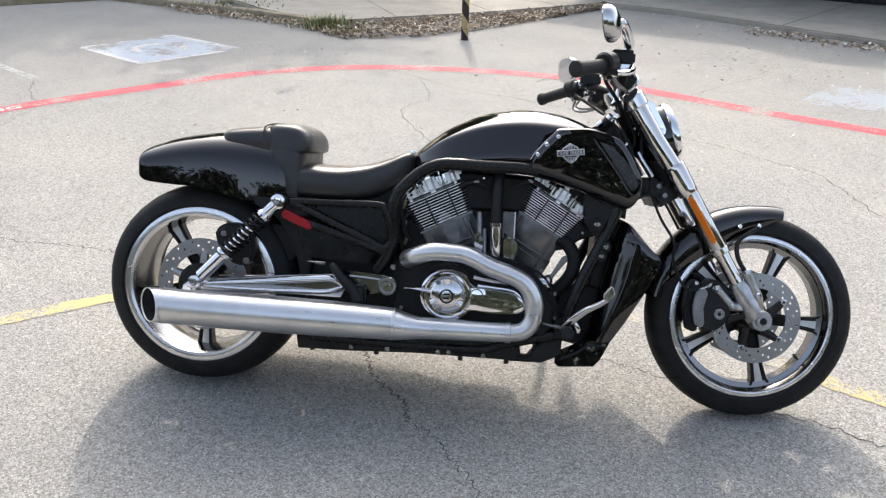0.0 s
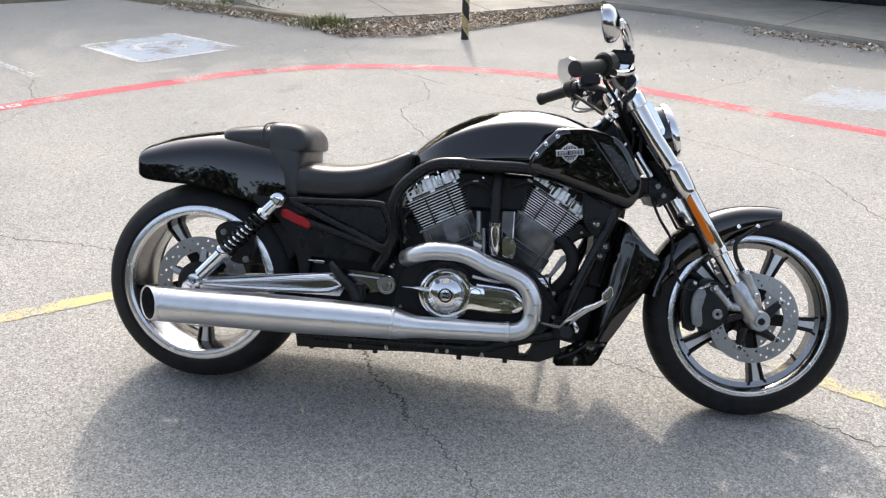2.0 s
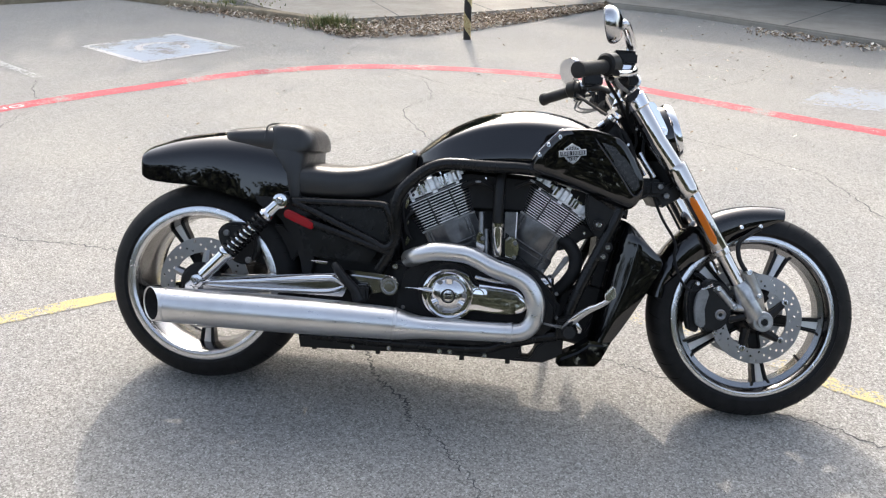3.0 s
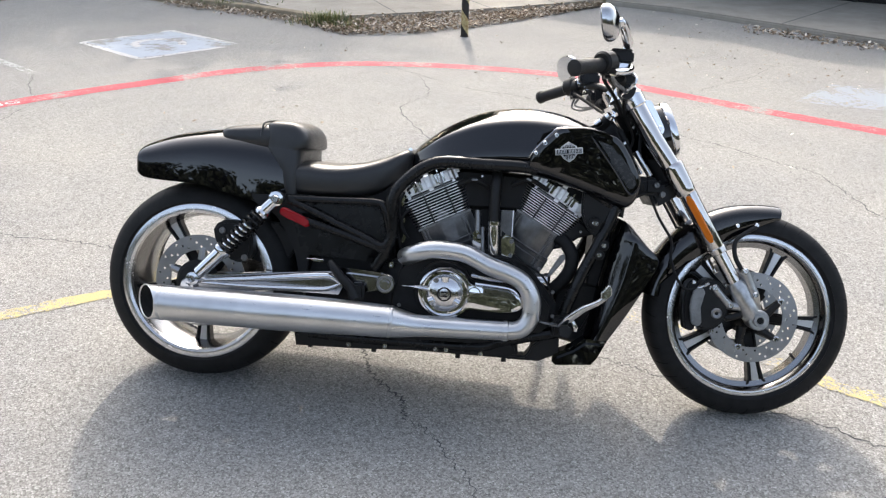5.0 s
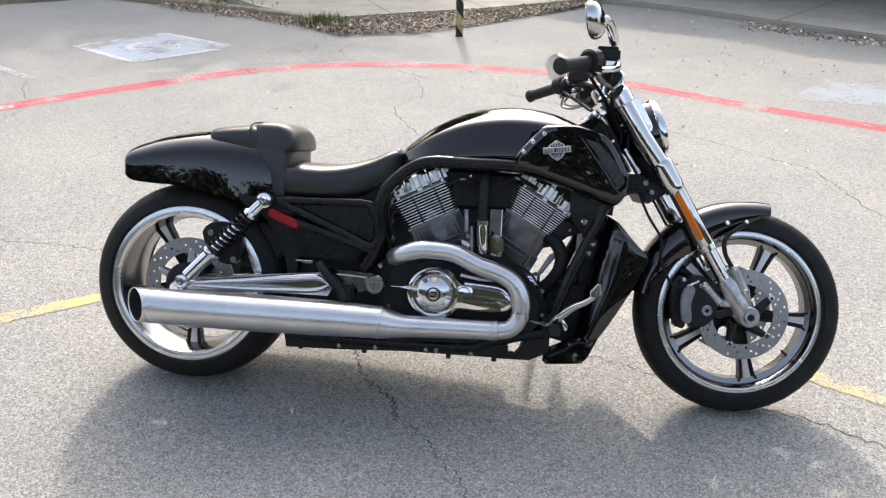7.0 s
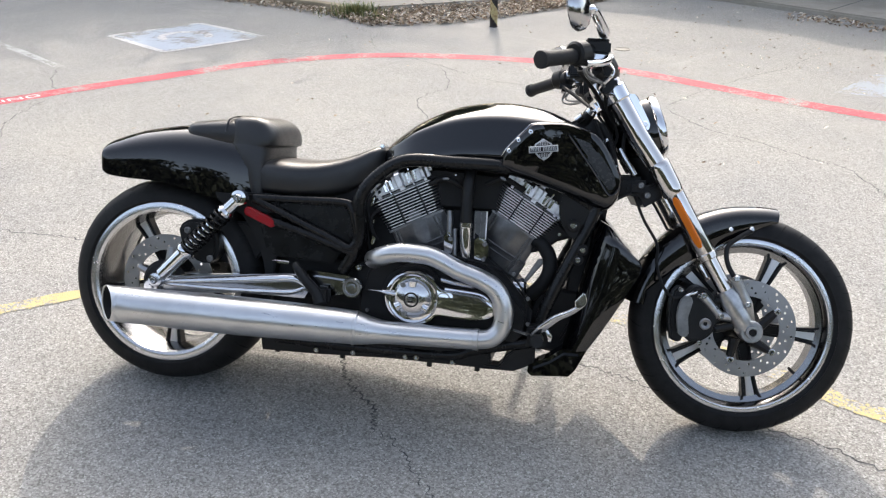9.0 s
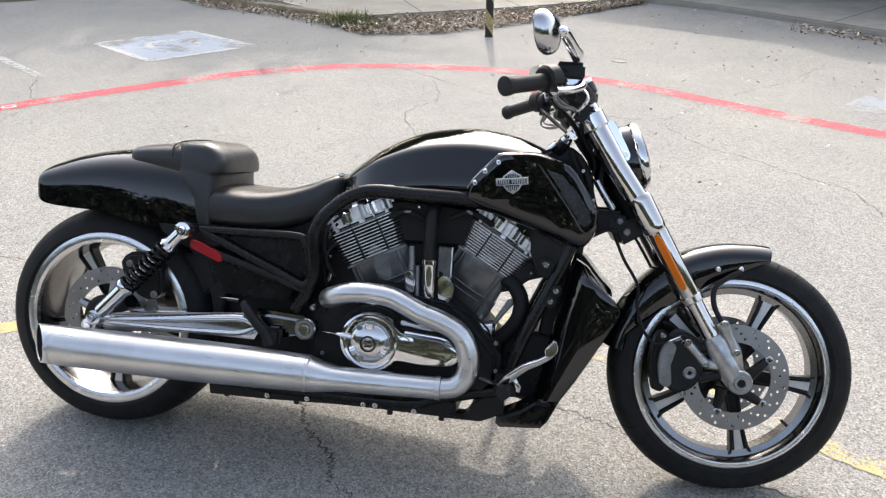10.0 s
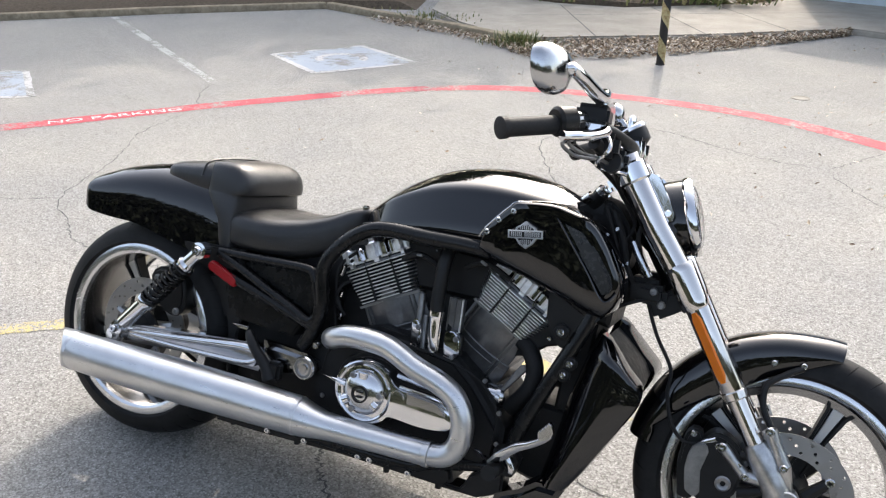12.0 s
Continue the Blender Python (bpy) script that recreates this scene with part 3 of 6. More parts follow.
def by_walk(rnd):
    """Between the walk's foot and the outer edge of the litter."""
    t = rnd.uniform(0, 1)
    e = [(-2.08, 6.28), (-1.2, 6.8), (-0.34, 7.32), (0.45, 7.94), (1.05, 8.42)]
    o = [(-1.62, 5.72), (-0.98, 5.95), (-0.46, 6.45), (0.1, 7.1), (1.02, 8.3)]
    k = t * 4
    i = min(int(k), 3)
    a = Vector(e[i]).lerp(Vector(e[i + 1]), k - i)
    b = Vector(o[i]).lerp(Vector(o[i + 1]), k - i)
    q = a.lerp(b, rnd.uniform(0, 1) ** 1.3 * 1.02)
    return q.x, q.y, rnd.uniform(0.004, 0.05) * (1.0 if rnd.random() < 0.7 else 1.6)


def by_kerb(rnd):
    e = [(-5.1, 7.5), (-3.9, 7.05), (-3.0, 6.7), (-2.1, 6.25), (-1.65, 5.8)]
    k = rnd.uniform(0.2, 1) * 4
    i = min(int(k), 3)
    q = Vector(e[i]).lerp(Vector(e[i + 1]), k - i) + Vector((rnd.gauss(-0.02, 0.06), -abs(rnd.gauss(0, 0.09))))
    return q.x, q.y, rnd.uniform(0.004, 0.05)


def on_lot(rnd):
    if rnd.random() < 0.65:
        return rnd.uniform(0.8, 4.5), rnd.uniform(4.4, 8.0), 0.012
    return rnd.uniform(-2.5, 3.0), rnd.uniform(2.0, 6.0), 0.012


def by_right(rnd):
    q = Vector((2.6, 7.2)).lerp(Vector((4.6, 5.7)), rnd.uniform(0, 1)) + Vector((rnd.gauss(-0.1, 0.12), rnd.gauss(-0.1, 0.1)))
    return q.x, q.y, rnd.uniform(0.004, 0.03)


scatter("leaf_litter", 4600, by_walk, 0.024, LITTER, "dry brown leaves heaped along the walkway edge", "leaf litter", 11)
scatter("leaf_litter", 1100, by_kerb, 0.022, LITTER, "dry brown leaves gathered along the kerb", "leaf litter", 12)
scatter("leaf_litter", 380, on_lot, 0.013, LITTER, "scattered pale leaf bits on the asphalt", "leaf litter", 13)
scatter("leaf_litter", 500, by_right, 0.026, LITTER, "dry brown leaves along the shaded kerb", "leaf litter", 14)
scatter("leaf_litter", 700, lambda r: (r.uniform(-3.2, 0.2), r.uniform(9.1, 10.5), r.uniform(0.16, 0.22)), 0.035, LITTER, "dry leaves covering the planting bed", "leaf litter", 15)


def grass_tuft(name, at, spread, count, height, seed, label, blade=0.006):
    rnd = random.Random(seed)
    verts, faces = [], []
    for _ in range(count):
        a, r = rnd.uniform(0, 6.28), abs(rnd.gauss(0, spread))
        p = Vector((at[0] + r * math.cos(a), at[1] + r * math.sin(a) * 0.6, at[2]))
        h = height * rnd.uniform(0.4, 1.2)
        out = Vector((math.cos(a + rnd.gauss(0, 0.8)), math.sin(a + rnd.gauss(0, 0.8)), 0)) * h * rnd.uniform(0.2, 0.9)
        s = Vector((-out.y, out.x, 0)).normalized() * blade
        i = len(verts)
        tip = p + out + Vector((0, 0, h))
        mid = p + out * 0.4 + Vector((0, 0, h * 0.7))
        verts += [tuple(v) for v in (p - s, p + s, mid + s * 0.7, mid - s * 0.7, tip)]
        faces += [(i, i + 1, i + 2, i + 3), (i + 3, i + 2, i + 4)]
    me = bpy.data.meshes.new(name)
    me.from_pydata(verts, [], faces)
    me.materials.append(GRASS)
    return tagged(new(name, me), label, "weeds", kind="stuff")


grass_tuft("weed_tuft", (-2.0, 6.2, 0.0), 0.17, 420, 0.13, 21, "tuft of green weeds growing at the walkway corner")
grass_tuft("weed_tuft", (-1.75, 6.0, 0.0), 0.12, 160, 0.07, 22, "tuft of green weeds growing at the walkway corner")
grass_tuft("kerb_grass", (-3.4, 6.95, 0.1), 0.4, 160, 0.04, 23, "dry grass growing over the kerb")
grass_tuft("bed_plants", (-2.3, 9.5, 0.10), 0.45, 1500, 0.20, 24, "low green plants in the soil bed", 0.014)
grass_tuft("bed_plants", (-1.0, 9.9, 0.10), 0.5, 1500, 0.20, 25, "low green plants in the soil bed", 0.014)

# small round utility cover in the asphalt
bm = lathe([(0.001, 0.003), (0.052, 0.004), (0.056, 0.001), (0.060, 0.001), (0.063, 0.005), (0.069, 0.005), (0.072, -0.004)], (0, 0, 0), 32, axis="Z")
utility = tagged(part("utility_cover", bm, CONCRETE, None, basis=pose(0.69, 5.12, 0)), "small round utility cover set in the asphalt", "utility cover")

# striped post
post = tagged(part("striped_post", merged(lathe([(0.0375, 0.0), (0.0375, 0.85), (0.030, 0.88), (0.012, 0.895)], (0, 0, 0), 24, axis="Z"), lathe([(0.042, 0.0), (0.041, 0.008), (0.038, 0.012)], (0, 0, 0), 24, axis="Z")), POLE_PAINT, None, basis=pose(-0.53, 5.92, 0)),
              "rusty steel post with yellow and black stripes", "post")


# ---- building beyond the walk
DARK_GLASS = satin_black("shop_glass", 0.012, 0.12, 20, 0.5)
MULLION = satin_black("window_frame_paint", 0.02, 0.4)


def building():
    a, d = Vector((0.35, 11.05, 0)), Vector((0.91, -0.415, 0)).normalized()
    nrm = Vector((-d.y, d.x, 0))
    bm = bmesh.new()
    q = [a, a + d * 16, a + d * 16 + nrm * 9, a + nrm * 9]
    loops = [[v + Vector((0, 0, z)) for v in q] for z in (0.0, 2.32)]
    skin(bm, loops)
    wall = tagged(part("wall_north", bm, SIDING), "pale blue painted wall of a single-storey building", "wall", kind="structure")
    bm = bmesh.new()
    for k in range(13):
        z = 0.2 + k * 0.16
        skin(bm, [[p - nrm * o + Vector((0, 0, zz)) for o, zz in ((0.003, z), (0.018, z), (0.008, z + 0.15), (0.003, z + 0.15))] for p in (a, a + d * 16)])
    part("lap_boards", bm, SIDING, wall)
    # dark glazed front further along, hardly in view; added also to deepen the shade
    for k in range(8):
        u0 = 2.9 + 1.5 * k
        bay = [a + d * (u0 + o) - nrm * y for o, y in ((0.03, 0.0), (1.47, 0.0), (1.47, 0.03), (0.03, 0.03))]
        pane = part("window_pane", skin(bmesh.new(), [[v + Vector((0, 0, z)) for v in bay] for z in (0.07, 2.2)]), DARK_GLASS, wall, "dark shop window pane")
        post_q = [a + d * (u0 + o) - nrm * y for o, y in ((-0.03, 0.0), (0.03, 0.0), (0.03, 0.05), (-0.03, 0.05))]
        part("window_frame", skin(bmesh.new(), [[v + Vector((0, 0, z)) for v in post_q] for z in (0.06, 2.25)]), MULLION, wall)
    bm = bmesh.new()
    q = [a - d * 0.3 - nrm * 0.72, a + d * 1.9 - nrm * 0.80, a + d * 2.5 - nrm * 1.15, a + d * 16.3 - nrm * 1.15, a + d * 16.3 + nrm * 9.3, a - d * 0.3 + nrm * 9.3]
    skin(bm, [[v + Vector((0, 0, z)) for v in q] for z in (2.32, 2.48)])
    part("roof", bm, ROOFING, wall)


building()


def tree(at, height, crown, seed, count=5200):
    rnd = random.Random(seed)
    root = new("tree")
    root.matrix_basis = pose(*at)
    tagged(root, "leafy tree out of view, placed to shade the parking lot", "tree", "trees round the lot")
    h = height * 0.42
    limbs = [tube([(0, 0, -0.1), (0.05, 0.03, h * 0.5), (0.0, 0.08, h), (-0.06, 0.05, height * 0.75)], [0.19, 0.15, 0.12, 0.04], 12, 5)]
    tips = []
    for k in range(9):
        a = k * 2.4 + rnd.uniform(-0.3, 0.3)
        r = crown * rnd.uniform(0.5, 0.85)
        z = height * rnd.uniform(0.55, 0.92)
        tip = Vector((r * math.cos(a), r * math.sin(a), z))
        z0 = h * rnd.uniform(0.75, 1.3)
        limbs.append(tube([(0, 0.05, z0), tuple(tip * 0.5 + Vector((0, 0, z0 * 0.35))), tuple(tip)], [0.07, 0.045, 0.015], 8, 4))
        tips.append(tip)
    tips += [Vector((rnd.gauss(0, crown * 0.35), rnd.gauss(0, crown * 0.35), height * rnd.uniform(0.65, 1.0))) for _ in range(12)]
    part("trunk", merged(*limbs), BARK, root)
    verts, faces = [], []
    for _ in range(count):
        c = rnd.choice(tips)
        p = c + Vector((rnd.gauss(0, 1), rnd.gauss(0, 1), rnd.gauss(0, 0.7))) * crown * 0.24
        s = rnd.uniform(0.09, 0.2)
        m = pose(p.x, p.y, p.z, rnd.uniform(-60, 60), rnd.uniform(-60, 60), rnd.uniform(0, 360))
        i = len(verts)
        verts += [tuple(m @ Vector(v)) for v in ((-s, 0, 0), (0, -s * 0.45, s * 0.1), (s, 0, 0), (0, s * 0.45, s * 0.1))]
        faces += [(i, i + 1, i + 2, i + 3)]
    me = bpy.data.meshes.new("crown")
    me.from_pydata(verts, [], faces)
    me.materials.append(FOLIAGE)
    o = new("crown", me)
    o.parent = root
    return root


# unseen trees, set where their crowns cast soft shade on the lot
shade = tree((-8.6, 18.6, 0), 7.2, 2.7, 31, 15000)
copy_thing(shade, pose(-11.8, 17.0, 0, 0, 0, 130))
copy_thing(shade, pose(-14.6, 14.0, 0, 0, 0, 250))
copy_thing(shade, pose(-5.2, 18.0, 0, 0, 0, 310))
copy_thing(shade, pose(-8.6, 14.2, 0, 0, 0, 60))


def hedge(line, height, depth, count, seed):
    """A dense, uneven row of tall shrubs, out of view, for the bike to mirror."""
    rnd = random.Random(seed)
    pts = curve_points([(x, y, 0) for x, y in line], 10)
    bumps = [height * rnd.uniform(0.65, 1.15) for _ in range(len(pts))]
    verts, faces = [], []
    for _ in range(count):
        k = rnd.uniform(0, len(pts) - 1.001)
        i = int(k)
        h = bumps[i] + (bumps[i + 1] - bumps[i]) * (k - i)
        p = pts[i].lerp(pts[i + 1], k - i) + Vector((rnd.gauss(0, depth * 0.4), rnd.gauss(0, depth * 0.4), h * rnd.uniform(0, 1) ** 0.8))
        s = rnd.uniform(0.14, 0.34)
        m = pose(p.x, p.y, p.z, rnd.uniform(-70, 70), rnd.uniform(-70, 70), rnd.uniform(0, 360))
        j = len(verts)
        verts += [tuple(m @ Vector(v)) for v in ((-s, 0, 0), (0, -s * 0.55, s * 0.1), (s, 0, 0), (0, s * 0.55, s * 0.1))]
        faces += [(j, j + 1, j + 2, j + 3)]
    me = bpy.data.meshes.new("hedge")
    me.from_pydata(verts, [], faces)
    me.materials.append(HEDGE)
    return tagged(new("hedge", me), "unseen dense row of tall trees, added as a dark reflection", "hedge", kind="stuff")


# another unseen tree, added to shade the left of the walkway
tree((-4.4, 14.6, 0), 6.6, 2.0, 33, 16000)
# both rows are added out of view to darken what lacquer and chrome reflect
hedge([(-22, -7), (-15, -13.5), (-7, -16.5), (0, -17), (12, -15.5), (21, -9), (25, 0)], 6.0, 1.3, 50000, 77)
hedge([(-25, 4), (-21, 14), (-12, 20), (-2, 23.5), (8, 24), (20, 19)], 5.6, 1.2, 16000, 78)


# ---- motorcycle: x forward, y to its left, z up from the tyres' line, leaning on its side stand
LEAN_OF_BIKE, STEER = 18.47, 4.94
bike = new("motorcycle")
bike.matrix_basis = pose(0, -0.1133, 0, -LEAN_OF_BIKE, 0, 0.39)
tagged(bike, "black and chrome muscle cruiser motorcycle parked on its side stand", "motorcycle")
TURN = Matrix.Translation((0.765, 0, 0.318)) @ Matrix.Rotation(radians(STEER), 4, Vector((-0.56, 0, 0.83))) @ Matrix.Translation((-0.765, 0, -0.318))
FRONT, REAR = (0.8354, 0.0, 0.318), (-0.8736, 0.0, 0.318)


def wheel_spoke(c, a, r0, r1, w0, w1, y, depth):
    """A five-spoke arm: a black channel with raised sides, and a polished face in it."""
    m = Matrix.Translation(c) @ Matrix.Rotation(-a, 4, "Y")
    bm = bmesh.new()
    loops = []
    for r, w, d in ((r0, w0, depth), (r0 + (r1 - r0) * 0.55, w0 * 0.92, depth * 0.8), (r1 - 0.012, w1, depth * 0.9), (r1 + 0.004, w1 * 1.3, depth)):
        t = min(0.008, w * 0.3)
        loops.append([m @ Vector((r, y + yy, zz)) for yy, zz in ((0, -w), (0, -w + t), (0.006, -w + t * 1.3), (0.006, w - t * 1.3), (0, w - t), (0, w), (d, w * 0.9), (d, -w * 0.9))])
    skin(bm, loops)
    face = bmesh.new()
    rf = r0 + (r1 - r0) * 0.42
    loops = []
    for r, w in ((rf, w0 * 0.34), ((rf + r1) / 2, (w0 + w1) * 0.195), (r1 - 0.004, w1 * 0.48)):
        loops.append([m @ Vector((r, y + yy, zz)) for yy, zz in ((0.0025, -w), (0.0025, w), (0.008, w), (0.008, -w))])
    skin(face, loops)
    return bm, face


def brake_disc(c, r_out, r_in, y, holes, hole_r, name, parent, label):
    ring = (r_out + r_in) / 2
    dr = (r_out - r_in) * 0.27
    pts = [(ring + dr * (k % 3 - 1), 2 * math.pi * k / holes, hole_r) for k in range(holes)]
    disc = part(name, ring_plate(c, r_out, r_in, y, y - 0.005, pts, 72), DISC_STEEL, parent, label, sharp=25)
    return disc


def wheel(name, c, tyre_r, tyre_hw, crown, rim_r, rim_hw, spoke_y, basis, a0, label):
    y_lip = rim_hw
    prof = [(rim_r - 0.002, -y_lip + 0.010), (rim_r, -y_lip), (rim_r - 0.016, -y_lip - 0.001), (rim_r - 0.022, -y_lip + 0.010), (rim_r - 0.024, -y_lip + 0.022), (rim_r - 0.040, -y_lip * 0.45),
            (rim_r - 0.040, y_lip * 0.45), (rim_r - 0.024, y_lip - 0.022), (rim_r - 0.022, y_lip - 0.010), (rim_r - 0.016, y_lip + 0.001), (rim_r, y_lip), (rim_r - 0.002, y_lip - 0.010), (rim_r - 0.03, 0.0)]
    w = part(name, lathe(prof, c, 72, closed=True), RIM_ALLOY, bike, label, basis, 28)
    prof, n = [], 11
    for k in range(n + 1):
        q = -1 + 2 * k / n
        prof.append((tyre_r - crown * abs(q) ** 2.2, tyre_hw * math.sin(q * math.pi / 2)))
    side = tyre_r - crown
    prof = [(rim_r - 0.006, -y_lip + 0.012), (rim_r + 0.004, -y_lip - 0.003), (rim_r + 0.012, -y_lip - 0.006), (rim_r * 0.5 + side * 0.5, -tyre_hw - 0.002)] + prof + [(rim_r * 0.5 + side * 0.5, tyre_hw + 0.002), (rim_r + 0.012, y_lip + 0.006), (rim_r + 0.004, y_lip + 0.003), (rim_r - 0.006, y_lip - 0.012)]
    for q in (-1, 1):
        wide = 0.0255 if tyre_hw > 0.08 else 0.0165
        part("rim_lip", lathe([(rim_r + 0.001, q * (y_lip - 0.008)), (rim_r + 0.001, q * (y_lip + 0.001)), (rim_r - 0.006, q * (y_lip + 0.0035)), (rim_r - wide * 0.7, q * (y_lip + 0.003)), (rim_r - wide, q * (y_lip - 0.001)), (rim_r - wide - 0.003, q * (y_lip - 0.012)), (rim_r - 0.012, q * (y_lip - 0.014))], c, 96, closed=True), RIM_LIP, w, "bright machined rim lip", None, 25)
    tyre = part("tyre", lathe(prof, c, 96, closed=True), RUBBER, w, "black rubber tyre", None, 40)
    # dark lines on the tread stand in for the shade in its grooves
    groove = bmesh.new()
    for k in range(36):
        for s in (-1, 1):
            a = 2 * math.pi * (k + (0.5 if s > 0 else 0)) / 36
            line = []
            for j in range(5):
                q = s * (0.10 + 0.17 * j)
                r = tyre_r - crown * abs(q) ** 2.2 - 0.0018
                aa = a + 0.018 * j
                line.append((c[0] + r * math.cos(aa), tyre_hw * math.sin(q * math.pi / 2), c[2] + r * math.sin(aa)))
            tube(line, [0.0012, 0.0024, 0.0026, 0.0022, 0.001], 5, 1, True, groove)
    tagged(part("tread_groove", groove, RECESS_BLACK, w), kind="stuff")
    hub = part("hub", lathe([(0.018, -0.06), (0.034, -0.06), (0.040, -0.05), (0.046, spoke_y - 0.004), (0.058, spoke_y + 0.01), (0.058, 0.03), (0.045, 0.05), (0.018, 0.05)], c, 32, closed=True), SATIN, w)
    for k in range(5):
        arm, face = wheel_spoke(Vector(c), a0 + 2 * math.pi * k / 5, 0.045, rim_r - 0.036, 0.019, 0.024, spoke_y, 0.04)
        s = part("spoke", arm, SATIN, w, "black cast spoke with a polished face")
        part("spoke_face", face, SPOKE_ALLOY, w, "machined alloy spoke face")
    v = radians(-38)
    part("valve_stem", rod((c[0] + (rim_r - 0.035) * math.cos(v), -0.01, c[2] + (rim_r - 0.035) * math.sin(v)), (c[0] + (rim_r - 0.065) * math.cos(v), -0.03, c[2] + (rim_r - 0.065) * math.sin(v)), 0.0045, 8), RUBBER, w)
    return w


front_wheel = wheel("front_wheel", FRONT, 0.314, 0.058, 0.046, 0.2485, 0.048, -0.026, TURN, radians(67), "polished five-spoke front wheel")
rear_wheel = wheel("rear_wheel", REAR, 0.3173, 0.118, 0.058, 0.244, 0.112, -0.040, None, radians(52), "wide polished five-spoke rear wheel")
for s in (-1, 1):
    d = brake_disc((FRONT[0], 0, FRONT[2]), 0.137, 0.092, s * 0.072, 54, 0.0038, "brake_disc", front_wheel, "drilled steel brake disc")
    car = bmesh.new()
    for k in range(5):
        a = radians(30) + 2 * math.pi * k / 5
        p, q = [(FRONT[0] + r * math.cos(a + o), s * 0.070, FRONT[2] + r * math.sin(a + o)) for r, o in ((0.04, -0.3), (0.100, 0.05))]
        tube([p, q], [0.016, 0.010], 8, 1, True, car, 1.0)
    part("disc_carrier", car, SATIN, front_wheel)
    for k in range(5):
        a = radians(33) + 2 * math.pi * k / 5
        part("disc_button", bolt_mesh((FRONT[0] + 0.098 * math.cos(a), s * 0.076, FRONT[2] + 0.098 * math.sin(a)), 0.010, 0.005, s), POLISHED, front_wheel)
brake_disc((REAR[0], 0, REAR[2]), 0.146, 0.098, -0.085, 48, 0.004, "brake_disc", rear_wheel, "drilled steel rear brake disc")
car = bmesh.new()
for k in range(5):
    a = radians(15) + 2 * math.pi * k / 5
    tube([(REAR[0] + r * math.cos(a), -0.083, REAR[2] + r * math.sin(a)) for r in (0.035, 0.106)], [0.02, 0.012], 8, 1, True, car)
part("disc_carrier", car, DISC_STEEL, rear_wheel)
for k in range(5):
    a = radians(15) + 2 * math.pi * k / 5
    part("disc_button", bolt_mesh((REAR[0] + 0.085 * math.cos(a), -0.088, REAR[2] + 0.085 * math.sin(a)), 0.009, 0.006), SATIN, rear_wheel)

# ---- front fork, controls and headlight, all turned a little to the left
A0, AX = Vector((0.832, 0, 0.312)), Vector((-0.53, 0, 0.848)).normalized()


def on_fork(s, y, ahead=0.0):
    f = Vector((AX.z, 0, -AX.x))
    return tuple(A0 + AX * s + f * ahead + Vector((0, y, 0)))


for s in (-1, 1):
    y = s * 0.108
    leg = part("fork_leg", tube([on_fork(k, y, o) for k, o in ((0.47, 0.0), (0.49, -0.002), (0.54, -0.008), (0.62, -0.015), (0.80, -0.016), (0.815, -0.016))], [0.0255, 0.027, 0.0285, 0.029, 0.029, 0.024], 28, 1), FORK_CHROME, bike, "chrome fork leg", TURN)
    part("fork_collar", tube([on_fork(k, y, -0.003) for k in (0.435, 0.44, 0.455, 0.52, 0.53, 0.535)], [0.028, 0.0305, 0.031, 0.0325, 0.0315, 0.029], 28, 1), FORK_CHROME, leg)
    part("reflector_tube", tube([on_fork(k, y) for k in (0.245, 0.25, 0.44)], [0.024, 0.026, 0.026], 28, 1), FORK_CHROME, leg)
    part("fork_slider", tube([on_fork(k, y) for k in (0.10, 0.245)], [0.0205, 0.0215], 28, 1), FORK_CHROME, leg)
    part("fork_seal", tube([on_fork(k, y) for k in (0.232, 0.235, 0.25, 0.254)], [0.0225, 0.0265, 0.0275, 0.025], 28, 1), FORK_CHROME, leg)
    part("axle_casting", merged(tube([on_fork(k, y) for k in (-0.005, 0.02, 0.06, 0.115, 0.135)], [0.022, 0.030, 0.0285, 0.030, 0.024], 24, 1),
                                lathe([(0.028, -0.026), (0.031, -0.022), (0.031, 0.022), (0.028, 0.026)], (FRONT[0], y, FRONT[2]), 28)), FORK_ALLOY, leg, "grey alloy axle casting")
    part("axle_cap", lathe([(0.009, 0.0), (0.017, 0.0), (0.019, s * 0.006), (0.018, s * 0.012), (0.011, s * 0.012), (0.009, s * 0.004)], (FRONT[0], y + s * 0.024, FRONT[2]), 24, closed=True), FORK_ALLOY, leg)
    # black disc stands in for the dark of the hollow axle
    part("axle_hole_disc", lathe([(0.0105, 0.0), (0.0105, s * 0.006), (0.006, s * 0.006)], (FRONT[0], y + s * 0.026, FRONT[2]), 18), SATIN, leg)
    pl = bmesh.new()
    off = 0.0255
    d = Vector((-0.36, s * 1.0, -0.22)).normalized()
    side = d.cross(AX).normalized()
    loops = []
    for k in range(11):
        t = 0.275 + 0.155 * k / 10
        e = 0.0105 * math.sqrt(max(0.25, 1 - abs(2 * k / 10 - 1) ** 14))
        base = Vector(on_fork(t, y)) + d * (off - 0.002)
        loops.append([base + side * e, base + side * e * 0.8 + d * 0.0065, base - side * e * 0.8 + d * 0.0065, base - side * e])
    skin(pl, loops)
    part("reflector", pl, AMBER, leg, "amber side reflector")
    for ends, r in (((0.6975, 0.408), (0.7513, 0.355)), 0.0125), (((0.782, 0.462), (0.820, 0.392)), 0.0150):
        (x0, z0), (x1, z1) = ends
        part("casting_lug", merged(tube([(x0, y + s * 0.010, z0), ((x0 + x1) / 2, y + s * 0.008, (z0 + z1) / 2), (x1, y + s * 0.004, z1)], [r, r * 0.9, r * 1.1], 14, 3),
                                   tube([(x1, y + s * 0.004, z1), (0.835, y, 0.345)], [r * 1.1, r * 0.9], 12, 1)), FORK_ALLOY, leg, "grey alloy mounting lug")
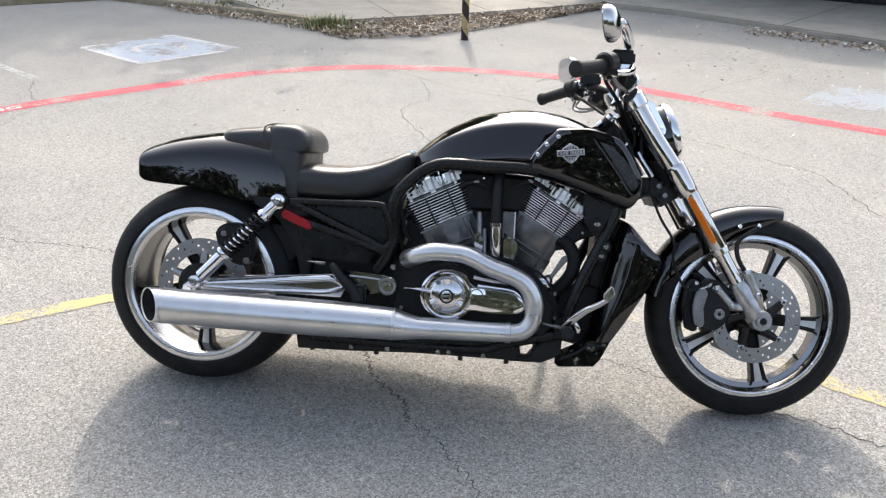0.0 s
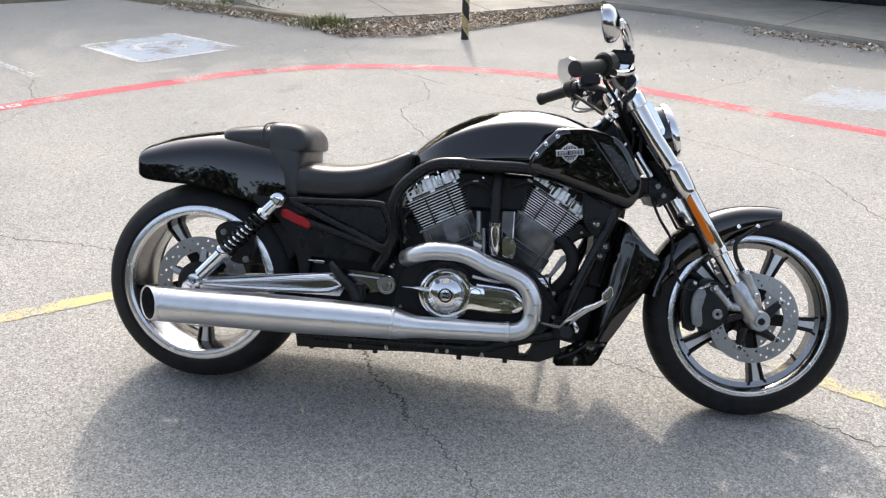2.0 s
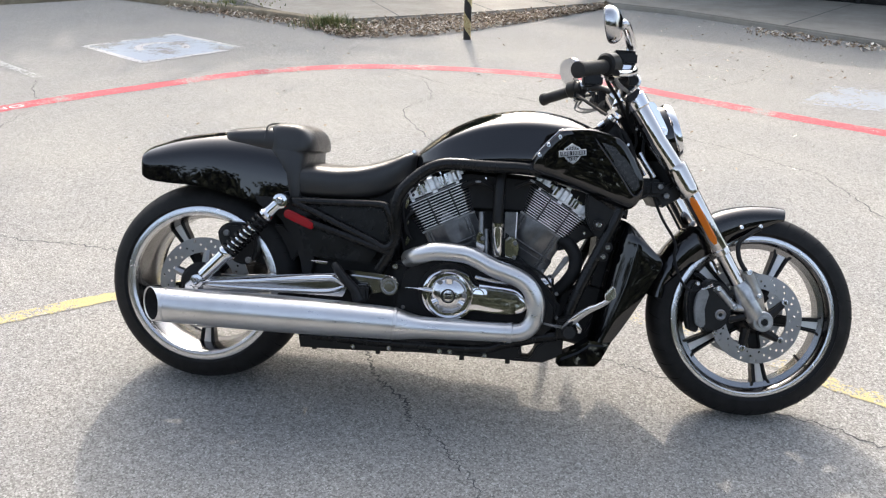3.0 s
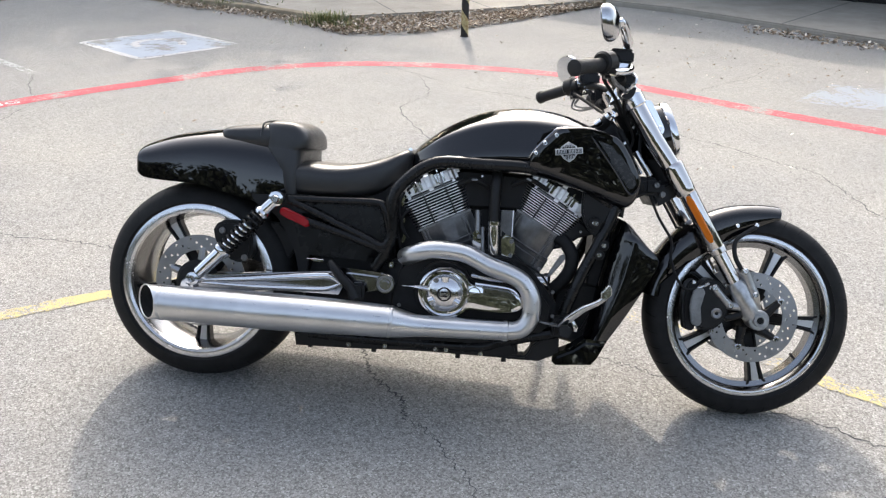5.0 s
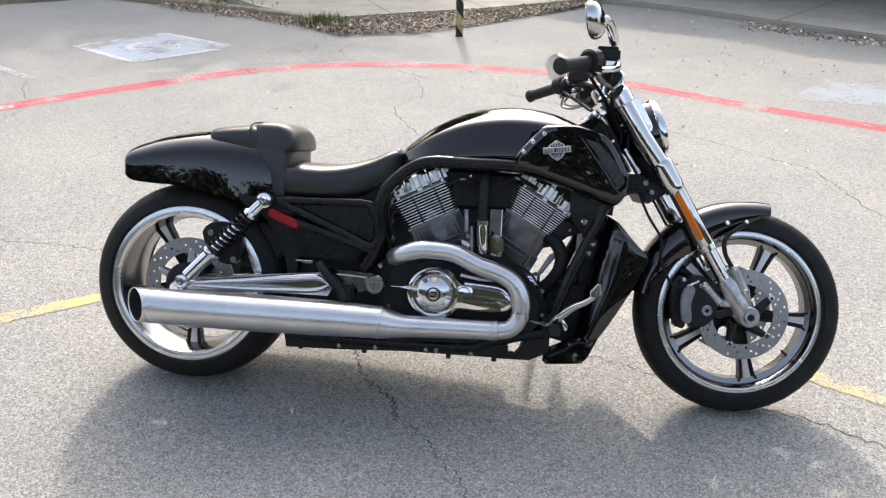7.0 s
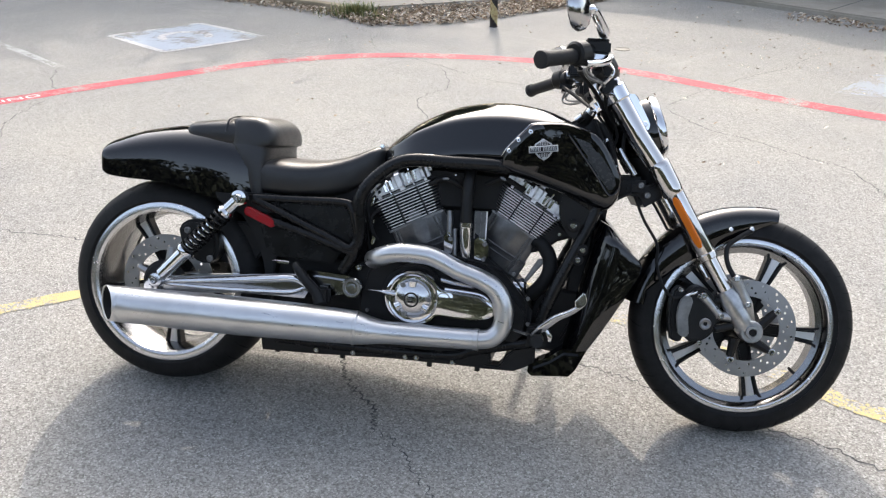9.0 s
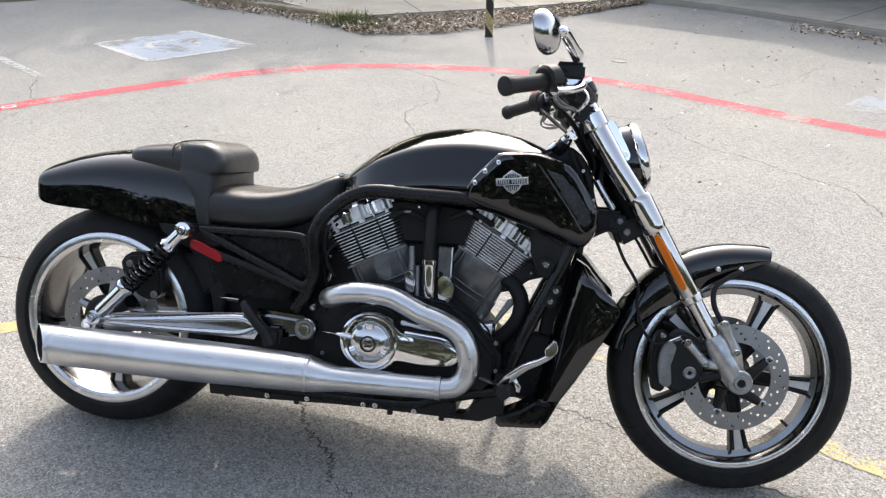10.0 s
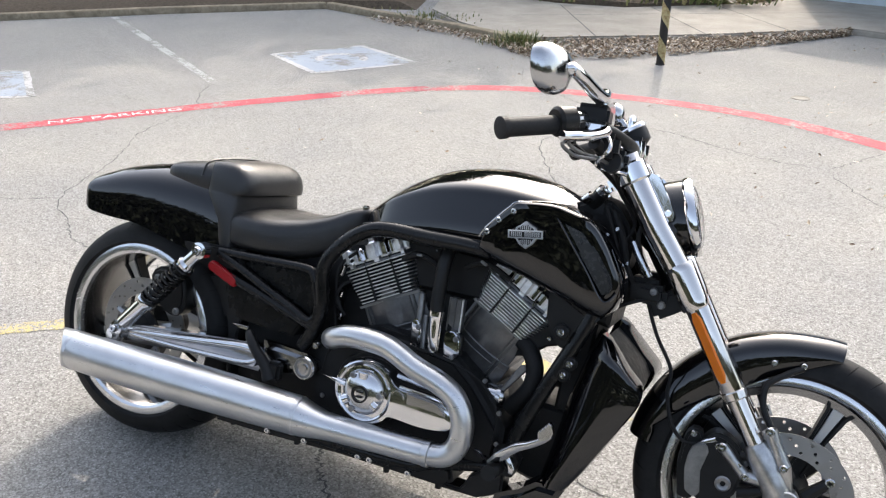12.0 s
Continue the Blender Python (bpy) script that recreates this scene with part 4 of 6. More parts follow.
        part("lug_bolt", bolt_mesh((x0, y + s * (0.008 + r), z0), 0.0095, 0.008, s), POLISHED, leg)
        part("lug_bolt", bolt_mesh((x1, y + s * (0.002 + r), z1), 0.0085, 0.007, s), POLISHED, leg)
    # caliper
    cal = part("brake_caliper", prism([(0.656, 0.290), (0.648, 0.345), (0.656, 0.400), (0.680, 0.430), (0.712, 0.425), (0.742, 0.398), (0.748, 0.36), (0.738, 0.310), (0.710, 0.282), (0.678, 0.276)], y + s * 0.012 if s < 0 else y - 0.05, y + 0.05 if s < 0 else y - s * -0.012, 0.008, 3, smooth=3), SATIN, bike, "black four-piston brake caliper", TURN)
    part("caliper_half", prism([(0.628, 0.275), (0.616, 0.345), (0.626, 0.412), (0.648, 0.425), (0.662, 0.405), (0.650, 0.345), (0.660, 0.290), (0.650, 0.270)], y - s * 0.008, y - s * 0.055, 0.006, 2, smooth=2), SATIN, cal)
    part("pad_cover", prism([(0.640, 0.298), (0.632, 0.345), (0.640, 0.392), (0.662, 0.404), (0.674, 0.388), (0.664, 0.345), (0.670, 0.300), (0.656, 0.288)], y + s * 0.004, y + s * 0.016, 0.003, 2, smooth=2), CAST, cal)
    part("caliper_disc", lathe([(0.006, 0.0), (0.015, 0.0), (0.0165, s * 0.003), (0.013, s * 0.006), (0.006, s * 0.004)], (0.712, y + s * 0.012, 0.330), 24, closed=True), CAST, cal)
    for bx, bz in ((0.690, 0.405), (0.735, 0.375), (0.700, 0.276), (0.638, 0.42)):
        part("caliper_bolt", bolt_mesh((bx, y + s * 0.012, bz), 0.007, 0.006, s), POLISHED, cal)
    part("caliper_bracket", merged(rod((0.735, y, 0.395), on_fork(0.10, y), 0.011, 12), rod((0.742, y, 0.315), on_fork(0.03, y), 0.011, 12)), SATIN, cal)
    run = [(0.655, y, 0.399), (0.620, y, 0.396), (0.589, y, 0.429), (0.571, s * 0.095, 0.487), (0.569, s * 0.09, 0.538), (0.528, s * 0.085, 0.604), (0.498, s * 0.08, 0.669)] if s < 0 else [(0.69, y, 0.42), (0.68, y, 0.47), (0.655, 0.095, 0.53), (0.60, 0.085, 0.62), (0.55, 0.07, 0.69)]
    part("brake_hose", tube(run, 0.0042, 8, 8), RUBBER, cal)
    part("hose_fitting", rod((0.684, y + s * 0.01, 0.418), (0.652, y + s * 0.004, 0.399), 0.0055, 10), CHROME, cal)

tilt = Matrix.Rotation(radians(-32), 4, "Y")


def clamp_mesh(s, thick, back):
    out = [box((0, 0, 0), (0.09, 0.17, thick), 0.010, Matrix.Translation(on_fork(s, 0, -back)) @ tilt)]
    for y in (-0.108, 0.108):
        if back > 0.035:
            continue
        out.append(tube([on_fork(s + thick * k, y, -0.016) for k in (-0.62, -0.5, 0.5, 0.62)], [0.031, 0.035, 0.035, 0.031], 28, 1))
        out.append(box((0, 0, 0), (0.05, 0.05, thick * 0.8), 0.008, Matrix.Translation(on_fork(s, y * 0.82, -back * 0.5)) @ tilt))
    return merged(*out)


part("upper_clamp", clamp_mesh(0.752, 0.036, 0.03), CHROME, bike, "chrome upper fork clamp", TURN)
part("lower_clamp", clamp_mesh(0.462, 0.05, 0.05), SATIN, bike, "black lower fork clamp", TURN)
part("steering_stem", tube([on_fork(0.44, 0, -0.022), on_fork(0.78, 0, -0.030)], 0.026, 20, 1), SATIN, bike, "", TURN)

# handlebar
bar = part("handlebar", tube([(0.204, -0.417, 0.979), (0.297, -0.313, 1.009), (0.362, -0.235, 1.016), (0.408, -0.14, 0.998), (0.412, -0.06, 0.992), (0.412, 0.06, 0.992), (0.408, 0.14, 0.998), (0.362, 0.235, 1.024), (0.297, 0.313, 1.024), (0.204, 0.417, 0.999)], 0.0125, 16, 6), SATIN, bike, "black drag handlebar", TURN)
for s in (-1, 1):
    part("bar_riser", tube([on_fork(0.765, s * 0.055, -0.03), (0.412, s * 0.055, 0.992), (0.408, s * 0.055, 1.012)], [0.022, 0.022, 0.020], 18, 1), CHROME, bar)
    a, b = Vector((0.204, s * 0.417, 0.989 + s * 0.010)), Vector((0.297, s * 0.313, 1.0165 + s * 0.0075))
    d = (b - a).normalized()
    part("grip", tube([a - d * 0.010, a - d * 0.008, a + d * 0.004, a + d * 0.006, a + d * 0.115, a + d * 0.120, a + d * 0.124], [0.016, 0.0215, 0.0215, 0.0185, 0.0185, 0.0225, 0.0225], 24, 1), GRIP, bar, "ribbed black rubber grip")
    part("switch_housing", tube([a + d * 0.125, a + d * 0.128, a + d * 0.175, a + d * 0.180], [0.022, 0.025, 0.024, 0.018], 20, 1), SATIN, bar)
    part("throttle_drum", tube([a + d * 0.112 + Vector((0.004, 0, 0.006)), a + d * 0.118 + Vector((0.004, 0, 0.006)), a + d * 0.150 + Vector((0.004, 0, 0.006)), a + d * 0.156 + Vector((0.004, 0, 0.006))], [0.024, 0.030, 0.030, 0.024], 22, 1), SATIN, bar, "black throttle housing")
    part("drum_cap", tube([a + d * 0.152 + Vector((0.004, 0, 0.006)), a + d * 0.180 + Vector((0.004, 0, 0.006)), a + d * 0.188 + Vector((0.004, 0, 0.006))], [0.022, 0.020, 0.014], 20, 1), ARM_ALLOY, bar)
    p = a + d * 0.205
    part("lever_clamp", box(tuple(p + Vector((0.012, 0, -0.002))), (0.040, 0.034, 0.040), 0.007), CHROME, bar)
    part("brake_reservoir", merged(box(tuple(p + Vector((0.006, -s * 0.004, 0.014))), (0.066, 0.060, 0.034), 0.006), box(tuple(p + Vector((0.006, -s * 0.004, 0.032))), (0.056, 0.052, 0.006), 0.002)), SATIN, bar, "black hydraulic reservoir")
    lever = [p + Vector((0.014, 0, -0.004)), p + Vector((0.032, s * 0.002, -0.014)), p - d * 0.05 + Vector((0.052, 0, -0.016)), a + d * 0.115 + Vector((0.064, 0, -0.014)), a + d * 0.075 + Vector((0.064, 0, -0.012)), a + d * 0.062 + Vector((0.062, 0, -0.011))]
    part("lever", tube([tuple(q) for q in lever], [0.013, 0.0145, 0.0135, 0.012, 0.011, 0.013], 12, 5, flat=0.85), CHROME, bar, "chrome hand lever")
    part("cable_loop", tube([tuple(a + d * 0.08 + Vector((0.060, 0, -0.014))), (0.308, s * 0.365, 0.966), (0.324, s * 0.335, 0.952), (0.345, s * 0.30, 0.950), (0.372, s * 0.22, 0.952), (0.40, s * 0.12, 0.93)], 0.0038, 10, 6), CAST, bar, "braided steel hose")
    part("cable_loop", tube([tuple(a + d * 0.11 + Vector((0.060, 0, -0.014))), (0.315, s * 0.34, 0.972), (0.338, s * 0.30, 0.958), (0.365, s * 0.24, 0.955), (0.39, s * 0.15, 0.94)], 0.0038, 10, 6), CAST, bar, "braided steel hose")
    part("switch_box", merged(box((0.372, s * 0.215, 0.985), (0.050, 0.050, 0.050), 0.012), box((0.392, s * 0.15, 0.965), (0.044, 0.060, 0.034), 0.010), rod((0.35, s * 0.25, 0.985), (0.385, s * 0.18, 0.962), 0.014, 14)), SATIN, bar)
    part("switch_pod", box(tuple(a + d * 0.155 + Vector((0.004, 0, -0.022))), (0.040, 0.044, 0.034), 0.008), SATIN, bar)
    part("brake_line", tube([tuple(p + Vector((0.03, -s * 0.02, -0.01))), tuple(p + Vector((0.05, s * 0.02, -0.045))), tuple(p + Vector((0.03, s * 0.015, -0.075))), tuple(p + Vector((0.03, -s * 0.05, -0.085))), (0.42, s * 0.12, 0.93), (0.43, s * 0.07, 0.87)], 0.0045, 8, 6), CHROME if s < 0 else RUBBER, bar)
    part("wiring_sleeve", tube([tuple(p + Vector((0.01, -s * 0.02, -0.03))), tuple(p + Vector((0.025, -s * 0.05, -0.055))), (0.405, s * 0.12, 0.945), (0.41, s * 0.06, 0.90)], [0.008, 0.009, 0.009, 0.008], 10, 5), RUBBER, bar)
    part("bar_clamp", box((0.410, s * 0.055, 1.004), (0.044, 0.034, 0.040), 0.008), SATIN, bar)
    part("turn_signal", tube([(0.378, s * 0.150, 0.955), (0.382, s * 0.180, 0.955), (0.382, s * 0.205, 0.955)], [0.010, 0.024, 0.022], 18, 2), SATIN, bar, "black turn signal")
    part("control_cable", tube([tuple(p + Vector((0.0, 0, -0.02))), (0.38, s * 0.17, 0.955), (0.40, s * 0.10, 0.90), (0.44, s * 0.06, 0.83), (0.40, s * 0.09, 0.76)], 0.0045, 8, 6), RUBBER, bar)
    part("switch_cable", tube([tuple(a + d * 0.15 + Vector((0, 0, -0.02))), tuple(p + Vector((-0.03, -s * 0.02, -0.045))), (0.36, s * 0.15, 0.94), (0.40, s * 0.07, 0.90)], 0.0055, 8, 6), RUBBER, bar)
    # mirror
    q = p + Vector((0.020, -s * 0.004, 0.025))
    stem = [tuple(q), tuple(q + Vector((0.002, s * 0.002, 0.035))), (0.355, s * 0.305, 1.068), (0.316, s * 0.404, 1.099), (0.300, s * 0.420, 1.097)]
    mir = part("mirror", bmesh.new(), MIRROR_SHELL, bike, "chrome teardrop mirror", TURN)
    bm = bmesh.new()
    mc, mn = Vector((0.275 + 0.006 * (1 + s), s * 0.428, 1.093 + 0.006 * (1 + s))), Vector((0.92, s * 0.37, 0.10)).normalized()
    mu = (Vector((0, 0, 1)) - mn * mn.z).normalized()
    mw = mu.cross(mn)
    loops = []
    for k, (f, dd) in enumerate(((0.96, -0.006), (1.0, -0.003), (1.0, 0.004), (0.93, 0.014), (0.75, 0.022), (0.42, 0.028), (0.1, 0.030))):
        loop = []
        for j in range(28):
            t = 2 * math.pi * j / 28
            u, v = math.cos(t), math.sin(t)
            wd = 0.058 * (1 + 0.16 * v)
            loop.append(mc + mw * (wd * math.copysign(abs(u) ** 0.8, u) * f) + mu * (0.046 * math.copysign(abs(v) ** 0.8, v) * f) + mn * dd)
        loops.append(loop)
    skin(bm, loops)
    finish(bm)
    bm.to_mesh(mir.data)
    bm.free()
    loops = [[mc + mw * (0.054 * (1 + 0.16 * math.sin(t)) * math.copysign(abs(math.cos(t)) ** 0.8, math.cos(t))) + mu * (0.043 * math.copysign(abs(math.sin(t)) ** 0.8, math.sin(t))) + mn * dd for t in (2 * math.pi * j / 28 for j in range(28))] for dd in (-0.0072, -0.0064)]
    part("mirror_glass", skin(bmesh.new(), loops), CHROME, mir)
    part("mirror_stem", tube(stem, [0.010, 0.0105, 0.0145, 0.0125, 0.006], 12, 3), CHROME, mir, "chrome mirror stem")
    part("stem_inset", tube([Vector((0.349, s * 0.320, 1.073)) + Vector((0.005, s * 0.006, 0.005)), Vector((0.323, s * 0.387, 1.094)) + Vector((0.005, s * 0.006, 0.005))], [0.0055, 0.0055], 10, 1), SATIN, mir)
    part("mirror_ball", lathe([(0.002, -0.013), (0.010, -0.009), (0.014, 0.0), (0.010, 0.009), (0.002, 0.013)], (0.312, s * 0.408, 1.099), 16), CHROME, mir)

# round gauge on the bar clamp
tip = Matrix.Translation((0.396, 0, 1.028)) @ Matrix.Rotation(radians(-38), 4, "Y")
gauge = part("speedometer", merged(lathe([(0.020, -0.030), (0.034, -0.022), (0.037, -0.004), (0.037, 0.010)], (0, 0, 0), 32, axis="Z")), SATIN, bike, "round black gauge with a chrome rim", TURN @ tip)
part("gauge_rim", lathe([(0.0365, 0.006), (0.0395, 0.008), (0.0400, 0.014), (0.0375, 0.018), (0.0340, 0.016), (0.0335, 0.010)], (0, 0, 0), 36, closed=True, axis="Z"), CHROME, gauge)
part("gauge_glass", lathe([(0.0335, 0.0105), (0.0335, 0.0125), (0.020, 0.0135), (0.002, 0.014)], (0, 0, 0), 32, axis="Z"), DARK_GLASS, gauge)

# headlight
hn = Vector((0.955, 0, 0.30)).normalized()
hu = Vector((-0.30, 0, 0.955)).normalized()
hy = Vector((0, 1, 0))
hc = Vector((0.550, 0, 0.866))


def lamp_loop(f, d, w=0.078, h=0.086):
    out = []
    for j in range(36):
        t = 2 * math.pi * j / 36
        wd = w * (1 - 0.10 * math.sin(t))
        out.append(hc + hy * (wd * math.cos(t) * f) + hu * (h * math.sin(t) * f) + hn * d)
    return out


head = part("headlight", skin(bmesh.new(), [lamp_loop(f, d) for f, d in ((0.98, 0.0), (1.0, -0.01), (1.0, -0.035), (0.96, -0.065), (0.82, -0.095), (0.5, -0.115), (0.1, -0.120))]), LACQUER, bike, "teardrop headlight in a black shell", TURN)
part("bezel", skin(bmesh.new(), [lamp_loop(f, d) for f, d in ((1.0, -0.006), (1.03, -0.003), (1.045, 0.003), (1.04, 0.010), (1.0, 0.016), (0.93, 0.013), (0.93, 0.0))], False), CHROME, head, "chrome headlight ring")
part("bowl", skin(bmesh.new(), [lamp_loop(f, d) for f, d in ((0.93, 0.004), (0.8, -0.03), (0.5, -0.055), (0.15, -0.062))], False), CHROME, head)
part("lens", skin(bmesh.new(), [lamp_loop(f, d) for f, d in ((0.95, 0.004), (0.93, 0.011), (0.75, 0.022), (0.4, 0.029), (0.05, 0.031), (0.05, 0.028), (0.4, 0.026), (0.75, 0.019), (0.92, 0.006))]), GLASS, head, "clear headlight lens")
part("bulb", lathe([(0.002, -0.02), (0.010, -0.016), (0.012, 0.0), (0.010, 0.016), (0.002, 0.02)], tuple(hc - hn * 0.03), 16, axis="X"), CHROME, head)
for s in (-1, 1):
    a, b = Vector((0.455, s * 0.100, 0.944)), Vector((0.517, s * 0.096, 0.852))
    d = (b - a).normalized()
    side = Vector((d.z, 0, -d.x)) * -1
    loops = []
    for k in range(13):
        t = k / 12
        w = (0.021 - 0.008 * t) * math.sqrt(max(0.05, 1 - abs(2 * t - 1) ** 8))
        q = a.lerp(b, t)
        loops.append([q + side * w + Vector((0, s * 0.0, 0)), q + side * w * 0.9 + Vector((0, s * 0.005, 0)), q - side * w * 0.9 + Vector((0, s * 0.005, 0)), q - side * w])
    br = part("headlight_bracket", skin(bmesh.new(), loops), CHROME, head, "chrome headlight bracket")
    part("bracket_bolt", bolt_mesh(tuple(b - d * 0.018 + Vector((0, s * 0.005, 0))), 0.008, 0.005, s), CHROME, head)
    if s < 0:
        part("turn_cable", tube([(0.47, s * 0.07, 0.88), (0.455, s * 0.085, 0.82), (0.462, s * 0.090, 0.77), (0.49, s * 0.085, 0.72)], 0.005, 8, 6), RUBBER, head)

# front fender
bm = bmesh.new()
loops = []
for k in range(37):
    t = k / 36
    a = radians(78 + (171 - 78) * t)
    drop = 0.012 + 0.058 * math.sin(math.pi * min(1.0, max(0.0, (t - 0.02) / 0.9))) ** 0.8 if t < 0.92 else 0.020
    R = 0.341 - 0.004 * t
    if t < 0.12:
        R += 0.005 * (1 - t / 0.12)
    outer = [(-0.066, R - 0.026 - drop), (-0.0670, R - 0.036), (-0.0635, R - 0.0255), (-0.056, R - 0.0155), (-0.042, R - 0.0060), (-0.022, R - 0.001), (0, R), (0.022, R - 0.001), (0.042, R - 0.0060), (0.056, R - 0.0155), (0.0635, R - 0.0255), (0.0670, R - 0.036), (0.066, R - 0.026 - drop)]
    prof = outer + [(y * 0.94, r - 0.004) for y, r in reversed(outer)]
    loops.append([(FRONT[0] + r * math.cos(a), y, FRONT[2] + r * math.sin(a)) for y, r in prof])
fender = part("front_fender", skin(bm, loops), LACQUER, bike, "gloss black front fender", TURN, 50)
for s in (-1, 1):
    for bx, bz in ((0.772, 0.592), (0.829, 0.597)):
        part("fender_bolt", bolt_mesh((bx, s * 0.067, bz), 0.0068, 0.005, s), POLISHED, fender)
    part("fender_stay", tube([(0.829, s * 0.066, 0.592), (0.80, s * 0.072, 0.575), (0.765, s * 0.080, 0.545), (0.765, s * 0.088, 0.50), (0.79, s * 0.095, 0.455)], 0.007, 10, 6), SATIN, fender)

# ---- tank cover, side covers, seat and tail
rows = between([  # x, half width, bottom, top
    (-0.222, 0.050, 0.712, 0.760), (-0.205, 0.082, 0.710, 0.780), (-0.162, 0.118, 0.718, 0.815), (-0.111, 0.142, 0.728, 0.850), (-0.025, 0.162, 0.738, 0.890), (0.061, 0.172, 0.744, 0.909),
    (0.147, 0.172, 0.746, 0.913), (0.234, 0.158, 0.755, 0.900), (0.290, 0.132, 0.772, 0.881), (0.318, 0.095, 0.795, 0.868)], 5)


def tank_loop(x, w, zb, zt):
    """A broad, gently sloping top, a soft crease at the shoulder and full sides."""
    k = (zt - zb) / 0.165
    half = [(0.0, 0.0), (0.15, 0.002), (0.30, 0.0075), (0.42, 0.0145), (0.55, 0.0235), (0.67, 0.0325), (0.74, 0.0390), (0.79, 0.0450), (0.820, 0.0510), (0.842, 0.0590), (0.872, 0.076), (0.918, 0.100), (0.966, 0.124), (1.0, 0.144), (0.99, 0.156), (0.90, 0.165)]
    right = [(x, -w * a, zt - d * k) for a, d in half]
    return right + [(p[0], -p[1], p[2]) for p in reversed(right[1:])]


tank = part("tank_cover", skin(bmesh.new(), [tank_loop(*r) for r in rows]), LACQUER, bike, "gloss black teardrop tank cover", None, 60)
part("tank_seam", tube([(-0.19, -0.126, 0.735), (-0.128, -0.158, 0.747), (-0.061, -0.171, 0.750), (0.071, -0.180, 0.748), (0.137, -0.184, 0.750)], 0.004, 8, 6), FRAME_PAINT, tank)

COVER = [(0.128, 0.740), (0.147, 0.788), (0.172, 0.818), (0.197, 0.843), (0.216, 0.856), (0.290, 0.862), (0.335, 0.853), (0.383, 0.836), (0.415, 0.800), (0.443, 0.752), (0.461, 0.712), (0.452, 0.662), (0.420, 0.630), (0.353, 0.652), (0.287, 0.674), (0.200, 0.700), (0.140, 0.716)]


def bulged(outline, y0, y1, inset, steps=4):
    """A cover whose face swells outward from its rim."""
    c = sum((Vector((x, 0, z)) for x, z in outline), Vector()) / len(outline)
    pts = curve_points([(x, 0, z) for x, z in outline] + [(outline[0][0], 0, outline[0][1])], 3)[:-1]
    loops = [[Vector((p.x, y0, p.z)) for p in pts]]
    for k in range(steps + 1):
        t = k / steps
        f = 1 - inset * (1 - math.cos(t * math.pi / 2))
        y = y0 + (y1 - y0) * (0.45 + 0.55 * math.sin(t * math.pi / 2))
        loops.append([c + (p - c) * f + Vector((0, y, 0)) for p in pts])
    for f, e in ((0.82, 1.0), (0.72, 1.01), (0.6, 1.02), (0.25, 1.04)):
        loops.append([c + (p - c) * f + Vector((0, y0 + (y1 - y0) * e, 0)) for p in pts])
    return skin(bmesh.new(), loops)


bm = bulged(COVER, -0.120, -0.200, 0.07)
for v in bm.verts:
    # below its crease the cover turns in under itself
    v.co.y += 0.85 * max(0.0, 0.742 - 0.34 * (v.co.x - 0.15) - v.co.z) if v.co.y < -0.13 else 0.0
for v in bm.verts:
    # and its face leans out a little towards the top
    v.co.y -= 0.09 * (v.co.z - 0.742) if v.co.y < -0.13 else 0.0
cover = part("side_cover", bm, LACQUER, bike, "gloss black side cover carrying a badge", None, 50)
twin(cover)
for bx, bz in ((0.154, 0.778), (0.178, 0.808), (0.209, 0.832)):
    part("cover_bolt", bolt_mesh((bx, -0.196 - 0.09 * (bz - 0.742), bz), 0.0070, 0.006), POLISHED, cover)
part("intake_panel", prism([(0.316, 0.829), (0.338, 0.824), (0.368, 0.814), (0.402, 0.775), (0.436, 0.728), (0.443, 0.706), (0.434, 0.692), (0.424, 0.690), (0.400, 0.720), (0.355, 0.779)], -0.190, -0.2085, 0.004, 2), PANEL_SHEEN, cover, "black rounded intake panel, greyed for the sky it mirrors")
part("intake_rim", tube([(0.300, -0.206, 0.842), (0.345, -0.207, 0.785), (0.388, -0.206, 0.729), (0.421, -0.204, 0.682), (0.438, -0.203, 0.678), (0.453, -0.202, 0.697)], 0.0028, 8, 5), LACQUER, cover)
part("cover_lip", tube([(0.134, -0.192, 0.764), (0.148, -0.198, 0.786), (0.173, -0.200, 0.815), (0.197, -0.200, 0.840), (0.216, -0.199, 0.853), (0.288, -0.194, 0.858)], 0.0018, 8, 6), POLISHED, cover)
bc = Vector((0.246, 0, 0.788))
bt = Matrix.Translation(bc) @ Matrix.Rotation(radians(-7), 4, "Y")


def badge(points, y0, y1, mat, name, parent):
    pts = [bt @ Vector((x, 0, z)) for x, z in points]
    return part(name, prism([(p.x, p.z) for p in pts], y0 - 0.008, y1 - 0.008, 0.0012, 1), mat, parent)


shield = badge([(-0.026, -0.006), (-0.022, 0.014), (-0.012, 0.020), (0.0, 0.028), (0.012, 0.020), (0.022, 0.014), (0.026, -0.006), (0.014, -0.022), (0.0, -0.031), (-0.014, -0.022)], -0.198, -0.2090, BADGE_EDGE, "badge", cover)
badge([(-0.021, -0.004), (-0.018, 0.012), (-0.010, 0.017), (0.0, 0.024), (0.010, 0.017), (0.018, 0.012), (0.021, -0.004), (0.011, -0.019), (0.0, -0.027), (-0.011, -0.019)], -0.2085, -0.2098, BADGE_GREY, "badge_field", cover)
badge([(-0.039, -0.009), (-0.039, 0.009), (0.039, 0.009), (0.039, -0.009)], -0.2085, -0.2115, BADGE_EDGE, "badge_bar", cover)
badge([(-0.035, -0.006), (-0.035, 0.006), (0.035, 0.006), (0.035, -0.006)], -0.2105, -0.2122, BADGE_GREY, "badge_bar", cover)
for k in range(15):
    x = -0.0325 + 0.0325 * 2 * (k + 0.5) / 15
